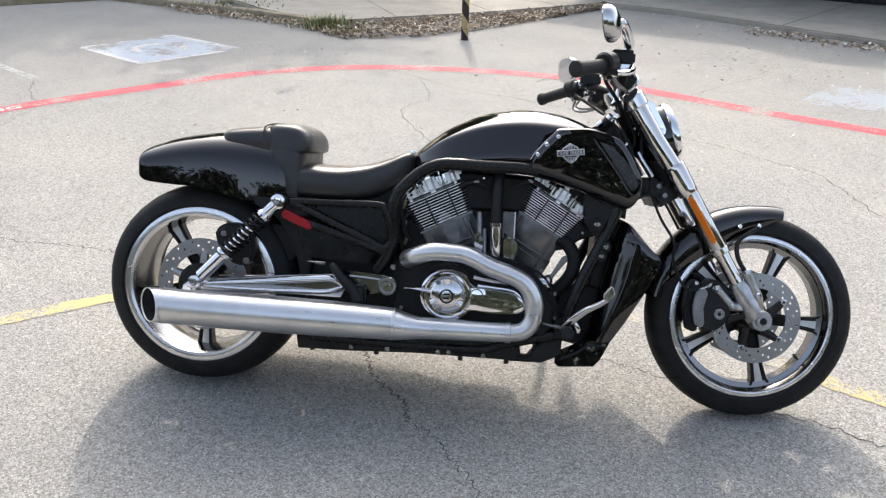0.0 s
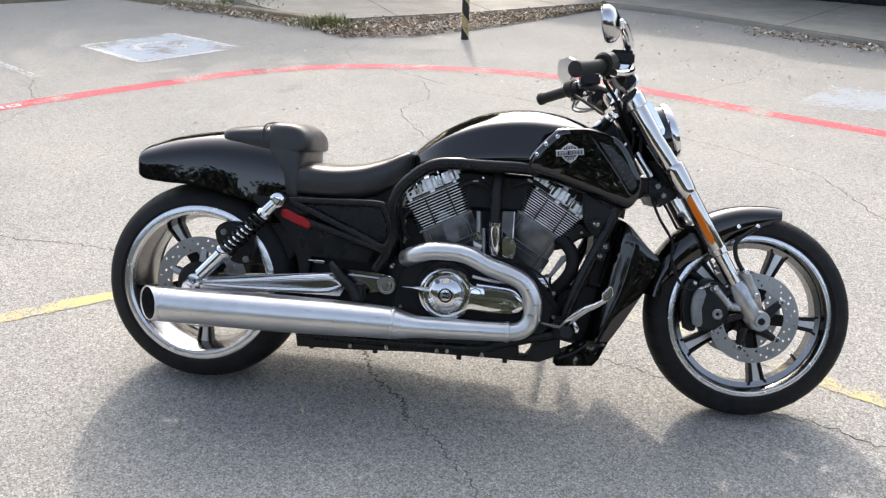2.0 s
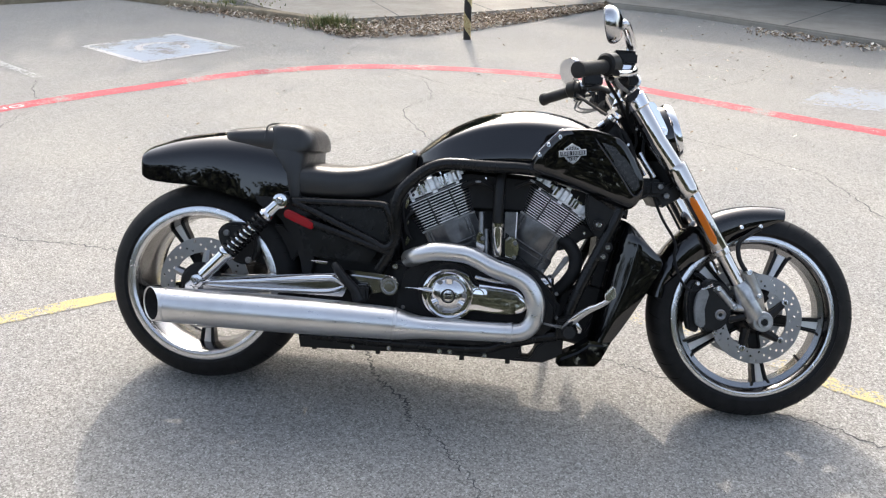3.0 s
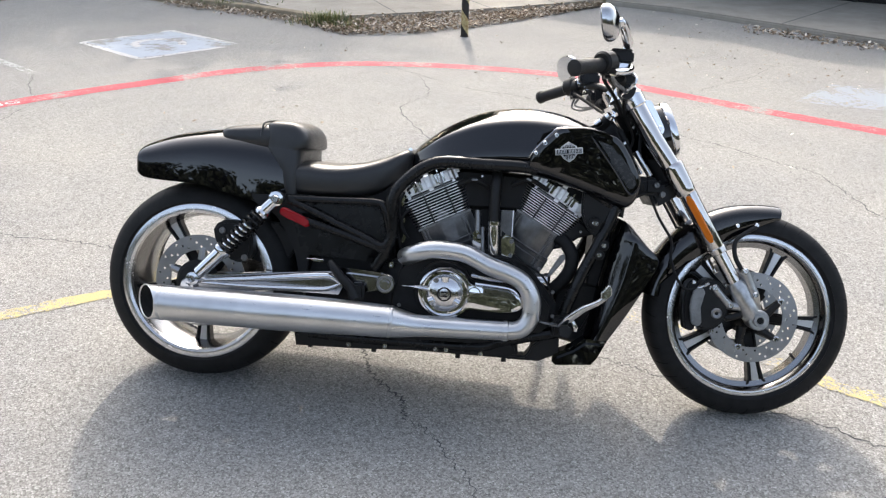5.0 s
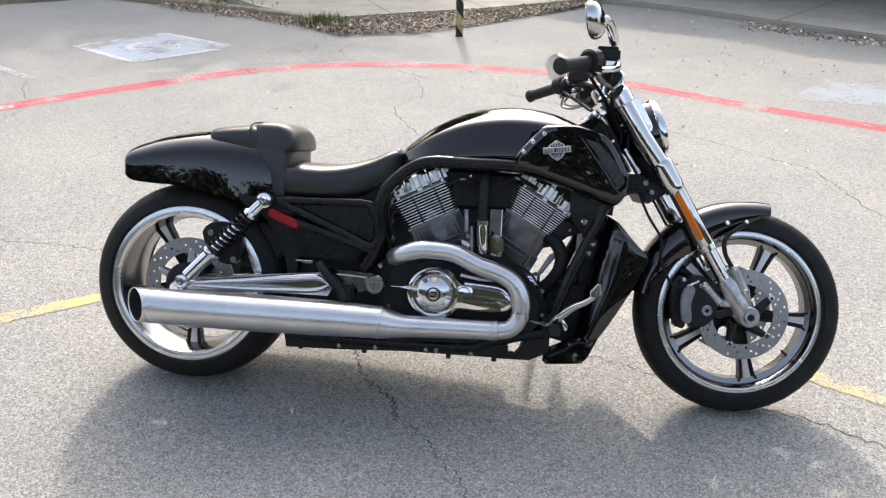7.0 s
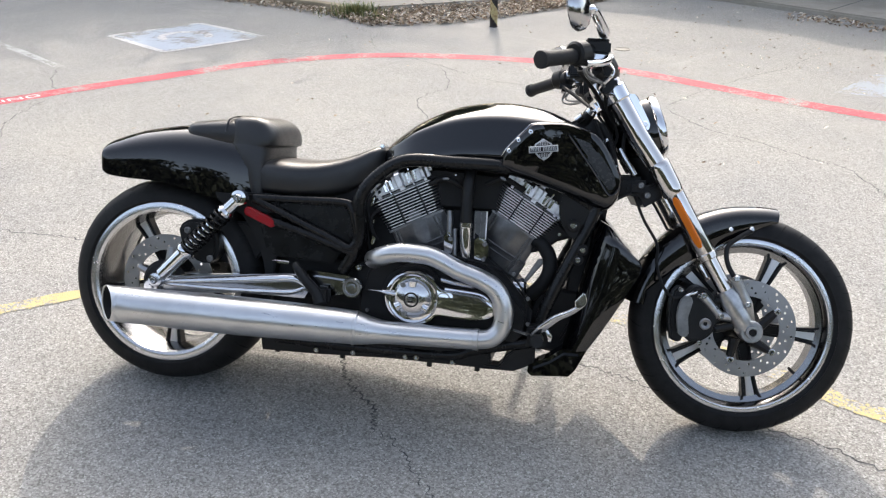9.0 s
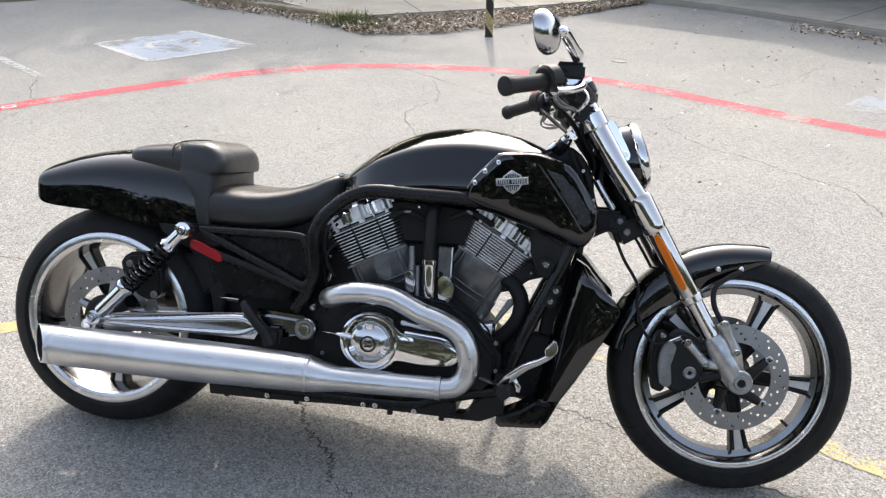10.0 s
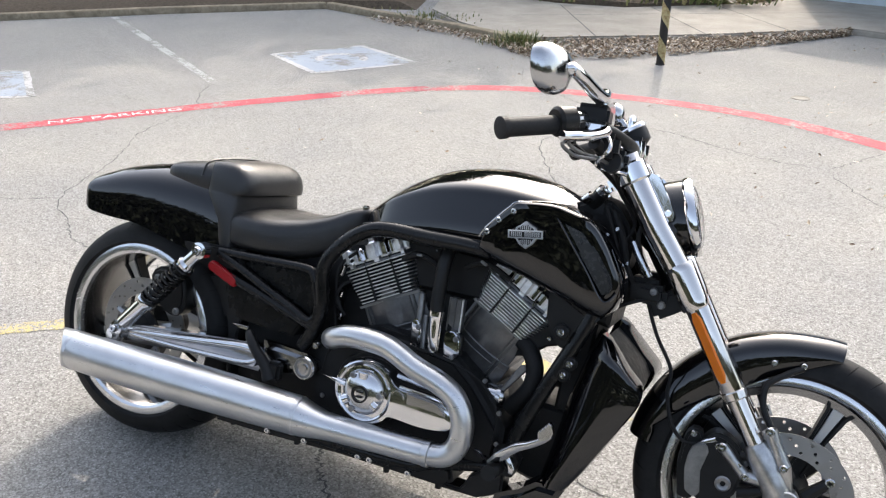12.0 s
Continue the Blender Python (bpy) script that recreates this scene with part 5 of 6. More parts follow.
    if k != 6:
        badge([(x - 0.0013, -0.0048), (x - 0.0013, 0.0048), (x + 0.0013, 0.0048), (x + 0.0013, -0.0048)], -0.2118, -0.2130, BADGE_EDGE, "badge_dash", cover)
for k in range(6):
    x = -0.0135 + 0.027 * (k + 0.5) / 6
    for z, h in ((0.0145, 0.0040), (-0.0160, 0.0055 - 0.5 * abs(x) * 0.3)):
        badge([(x - 0.0012, z - h), (x - 0.0012, z + h), (x + 0.0012, z + h), (x + 0.0012, z - h)], -0.2090, -0.2106, BADGE_EDGE, "badge_dash", cover)
for z, w in ((0.0215, 0.006), (-0.0235, 0.005)):
    badge([(-w, z - 0.003), (-w, z + 0.003), (w, z + 0.003), (w, z - 0.003)], -0.2090, -0.2108, BADGE_EDGE, "badge_bar", cover)

# seat
rows = between([(-0.575, 0.150, 0.612, 0.705), (-0.545, 0.158, 0.610, 0.716), (-0.46, 0.162, 0.608, 0.712), (-0.40, 0.152, 0.610, 0.716), (-0.353, 0.135, 0.615, 0.725), (-0.30, 0.115, 0.632, 0.742), (-0.255, 0.095, 0.665, 0.762), (-0.225, 0.072, 0.692, 0.769), (-0.212, 0.045, 0.712, 0.758)], 4)
seat = part("seat", skin(bmesh.new(), [body_loop(x, w, zb, zt, 3.8, 36, 0, 5.5) for x, w, zb, zt in rows]), LEATHER, bike, "black leather saddle", None, 60)
part("seat_buckle", box((-0.228, -0.050, 0.768), (0.016, 0.02, 0.010), 0.004), CHROME, seat)
rows = between([(-0.808, 0.085, 0.760, 0.794), (-0.800, 0.122, 0.750, 0.806), (-0.78, 0.136, 0.744, 0.813), (-0.73, 0.142, 0.737, 0.820), (-0.67, 0.145, 0.733, 0.826), (-0.640, 0.140, 0.735, 0.824)], 4)
pillion = part("pillion_pad", skin(bmesh.new(), [body_loop(x, w, zb, zt, 3.4, 36, 0, 4.0) for x, w, zb, zt in rows]), LEATHER, bike, "black leather pillion pad", None, 60)
rows = between([  # height, back, front, half width
    (0.606, -0.598, -0.548, 0.158), (0.640, -0.608, -0.547, 0.160), (0.680, -0.622, -0.546, 0.159), (0.715, -0.645, -0.545, 0.156), (0.738, -0.662, -0.543, 0.151), (0.748, -0.668, -0.540, 0.149), (0.753, -0.670, -0.526, 0.148),
    (0.775, -0.671, -0.524, 0.147), (0.798, -0.670, -0.531, 0.144), (0.816, -0.667, -0.546, 0.138), (0.827, -0.660, -0.565, 0.126), (0.833, -0.645, -0.585, 0.100)], 2)
loops = []
for z, x0, x1, w in rows:
    loop = []
    for j in range(36):
        t = 2 * math.pi * j / 36
        c, q = math.cos(t), math.sin(t)
        loop.append(((x0 + x1) / 2 + (x1 - x0) / 2 * math.copysign(abs(c) ** 0.42, c), w * math.copysign(abs(q) ** 0.42, q), z))
    loops.append(loop)
part("pillion_front", skin(bmesh.new(), loops), LEATHER, pillion, "", None, 50)
part("pad_seam", tube([(-0.672, -0.146, 0.785), (-0.671, -0.138, 0.808), (-0.668, -0.120, 0.825), (-0.661, -0.06, 0.832), (-0.661, 0.06, 0.833), (-0.670, 0.125, 0.823)], 0.003, 8, 6), LEATHER, pillion)
rows = between([  # x, half width, lower edge, top, top of the hollow
    (-1.056, 0.146, 0.674, 0.728, 0.702), (-1.053, 0.160, 0.662, 0.737, 0.705), (-1.044, 0.167, 0.650, 0.746, 0.710), (-1.02, 0.171, 0.639, 0.757, 0.712), (-0.95, 0.174, 0.633, 0.780, 0.712), (-0.85, 0.174, 0.628, 0.797, 0.712),
    (-0.75, 0.171, 0.604, 0.803, 0.700), (-0.66, 0.165, 0.586, 0.797, 0.680), (-0.575, 0.157, 0.580, 0.770, 0.640)], 4)


def shell_loop(x, hw, zb, zt, zin):
    """The tail's section: a rounded top, sides that turn in at the foot, hollow beneath."""
    zm = zb + 0.38 * (zt - zb)
    out = []
    for j in range(23):
        a = math.pi * j / 22
        c, q = math.cos(a), math.sin(a)
        out.append((x, hw * math.copysign(abs(c) ** 0.72, c), zm + (zt - zm) * q ** 0.80))
    side = [(x, -hw * 0.999, zm - 0.35 * (zm - zb)), (x, -hw * 0.998, zm - 0.75 * (zm - zb)), (x, -hw * 0.996, zb)]
    hollow = [(x, -hw * 0.965, zb + 0.002), (x, -hw * 0.92, zb + 0.6 * (zin - zb)), (x, -hw * 0.6, zin), (x, hw * 0.6, zin), (x, hw * 0.92, zb + 0.6 * (zin - zb)), (x, hw * 0.965, zb + 0.002)]
    return out + side + hollow + [(p[0], -p[1], p[2]) for p in reversed(side)]


tail = part("tail_fender", skin(bmesh.new(), [shell_loop(*r) for r in rows]), LACQUER, bike, "gloss black rear tail fender", None, 50)
part("tail_lamp", box((-1.058, 0, 0.702), (0.014, 0.15, 0.022), 0.006), RED_LENS, tail, "red tail lamp")
part("hugger", prism([(-0.700, 0.600), (-0.56, 0.615), (-0.50, 0.60), (-0.505, 0.47), (-0.525, 0.35), (-0.535, 0.24), (-0.545, 0.24), (-0.545, 0.36), (-0.57, 0.46), (-0.62, 0.54), (-0.68, 0.585)], -0.135, 0.135, 0.008, 2, smooth=2), MATT, bike, "black inner fender")

# ---- frame
for s in (-1, 1):
    f = part("frame_rail", tube([(-0.306, s * 0.150, 0.406), (-0.276, s * 0.158, 0.455), (-0.256, s * 0.166, 0.520), (-0.262, s * 0.170, 0.600), (-0.245, s * 0.170, 0.650), (-0.200, s * 0.168, 0.697), (-0.152, s * 0.168, 0.727), (-0.10, s * 0.170, 0.738), (0.0, s * 0.176, 0.737), (0.121, s * 0.176, 0.736), (0.220, s * 0.155, 0.722), (0.304, s * 0.142, 0.690), (0.390, s * 0.132, 0.634), (0.405, s * 0.130, 0.618)], 0.0185, 16, 6), FRAME_PAINT, bike, "black tubular frame rail")
    part("frame_downtube", tube([(0.400, s * 0.135, 0.640), (0.382, s * 0.140, 0.585), (0.350, s * 0.145, 0.510), (0.315, s * 0.148, 0.43), (0.280, s * 0.150, 0.34), (0.262, s * 0.150, 0.28), (0.240, s * 0.128 - 0.022, 0.245), (0.18, s * 0.125 - 0.025, 0.232), (0.08, s * 0.125 - 0.025, 0.205), (0.0, s * 0.125 - 0.025, 0.185), (-0.3, s * 0.125 - 0.025, 0.185), (-0.5, s * 0.125 - 0.023, 0.19)], 0.0175, 14, 6), FRAME_PAINT, f)
    part("seat_rail", tube([(-0.575, s * 0.165, 0.602), (-0.45, s * 0.168, 0.604), (-0.31, s * 0.170, 0.606), (-0.284, s * 0.172, 0.592), (-0.272, s * 0.172, 0.56), (-0.262, s * 0.172, 0.515), (-0.270, s * 0.172, 0.487), (-0.292, s * 0.172, 0.478), (-0.336, s * 0.172, 0.499), (-0.423, s * 0.172, 0.536), (-0.511, s * 0.170, 0.574), (-0.575, s * 0.168, 0.598)], 0.0115, 12, 6), FRAME_PAINT, f)
    part("lower_rail", tube([(-0.595, s * 0.165, 0.565), (-0.518, s * 0.168, 0.539), (-0.423, s * 0.170, 0.512), (-0.33, s * 0.170, 0.482), (-0.27, s * 0.165, 0.462)], 0.013, 12, 6), FRAME_PAINT, f)
    part("frame_gusset", prism([(0.300, 0.68), (0.40, 0.625), (0.395, 0.585), (0.355, 0.545), (0.325, 0.56), (0.30, 0.61)], s * 0.125, s * 0.148, 0.006, 2, smooth=2), SATIN, f)
    for bx, bz, r in ((0.341, 0.584, 0.010), (0.371, 0.519, 0.009), (0.360, 0.491, 0.009)):
        part("bolt_boss", lathe([(r * 1.7, 0), (r * 1.8, s * 0.012), (r * 1.4, s * 0.016)], (bx, s * 0.146, bz), 16), SATIN, f)
        part("frame_bolt", bolt_mesh((bx, s * 0.161, bz), r * 0.9, 0.006, s), POLISHED, f)
    part("pivot_bolt", bolt_mesh((-0.252, s * 0.170, 0.423), 0.011, 0.012, s), POLISHED, f)
    # side panels
    part("side_panel", prism([(-0.575, 0.590), (-0.30, 0.595), (-0.282, 0.57), (-0.272, 0.51), (-0.29, 0.485), (-0.40, 0.53), (-0.50, 0.575)], s * 0.120, s * 0.158, 0.006, 2), FRAME_PAINT, bike, "black side panel")
    part("lower_panel", prism([(-0.565, 0.545), (-0.50, 0.525), (-0.40, 0.497), (-0.312, 0.462), (-0.335, 0.425), (-0.50, 0.433), (-0.535, 0.445)], s * 0.110, s * 0.160, 0.006, 2), FRAME_PAINT, bike, "black lower side panel")
    part("fender_strut", prism([(-0.700, 0.615), (-0.50, 0.615), (-0.50, 0.565), (-0.60, 0.545), (-0.64, 0.56), (-0.69, 0.59)], s * 0.140, s * 0.168, 0.006, 2), SATIN, bike)
    cap = [(-0.585 + 0.0135 * math.cos(a), 0.5615 + 0.0135 * math.sin(a)) for a in (radians(67 + 15 * k) for k in range(13))] + [(-0.516 + 0.0135 * math.cos(a), 0.5335 + 0.0135 * math.sin(a)) for a in (radians(247 + 15 * k) for k in range(13))]
    part("side_reflector", prism(cap, s * 0.166, s * 0.182, 0.004, 3), RED_LENS, bike, "red side reflector")

# added dark blocks close gaps where sun and ground would show through
part("frame_core", prism([(-0.56, 0.60), (-0.25, 0.68), (-0.05, 0.72), (0.30, 0.70), (0.44, 0.70), (0.43, 0.60), (0.33, 0.62), (0.15, 0.60), (-0.03, 0.60), (-0.25, 0.56), (-0.26, 0.42), (-0.50, 0.42), (-0.53, 0.5)], -0.095, 0.095, 0.01, 1), MATT, bike, "dark filler block inside the frame")
part("engine_front", prism([(0.215, 0.225), (0.30, 0.205), (0.355, 0.205), (0.385, 0.30), (0.385, 0.39), (0.30, 0.395), (0.245, 0.37)], -0.085, 0.085, 0.01, 1), MATT, bike)
part("front_filler", prism([(0.335, 0.388), (0.385, 0.380), (0.405, 0.60), (0.30, 0.64), (0.30, 0.575), (0.345, 0.545)], -0.085, 0.085, 0.006, 1), MATT, bike)
part("engine_valley", prism([(-0.255, 0.42), (0.15, 0.42), (0.205, 0.50), (0.275, 0.58), (0.31, 0.66), (0.0, 0.69), (-0.255, 0.64)], -0.072, 0.072, 0.01, 1), MATT, bike)
part("rear_filler", prism([(-0.53, 0.20), (-0.24, 0.19), (-0.24, 0.44), (-0.40, 0.44), (-0.52, 0.43), (-0.545, 0.30)], -0.10, 0.10, 0.012, 2), MATT, bike)
# bright tab stands in for sunlit ground glimpsed through a gap
part("gap_light_tab", prism([(-0.516, 0.424), (-0.497, 0.420), (-0.492, 0.416), (-0.463, 0.414), (-0.461, 0.424), (-0.492, 0.425)], -0.166, -0.172, 0.001, 1), POLISHED, bike)
part("wiring_box", box((-0.235, -0.13, 0.40), (0.05, 0.06, 0.07), 0.008), MATT, bike)

# ---- engine
case = part("crankcase", prism([(-0.27, 0.20), (0.12, 0.20), (0.15, 0.225), (0.21, 0.225), (0.245, 0.26), (0.245, 0.335), (0.205, 0.385), (0.165, 0.43), (0.11, 0.475), (-0.10, 0.50), (-0.19, 0.47), (-0.26, 0.40)], -0.165, 0.115, 0.02, 3), MATT, bike, "black engine crankcase")
part("belly_pan", prism([(-0.548, 0.192), (-0.541, 0.150), (-0.374, 0.152), (-0.166, 0.160), (0.122, 0.158), (0.142, 0.178), (0.136, 0.206), (0.0, 0.225), (-0.3, 0.215)], -0.160, 0.02, 0.008, 2), SATIN, case, "black belly pan")
part("pan_link", prism([(0.110, 0.157), (0.205, 0.158), (0.262, 0.185), (0.262, 0.240), (0.205, 0.225), (0.180, 0.205), (0.172, 0.184), (0.160, 0.170), (0.112, 0.171)], -0.160, -0.10, 0.005, 2), SATIN, case)
for bx in (-0.50, -0.30, -0.04, 0.10):
    part("drain_plug", rod((bx, -0.135, 0.160), (bx, -0.135, 0.143), 0.008, 10), SATIN, case)
for bx, bz in ((-0.373, 0.168), (-0.262, 0.171), (-0.107, 0.173), (-0.075, 0.174), (0.03, 0.17)):
    part("pan_bolt", bolt_mesh((bx, -0.160, bz), 0.009, 0.010), POLISHED, case)


def cylinder(foot, tilt_deg, name, w_top, w_bot, fins0, fins1, head_h, label):
    """A V-twin barrel: cast lower part, stack of fins, ribbed bright head. Built upright, then tilted."""
    m = Matrix.Translation(foot) @ Matrix.Rotation(radians(tilt_deg), 4, "Y")

    def placed(bm):
        bmesh.ops.transform(bm, matrix=m, verts=bm.verts)
        return bm

    L0, L1 = fins0, fins1
    round_face = [k / 6 - 1 for k in range(13)]
    rings = []
    for z, w, d, swell in ((0.0, w_bot * 0.50, 0.078, 0.020), (L0 * 0.5, w_bot * 0.49, 0.080, 0.022), (L0 * 0.52, w_bot * 0.46, 0.082, 0.022), (L0, w_bot * 0.46, 0.084, 0.020), (L1, w_top * 0.45, 0.090, 0.010), (L1 + 0.012, w_top * 0.45, 0.090, 0.010)):
        rings.append([(w * u, -d - swell * (1 - u * u), z) for u in round_face] + [(w, d, z), (w * 0.4, d + 0.008, z), (-w * 0.4, d + 0.008, z), (-w, d, z)])
    base = skin(bmesh.new(), rings)
    body = part(name, placed(base), BARREL, bike, label, None, 30)
    n = 11
    for k in range(n):
        t = k / (n - 1)
        w, d = (w_bot + (w_top - w_bot) * t) / 2, 0.112 + 0.008 * t
        z = L0 + 0.004 + (L1 - L0) * t
        out = [(-w, -d + 0.03), (-w + 0.02, -d), (w - 0.02, -d), (w, -d + 0.03), (w, d - 0.03), (w - 0.02, d), (-w + 0.02, d), (-w, d - 0.03)]
        part("fin", placed(skin(bmesh.new(), [[(x, y, z + dz) for x, y in out] for dz in (-0.0012, 0.0012)])), FIN_EDGE, body)
    # black bars laid across the fins stand in for shaded slots
    for x in (-w_top * 0.14, w_top * 0.2):
        part("slot_bar", placed(box((x, -0.112, (L0 + L1) / 2 + 0.004), (0.0045, 0.0165, L1 - L0 + 0.004), 0.001)), MATT, body)
    # black block behind the fins puts the shade of their gaps into the colour
    part("fin_gap_black", placed(box((0, 0, (L0 + L1) / 2 + 0.004), (w_bot * 0.94, 0.205, L1 - L0 + 0.006), 0.003)), MATT, body)
    hz = L1 + 0.012
    part("head", placed(box((0, 0, hz + head_h * 0.3), (w_top * 0.95, 0.20, head_h * 0.75), 0.008)), FIN_EDGE, body)
    # two metals alternate to imitate the ribs' bright and dark reflections
    for k in range(5):
        x = -w_top * 0.44 + w_top * 0.88 * (k + 0.5) / 5
        hh = head_h * (1.0, 0.92, 1.05, 0.95, 0.85)[k]
        part("head_rib", placed(box((x, -0.100, hz + hh * 0.5 - 0.004), (w_top * (0.16, 0.13, 0.19, 0.14, 0.16)[k], 0.044, hh), 0.0125, seg=3)), CHROME if k % 2 else FIN_EDGE, body)
    part("head_cap", placed(box((0, 0, hz + head_h * 0.85), (w_top * 0.8, 0.15, head_h * 0.4), 0.01)), MATT, body)
    for u in (-0.86, -0.74, 0.60, 0.72):
        part("barrel_rib", placed(box((u * w_bot * 0.47, -0.084 - 0.020 * (1 - u * u), L0 * 0.5), (0.0045, 0.010, L0 * 0.92), 0.002)), BARREL, body)
    for z, thick in ((L0 * 0.40, 0.003), (L0 * 0.5, 0.005)):
        part("barrel_flange", placed(tube([(w_bot * 0.475 * u, -0.081 - 0.022 * (1 - u * u), z) for u in round_face], thick * 0.6, 8, 1)), BARREL, body)
    part("barrel_rim", placed(box((0, 0, L0 - 0.004), (w_bot * 0.96, 0.206, 0.006), 0.002)), CAST, body)
    return body


rear_dir, front_dir = 26.0, 30.5
cylinder((-0.044, 0, 0.432), -rear_dir, "rear_cylinder", 0.208, 0.182, 0.146, 0.232, 0.056, "finned rear engine cylinder")
cylinder((0.102, 0, 0.430), front_dir, "front_cylinder", 0.204, 0.172, 0.160, 0.232, 0.054, "finned front engine cylinder")
part("oil_filler", tube([(0.047, -0.125, 0.725), (0.045, -0.150, 0.68), (0.044, -0.158, 0.60), (0.046, -0.160, 0.565)], 0.0165, 18, 5), SATIN, case, "black vertical hose")
part("oil_spout", tube([(0.046, -0.160, 0.572), (0.046, -0.160, 0.560), (0.046, -0.160, 0.555), (0.048, -0.158, 0.49), (0.05, -0.150, 0.465)], [0.0185, 0.0185, 0.0165, 0.0155, 0.012], 20, 3), CHROME, case, "chrome fluted spout")
for x, z0, z1, r in ((-0.005, 0.60, 0.515, 0.009), (0.012, 0.55, 0.47, 0.008)):
    part("injector", tube([(x, -0.135, z0), (x + 0.004, -0.142, z1)], r, 12, 1), CAST, case)
for x, z, w in ((-0.002, 0.510, 0.022), (0.092, 0.502, 0.036)):
    part("bracket_plate", prism([(x - w * 0.5, z - 0.035), (x - w * 0.6, z + 0.02), (x, z + 0.03), (x + w * 0.5, z + 0.01), (x + w * 0.5, z - 0.02), (x + w * 0.2, z - 0.038)], -0.140, -0.156, 0.004, 2, smooth=2), CHROME, case, "chrome bracket plate")
    part("plate_bolt", bolt_mesh((x + w * 0.25, -0.156, z + 0.012), 0.007, 0.005), CAST, case)
unit = part("ignition_unit", box((0.083, -0.128, 0.566), (0.036, 0.024, 0.076), 0.003), BARREL, case, "grey ribbed ignition unit")
for x, m in ((0.068, BARREL), (0.083, BARREL), (0.1005, FIN_EDGE)):
    part("unit_rib", box((x, -0.140, 0.566), (0.0035, 0.007, 0.080), 0.001), m, unit)
part("spout_frame", prism([(0.022, 0.545), (0.072, 0.545), (0.110, 0.520), (0.112, 0.470), (0.030, 0.455)], -0.125, -0.141, 0.004, 1), MATT, case)
part("starter_motor", merged(tube([(0.150, -0.10, 0.392), (0.212, -0.105, 0.392)], 0.024, 20, 1), tube([(0.206, -0.105, 0.392), (0.216, -0.105, 0.392), (0.224, -0.105, 0.392)], [0.028, 0.028, 0.022], 20, 1)), POLISHED, case, "bright starter housing")
part("starter_bracket", prism([(0.212, 0.412), (0.222, 0.408), (0.268, 0.470), (0.262, 0.482), (0.250, 0.478)], -0.105, -0.118, 0.003, 1), CAST, case)
part("coolant_hose", tube([(0.240, -0.09, 0.530), (0.265, -0.100, 0.512), (0.284, -0.110, 0.478), (0.282, -0.112, 0.436), (0.262, -0.108, 0.400), (0.235, -0.10, 0.37)], 0.0205, 14, 6), RUBBER, case)
part("front_bracket", prism([(0.228, 0.492), (0.262, 0.500), (0.300, 0.530), (0.345, 0.545), (0.300, 0.585), (0.250, 0.565)], -0.10, -0.03, 0.006, 1), MATT, case)
part("bracket_stud", bolt_mesh((0.305, -0.102, 0.552), 0.006, 0.006), POLISHED, case)
for run in ([(-0.205, -0.10, 0.665), (-0.238, -0.125, 0.625), (-0.240, -0.135, 0.57), (-0.222, -0.13, 0.515)], [(-0.19, -0.10, 0.60), (-0.226, -0.13, 0.575), (-0.234, -0.135, 0.535), (-0.212, -0.125, 0.50)], [(-0.215, -0.11, 0.64), (-0.243, -0.12, 0.60), (-0.246, -0.12, 0.53), (-0.236, -0.12, 0.47)]):
    part("spark_lead", tube(run, 0.0042, 8, 5), RUBBER, case)
for x, z in ((-0.235, 0.61), (-0.232, 0.545), (-0.226, 0.50)):
    part("clip", box((x, -0.120, z), (0.010, 0.012, 0.032), 0.003, Matrix.Rotation(radians(15), 4, "Y")), CHROME, case)
for x, z in ((-0.02, 0.69), (0.14, 0.70)):
    part("loom_clip", box((x, -0.150, z), (0.018, 0.010, 0.006), 0.002, Matrix.Rotation(radians(x * 200), 4, "Y")), CAST, case)
    part("loom", tube([(x - 0.05, -0.13, z - 0.02), (x, -0.14, z), (x + 0.06, -0.125, z - 0.03)], 0.007, 8, 4), RUBBER, case)

for bx, bz, r in ((-0.12, 0.70, 0.005), (0.0, 0.70, 0.004), (0.20, 0.69, 0.005), (0.255, 0.665, 0.004), (0.29, 0.64, 0.005)):
    part("case_bolt", bolt_mesh((bx, -0.094, bz), r, 0.006), POLISHED, case)
for bx, bz in ((-0.205, 0.452), (0.10, 0.472), (0.188, 0.438), (0.232, 0.372), (0.236, 0.300), (-0.225, 0.300), (-0.14, 0.455)):
    part("case_bolt", bolt_mesh((bx, -0.164, bz), 0.006, 0.006), CAST, case)
part("case_seam", tube([(-0.235, -0.163, 0.36), (-0.215, -0.165, 0.43), (-0.15, -0.166, 0.468), (-0.06, -0.166, 0.480), (0.10, -0.166, 0.462), (0.19, -0.166, 0.425), (0.228, -0.165, 0.36), (0.222, -0.165, 0.27)], 0.003, 8, 5), MATT, case)

# clutch cover
C = (-0.084, 0.357)
outline = [(C[0] + 0.088 * math.cos(a), C[1] + 0.080 * math.sin(a)) for a in (radians(d) for d in range(50, 311, 20))]
outline += [(-0.010, 0.310), (0.060, 0.306), (0.115, 0.308), (0.148, 0.320), (0.158, 0.342), (0.145, 0.362), (0.105, 0.378), (0.05, 0.384), (0.0, 0.388), (-0.018, 0.402)]
clutch = part("clutch_cover", bulged(outline, -0.160, -0.222, 0.10), CHROME, bike, "chrome clutch cover", None, 30)
part("cover_gasket", prism([(x + (x - 0.02) * 0.05, z + (z - 0.35) * 0.10) for x, z in outline], -0.155, -0.185, 0.004, 1, smooth=2), MATT, clutch)
part("clutch_dome", lathe([(0.055, -0.215), (0.055, -0.222), (0.052, -0.229), (0.043, -0.236), (0.031, -0.241), (0.018, -0.2435), (0.002, -0.2445)], (C[0], 0, C[1]), 48), POLISHED, clutch, "satin clutch dome")
for k in range(3):
    a = radians(90 + 120 * k)
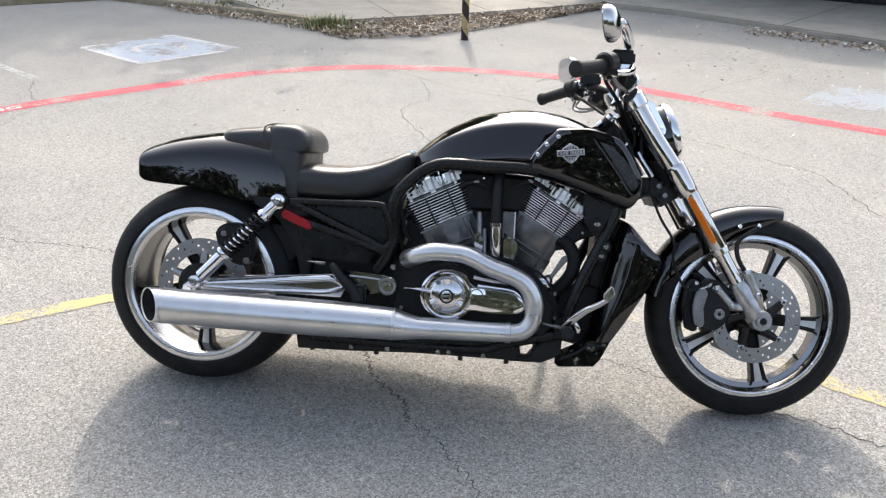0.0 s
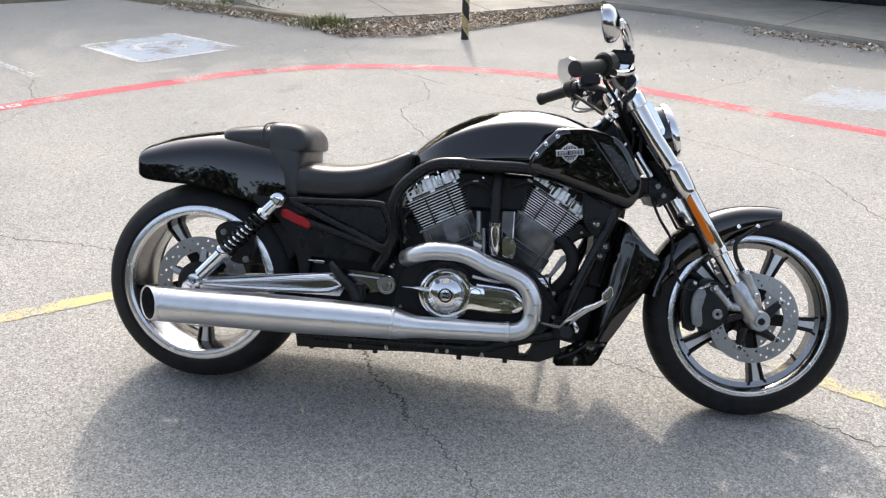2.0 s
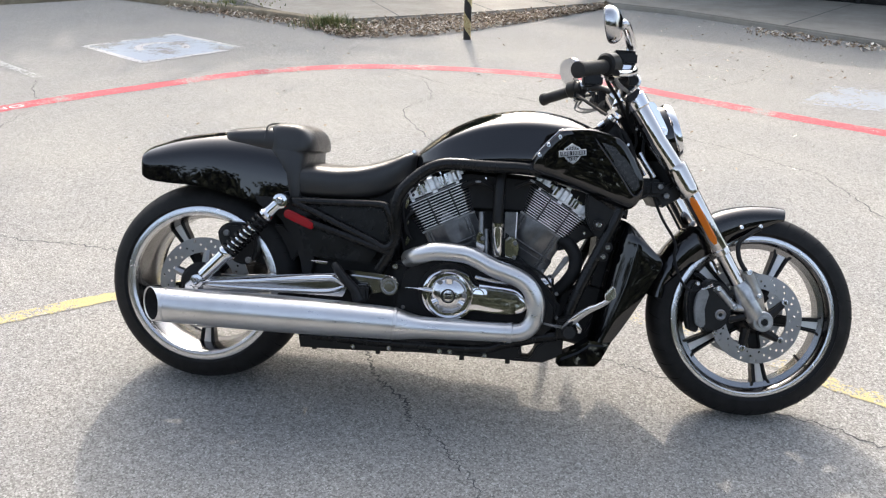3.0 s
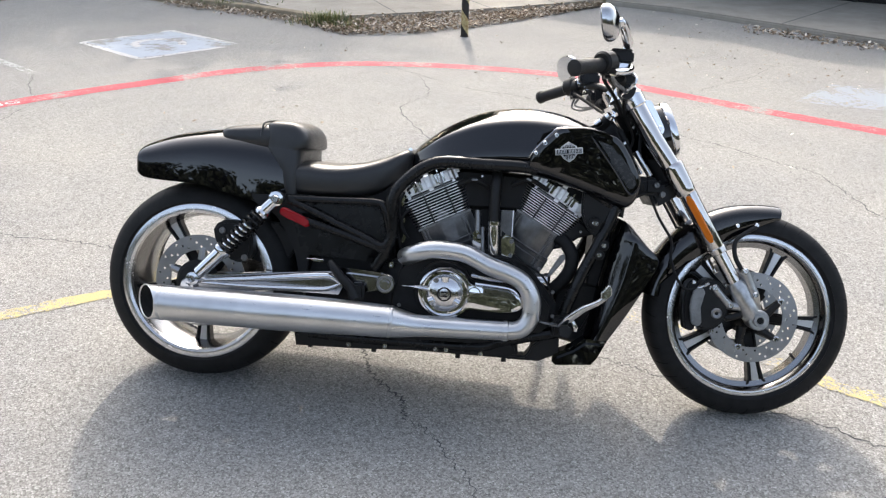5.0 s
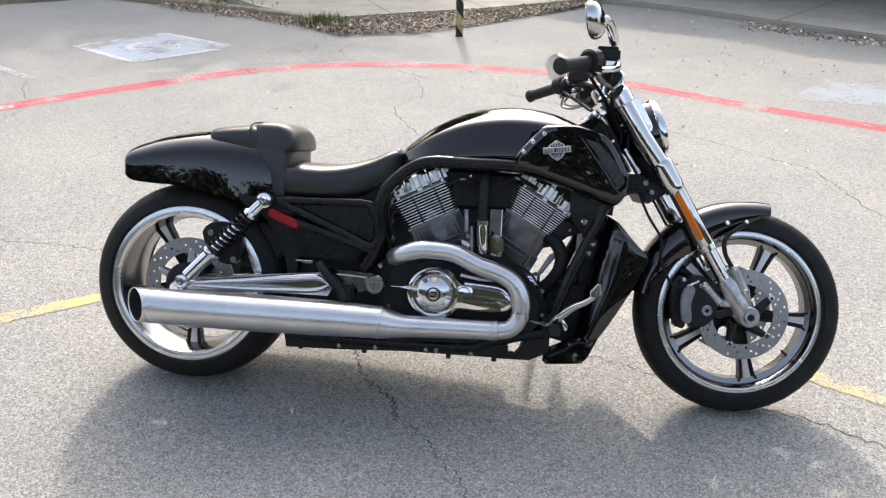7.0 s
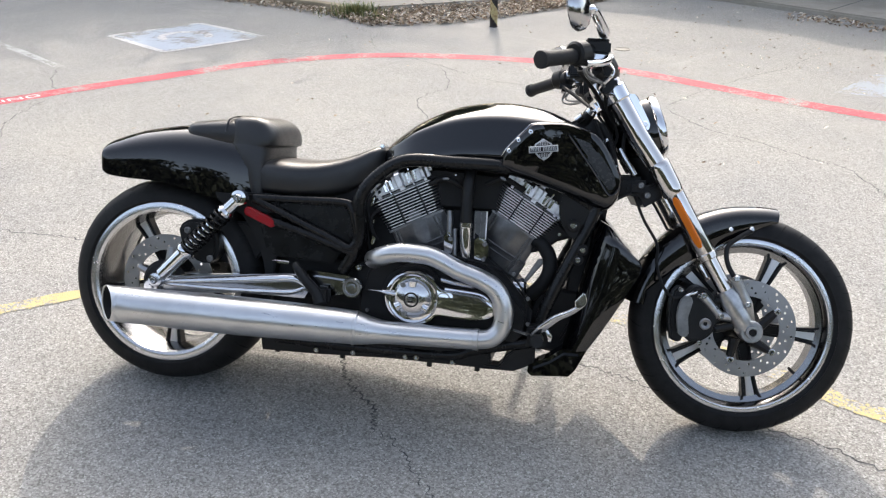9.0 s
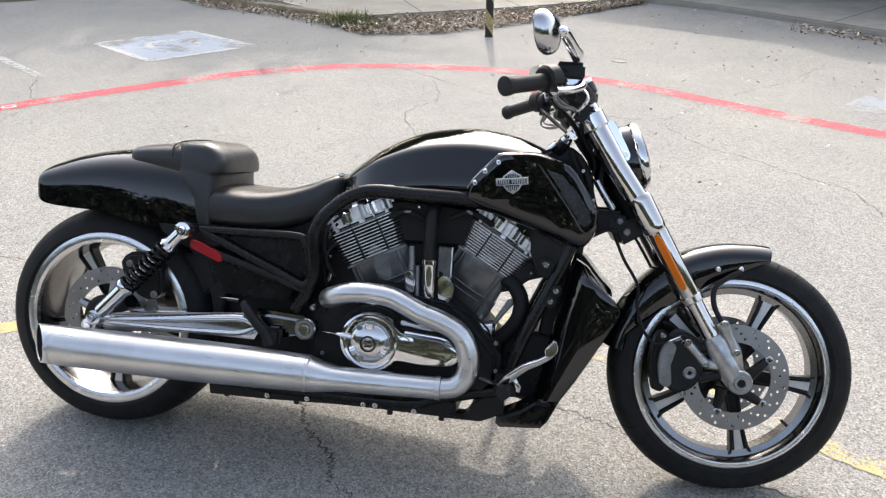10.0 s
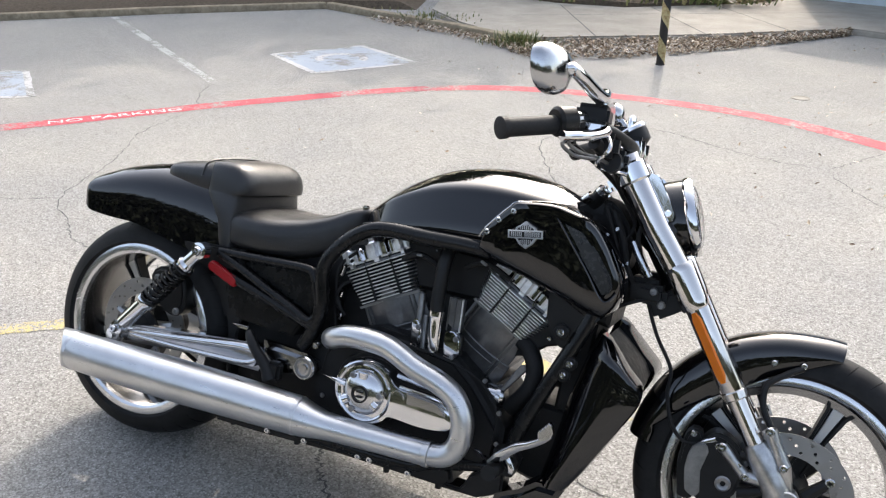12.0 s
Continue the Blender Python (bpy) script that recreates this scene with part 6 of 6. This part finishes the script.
    part("dome_lobe", tube([(C[0] + r * math.cos(a), -0.232, C[1] + r * math.sin(a)) for r in (0.036, 0.050)], [0.012, 0.014], 14, 1), CHROME, clutch)
    part("dome_bolt", bolt_mesh((C[0] + 0.047 * math.cos(a + 0.6), -0.236, C[1] + 0.047 * math.sin(a + 0.6)), 0.0075, 0.004), CAST, clutch)
part("dome_ring", lathe([(0.017, 0.0), (0.021, 0.0), (0.021, -0.004), (0.017, -0.004)], (C[0], -0.243, C[1]), 32, closed=True), SATIN, clutch)
part("dome_mark", merged(box((C[0], -0.247, C[1] + 0.006), (0.018, 0.003, 0.004), 0.001), box((C[0], -0.247, C[1] - 0.006), (0.018, 0.003, 0.004), 0.001)), SATIN, clutch)
part("oval_recess", lathe([(0.016, 0.0), (0.019, 0.0), (0.019, -0.006), (0.016, -0.006)], (0.002, -0.218, 0.362), 28, closed=True), CHROME, clutch)
# darker disc stands in for the shade inside the oval recess
part("recess_disc", lathe([(0.0155, 0.0), (0.0155, -0.003), (0.012, -0.004)], (0.002, -0.219, 0.362), 28), CAST, clutch)
part("arm_panel", prism([(0.024, 0.383), (0.060, 0.381), (0.102, 0.377), (0.122, 0.362), (0.126, 0.350), (0.06, 0.355), (0.026, 0.353)], -0.215, -0.2255, 0.003, 2), ARM_ALLOY, clutch)
part("arm_rim", tube([(0.004, -0.216, 0.390), (0.048, -0.217, 0.387), (0.104, -0.216, 0.381), (0.128, -0.215, 0.365), (0.136, -0.214, 0.346)], 0.0045, 10, 5), CHROME, clutch)
part("cover_step", lathe([(0.064, 0.0), (0.069, 0.0), (0.071, -0.004), (0.068, -0.008), (0.064, -0.006)], (C[0], -0.219, C[1]), 56, closed=True), CHROME, clutch)
part("clutch_cable", tube([(-0.215, -0.20, 0.366), (-0.19, -0.215, 0.369), (-0.155, -0.226, 0.369), (-0.12, -0.226, 0.364)], [0.0012, 0.0016, 0.006, 0.006], 10, 4), POLISHED, clutch)
part("primary_rail", tube([(-0.01, -0.205, 0.412), (0.06, -0.205, 0.402), (0.11, -0.20, 0.398)], 0.006, 8, 4), POLISHED, clutch)

# exhaust
pipe = part("exhaust_pipe", tube([(-0.212, -0.175, 0.450), (-0.182, -0.215, 0.466), (-0.135, -0.228, 0.482), (-0.076, -0.230, 0.484), (-0.026, -0.230, 0.477), (0.041, -0.230, 0.447), (0.100, -0.230, 0.428), (0.142, -0.230, 0.405), (0.167, -0.230, 0.365), (0.172, -0.230, 0.325), (0.162, -0.230, 0.288), (0.138, -0.231, 0.266), (0.105, -0.232, 0.260), (0.085, -0.233, 0.2595)], 0.0265, 28, 7), SATIN_STEEL, bike, "satin steel exhaust pipe", None, 60)
muf = [(0.100, -0.233, 0.2600, 0.0285), (0.0, -0.236, 0.2590, 0.0295), (-0.135, -0.240, 0.2580, 0.0315), (-0.165, -0.243, 0.2585, 0.0335), (-0.195, -0.246, 0.2610, 0.0390), (-0.220, -0.248, 0.2640, 0.0445), (-0.245, -0.250, 0.2665, 0.0475), (-0.40, -0.262, 0.2715, 0.0520), (-0.56, -0.275, 0.2755, 0.0545), (-0.75, -0.284, 0.2790, 0.0535), (-0.870, -0.2885, 0.2812, 0.0520)]
loops = []
for k, (x, y, z, r) in enumerate(muf):
    loops.append([(x, y + r * math.cos(a), z + r * math.sin(a)) for a in (2 * math.pi * j / 40 for j in range(40))])
x, y, z, r = muf[-1]


def slash(r, dx):
    """The end of the silencer, cut aslant and open to the side."""
    return [(-0.958 + dx - r * math.cos(a) * 0.92, y + r * math.cos(a), z + 0.0005 + r * math.sin(a)) for a in (2 * math.pi * j / 40 for j in range(40))]


loops += [slash(0.0508, 0.0), slash(0.0495, -0.002), slash(0.0475, 0.0)]
silencer = part("silencer", skin(bmesh.new(), loops, False), SATIN_STEEL, bike, "satin steel slash-cut silencer", None, 30)
inner = [[(xx, y + r2 * math.cos(a), z + r2 * math.sin(a)) for a in (2 * math.pi * j / 40 for j in range(40))] for xx, r2 in ((-0.80, 0.030), (-0.80, 0.0470))]
part("silencer_bore", skin(bmesh.new(), [*inner, slash(0.0474, 0.002)], False), RECESS_BLACK, silencer, "", None, 30)
part("bore_end", skin(bmesh.new(), [[(xx, y + 0.047 * math.cos(a), z + 0.047 * math.sin(a)) for a in (2 * math.pi * j / 40 for j in range(40))] for xx in (-0.78, -0.77)]), RECESS_BLACK, silencer)
part("tip_ring", tube([(-0.903, -0.2888, 0.2815), (-0.905, -0.2888, 0.2815), (-0.913, -0.2888, 0.2815), (-0.915, -0.2888, 0.2815)], [0.0510, 0.0522, 0.0522, 0.0505], 40, 1), SATIN_STEEL, silencer)
part("pipe_clamp", tube([(0.108, -0.2328, 0.2602), (0.106, -0.2328, 0.2602), (0.094, -0.2332, 0.26), (0.092, -0.2332, 0.26)], [0.0285, 0.0302, 0.0302, 0.0290], 36, 1), SATIN_STEEL, silencer)
part("silencer_seam", tube([(-0.232, -0.2490, 0.2653), (-0.234, -0.2492, 0.2655), (-0.240, -0.2496, 0.2661), (-0.242, -0.2498, 0.2663)], [0.0462, 0.0482, 0.0484, 0.0474], 40, 1), SATIN_STEEL, silencer)
part("silencer", skin(bmesh.new(), [[(p[0], -p[1] - 0.05, p[2]) for p in lp] for lp in loops], False), SATIN_STEEL, bike, "satin steel slash-cut silencer", None, 30)

# ---- swingarm, shocks, foot controls
for s in (-1, 1):
    arm = part("swingarm", prism([(-0.880, 0.348), (-0.855, 0.352), (-0.72, 0.366), (-0.586, 0.378), (-0.43, 0.392), (-0.408, 0.386), (-0.392, 0.352), (-0.408, 0.322), (-0.585, 0.322), (-0.72, 0.313), (-0.86, 0.302), (-0.884, 0.320)], s * 0.150, s * 0.196, 0.012, 4), ARM_ALLOY, bike, "polished alloy swingarm")
    part("arm_ridge", tube([(-0.838, s * 0.192, 0.338), (-0.809, s * 0.194, 0.342), (-0.669, s * 0.195, 0.355), (-0.520, s * 0.195, 0.372), (-0.445, s * 0.194, 0.379), (-0.418, s * 0.192, 0.371), (-0.402, s * 0.190, 0.357)], [0.006, 0.008, 0.011, 0.012, 0.011, 0.009, 0.006], 14, 6), CHROME, arm)
    part("arm_ridge", tube([(-0.838, s * 0.192, 0.335), (-0.809, s * 0.194, 0.332), (-0.669, s * 0.195, 0.331), (-0.520, s * 0.195, 0.335), (-0.443, s * 0.194, 0.340), (-0.404, s * 0.190, 0.356)], [0.005, 0.006, 0.007, 0.008, 0.008, 0.006], 14, 6), CHROME, arm)
    part("pivot_block", prism([(-0.405, 0.404), (-0.343, 0.401), (-0.275, 0.396), (-0.245, 0.385), (-0.236, 0.366), (-0.248, 0.348), (-0.287, 0.344), (-0.332, 0.334), (-0.39, 0.338), (-0.40, 0.36)], s * 0.150, s * 0.190, 0.014, 4), ARM_ALLOY, arm)
    part("pivot_cap", lathe([(0.029, s * 0.190), (0.030, s * 0.203), (0.027, s * 0.208), (0.019, s * 0.208), (0.018, s * 0.204), (0.011, s * 0.204), (0.010, s * 0.209), (0.002, s * 0.209)], (-0.264, 0, 0.368), 32), POLISHED, arm)
    part("cap_ring", lathe([(0.0185, s * 0.2035), (0.0245, s * 0.2035), (0.0245, s * 0.2086), (0.0185, s * 0.2086)], (-0.264, 0, 0.368), 32, closed=True), CAST, arm)
    part("axle_nut", merged(lathe([(0.024, s * 0.195), (0.024, s * 0.210), (0.020, s * 0.216), (0.010, s * 0.216), (0.009, s * 0.224), (0.002, s * 0.224)], (-0.866, 0, 0.322), 24)), POLISHED, arm)
    part("passenger_peg", merged(tube([(-0.432, s * 0.205, 0.424), (-0.420, s * 0.212, 0.410), (-0.398, s * 0.216, 0.384), (-0.366, s * 0.216, 0.352), (-0.352, s * 0.214, 0.322)], [0.010, 0.013, 0.014, 0.015, 0.019], 14, 4), box((-0.345, s * 0.205, 0.342), (0.040, 0.030, 0.050), 0.008)), SATIN, bike, "black folded passenger peg")
    # shock
    a, b = Vector((-0.598, s * 0.212, 0.602)), Vector((-0.848, s * 0.212, 0.346))
    d = (b - a).normalized()
    L = (b - a).length
    shock = part("shock_absorber", rod(a + d * 0.05, a + d * (L * 0.68), 0.010, 18), SATIN, bike, "coil-over shock absorber")
    coil, turns = [], 10.0
    u = d.orthogonal().normalized()
    v = d.cross(u)
    for k in range(int(turns * 14) + 1):
        t = k / (turns * 14)
        ang = 2 * math.pi * turns * t
        coil.append(a + d * (0.062 + (L * 0.66 - 0.062) * t) + (u * math.cos(ang) + v * math.sin(ang)) * 0.0235)
    part("coil_spring", tube(coil, 0.0042, 8, 1), FRAME_PAINT, shock, "black coil spring")
    part("damper", rod(a + d * (L * 0.30), a + d * (L * 0.63), 0.0165, 18), CHROME, shock, "bright damper inside the spring")
    part("shock_top", merged(tube([a + d * 0.012, a + d * 0.050, a + d * 0.058, a + d * 0.066], [0.018, 0.019, 0.025, 0.024], 20, 1), lathe([(0.013, -0.014), (0.022, -0.012), (0.022, 0.012), (0.013, 0.014)], tuple(a), 24)), CHROME, shock, "chrome shock mount")
    part("shock_bolt", bolt_mesh(tuple(a + Vector((0, s * 0.013, 0))), 0.013, 0.012, s), POLISHED, shock)
    part("shock_body", tube([a + d * (L * 0.62), a + d * (L * 0.64), a + d * (L * 0.655), a + d * (L * 0.66), a + d * (L * 0.93)], [0.026, 0.0285, 0.027, 0.021, 0.020], 24, 1), CHROME, shock, "chrome shock body")
    part("shock_foot", lathe([(0.010, -0.014), (0.020, -0.012), (0.020, 0.012), (0.010, 0.014)], tuple(b), 20), POLISHED, shock)
    part("shock_bolt", bolt_mesh(tuple(b + Vector((0, s * 0.013, 0))), 0.011, 0.012, s), POLISHED, shock)
part("rear_caliper", prism([(-0.800, 0.440), (-0.815, 0.490), (-0.785, 0.520), (-0.73, 0.520), (-0.695, 0.49), (-0.690, 0.43), (-0.715, 0.395), (-0.76, 0.40)], -0.150, -0.085, 0.010, 3, smooth=2), SATIN, bike, "black rear brake caliper")
for bx, bz in ((-0.783, 0.49), (-0.712, 0.41), (-0.735, 0.50)):
    part("caliper_bolt", bolt_mesh((bx, -0.150, bz), 0.010, 0.008), CAST, bike)
part("rear_hub_plate", lathe([(0.066, -0.10), (0.070, -0.112), (0.058, -0.125), (0.03, -0.13)], (REAR[0], 0, REAR[2]), 32), MATT, bike)
# dark plate added to black out the wheel behind the caliper
part("wheel_backing", prism([(-0.56, 0.46), (-0.62, 0.52), (-0.70, 0.50), (-0.72, 0.40), (-0.60, 0.395)], -0.098, -0.080, 0.006, 2, smooth=2), MATT, bike)

for s in (-1, 1):
    peg = part("foot_peg", tube([(0.262, s * 0.165, 0.262), (0.264, s * 0.21, 0.272), (0.266, s * 0.235, 0.278), (0.267, s * 0.300, 0.285)], [0.012, 0.013, 0.018, 0.017], 14, 1), RUBBER if s > 0 else SATIN, bike, "black rider foot peg")
    part("peg_mount", prism([(0.235, 0.245), (0.29, 0.245), (0.30, 0.285), (0.28, 0.31), (0.24, 0.30)], s * 0.150, s * 0.200, 0.006, 2), SATIN, peg)
pedal = part("brake_pedal", merged(tube([(0.254, -0.250, 0.292), (0.277, -0.268, 0.315), (0.313, -0.278, 0.348), (0.344, -0.282, 0.365), (0.366, -0.284, 0.380), (0.382, -0.286, 0.396)], [0.010, 0.0165, 0.0145, 0.0115, 0.010, 0.009], 14, 5, flat=0.7),
                                   tube([(0.285, -0.240, 0.305), (0.30, -0.242, 0.284), (0.298, -0.242, 0.276)], [0.010, 0.009, 0.007], 12, 1)), POLISHED, bike, "polished alloy brake pedal")
part("pedal_pad", prism([(0.358, 0.398), (0.361, 0.406), (0.364, 0.404), (0.366, 0.412), (0.369, 0.410), (0.371, 0.418), (0.374, 0.416), (0.377, 0.424), (0.384, 0.421), (0.389, 0.404), (0.385, 0.392), (0.370, 0.382), (0.360, 0.386)], -0.298, -0.280, 0.002, 1), POLISHED, pedal, "serrated bright pedal pad")
part("pedal_link", tube([(0.20, -0.20, 0.288), (0.235, -0.225, 0.287), (0.256, -0.25, 0.292)], [0.004, 0.006, 0.009], 10, 2), CHROME, pedal)

# ---- radiator and shrouds
rows = between([  # left edge, ridge, right edge: x and height of each
    (0.418, 0.598, 0.432, 0.592, 0.444, 0.584), (0.405, 0.555, 0.458, 0.548, 0.492, 0.527), (0.390, 0.500, 0.450, 0.492, 0.530, 0.482), (0.372, 0.420, 0.434, 0.412, 0.500, 0.410),
    (0.355, 0.320, 0.398, 0.316, 0.449, 0.315), (0.338, 0.240, 0.368, 0.237, 0.402, 0.239)], 4)
loops = []
for lx, lz, mx, mz, ex, ez in rows:
    k = min(1.0, (0.610 - mz) / 0.06)
    yr, ye, yl = -0.120 - 0.058 * k, -0.118 - 0.052 * k, -0.110 - 0.016 * k
    loops.append([(lx, -0.085, lz), (lx, yl, lz), (lx * 0.72 + mx * 0.28, yl * 0.55 + yr * 0.45, lz * 0.72 + mz * 0.28), (lx * 0.3 + mx * 0.7, yl * 0.12 + yr * 0.88, lz * 0.3 + mz * 0.7), (mx, yr, mz), (mx * 0.75 + ex * 0.25, yr * 0.82 + ye * 0.18, mz * 0.75 + ez * 0.25),
                  (mx * 0.2 + ex * 0.8, yr * 0.25 + ye * 0.75, mz * 0.2 + ez * 0.8), (ex, ye, ez), (ex + 0.004, ye + 0.012, ez), (ex - 0.004, -0.085, ez)])
sh = part("radiator_shroud", skin(bmesh.new(), loops), LACQUER, bike, "gloss black radiator shroud", None, 60)
part("shroud_foot", prism([(0.404, 0.236), (0.377, 0.178), (0.360, 0.158), (0.256, 0.150), (0.244, 0.160), (0.246, 0.182), (0.300, 0.208), (0.337, 0.236)], -0.085, -0.170, 0.014, 4, smooth=0), LACQUER, sh, "gloss black shroud foot")
twin(sh)
# added dark block closes the see-through gap between the shrouds
part("radiator_filler", prism([(0.425, 0.575), (0.455, 0.552), (0.500, 0.508), (0.516, 0.480), (0.510, 0.452), (0.438, 0.316), (0.368, 0.185), (0.32, 0.19), (0.36, 0.30), (0.385, 0.45), (0.40, 0.54)], -0.10, 0.10, 0.006, 1), MATT, bike)
rad = part("radiator", box((0.415, 0, 0.37), (0.05, 0.20, 0.30), 0.006, Matrix.Rotation(radians(27), 4, "Y")), MATT, bike, "black radiator core")
part("cooling_fins", merged(*[box((0.385 + 0.006 * k, 0, 0.26 + 0.0118 * k), (0.006, 0.19, 0.003), 0, None) for k in range(20)]), SATIN, rad)
part("horn_bracket", merged(rod((0.41, 0, 0.655), (0.48, 0, 0.685), 0.022, 16), box((0.452, 0, 0.680), (0.06, 0.12, 0.04), 0.01)), MATT, bike)
part("ignition_lock", merged(rod((0.345, -0.06, 0.865), (0.365, -0.075, 0.895), 0.017, 16), box((0.36, -0.03, 0.86), (0.05, 0.08, 0.05), 0.012)), SATIN, bike)
part("lock_ring", tube([(0.362, -0.074, 0.892), (0.370, -0.08, 0.903)], [0.016, 0.014], 16, 1), CHROME, bike)
part("steering_head", tube([on_fork(0.47, 0, -0.024), on_fork(0.74, 0, -0.030)], 0.032, 20, 1), MATT, bike, "dark steering head")
part("neck_cover", prism([(0.30, 0.86), (0.36, 0.885), (0.41, 0.86), (0.445, 0.80), (0.44, 0.73), (0.40, 0.70), (0.32, 0.78)], -0.065, 0.065, 0.012, 3, smooth=2), MATT, bike)
for s in (-1, 1):
    # the polished tube also stands in for lit ground seen past the neck
    part("neck_conduit", tube([(0.452, s * 0.088, 0.800), (0.470, s * 0.092, 0.770), (0.497, s * 0.092, 0.730)], 0.009, 12, 4), POLISHED, bike)
    part("neck_conduit", tube([(0.40, s * 0.085, 0.86), (0.43, s * 0.092, 0.80), (0.448, s * 0.090, 0.74), (0.47, s * 0.08, 0.70)], 0.008, 10, 5), RUBBER, bike)
    part("neck_wire", tube([(0.38, s * 0.090, 0.87), (0.405, s * 0.098, 0.82), (0.425, s * 0.097, 0.77), (0.452, s * 0.09, 0.70)], 0.004, 8, 5), RUBBER, bike)
    part("stay_wire", tube([(0.520, s * 0.095, 0.684), (0.485, s * 0.10, 0.676), (0.447, s * 0.105, 0.655), (0.428, s * 0.11, 0.636)], 0.0035, 8, 4), SATIN, bike)
    for k, (x, z) in enumerate(((0.415, 0.822), (0.446, 0.748))):
        part("neck_clip", box((x, s * 0.098, z), (0.007, 0.008, 0.016 if k % 2 else 0.010), 0.002, Matrix.Rotation(radians(25), 4, "Y")), POLISHED, bike)
    part("clamp_arm", merged(box((0.512, s * 0.082, 0.694), (0.062, 0.05, 0.044), 0.012, None), box((0.49, s * 0.06, 0.70), (0.08, 0.06, 0.05), 0.012)), SATIN, bike)
    for x, z in ((0.516, 0.704), (0.535, 0.678)):
        part("clamp_bolt", bolt_mesh((x, s * 0.111, z), 0.009, 0.008, s), CAST, bike)
part("ignition_switch", merged(box((0.362, -0.060, 0.890), (0.050, 0.040, 0.026), 0.008, Matrix.Rotation(radians(-35), 4, "Y")), rod((0.33, -0.075, 0.872), (0.345, -0.082, 0.885), 0.012, 14)), CHROME, bike, "chrome ignition switch")

# side stand
stand = part("side_stand", tube([(0.17, 0.12, 0.19), (0.20, 0.19, 0.155), (0.235, 0.30, 0.118), (0.24, 0.325, 0.115)], [0.014, 0.012, 0.011, 0.010], 12, 4), SATIN, bike, "black side stand")
part("stand_foot", box((0.245, 0.335, 0.118), (0.06, 0.04, 0.010), 0.003, Matrix.Rotation(radians(18), 4, "X")), SATIN, stand)
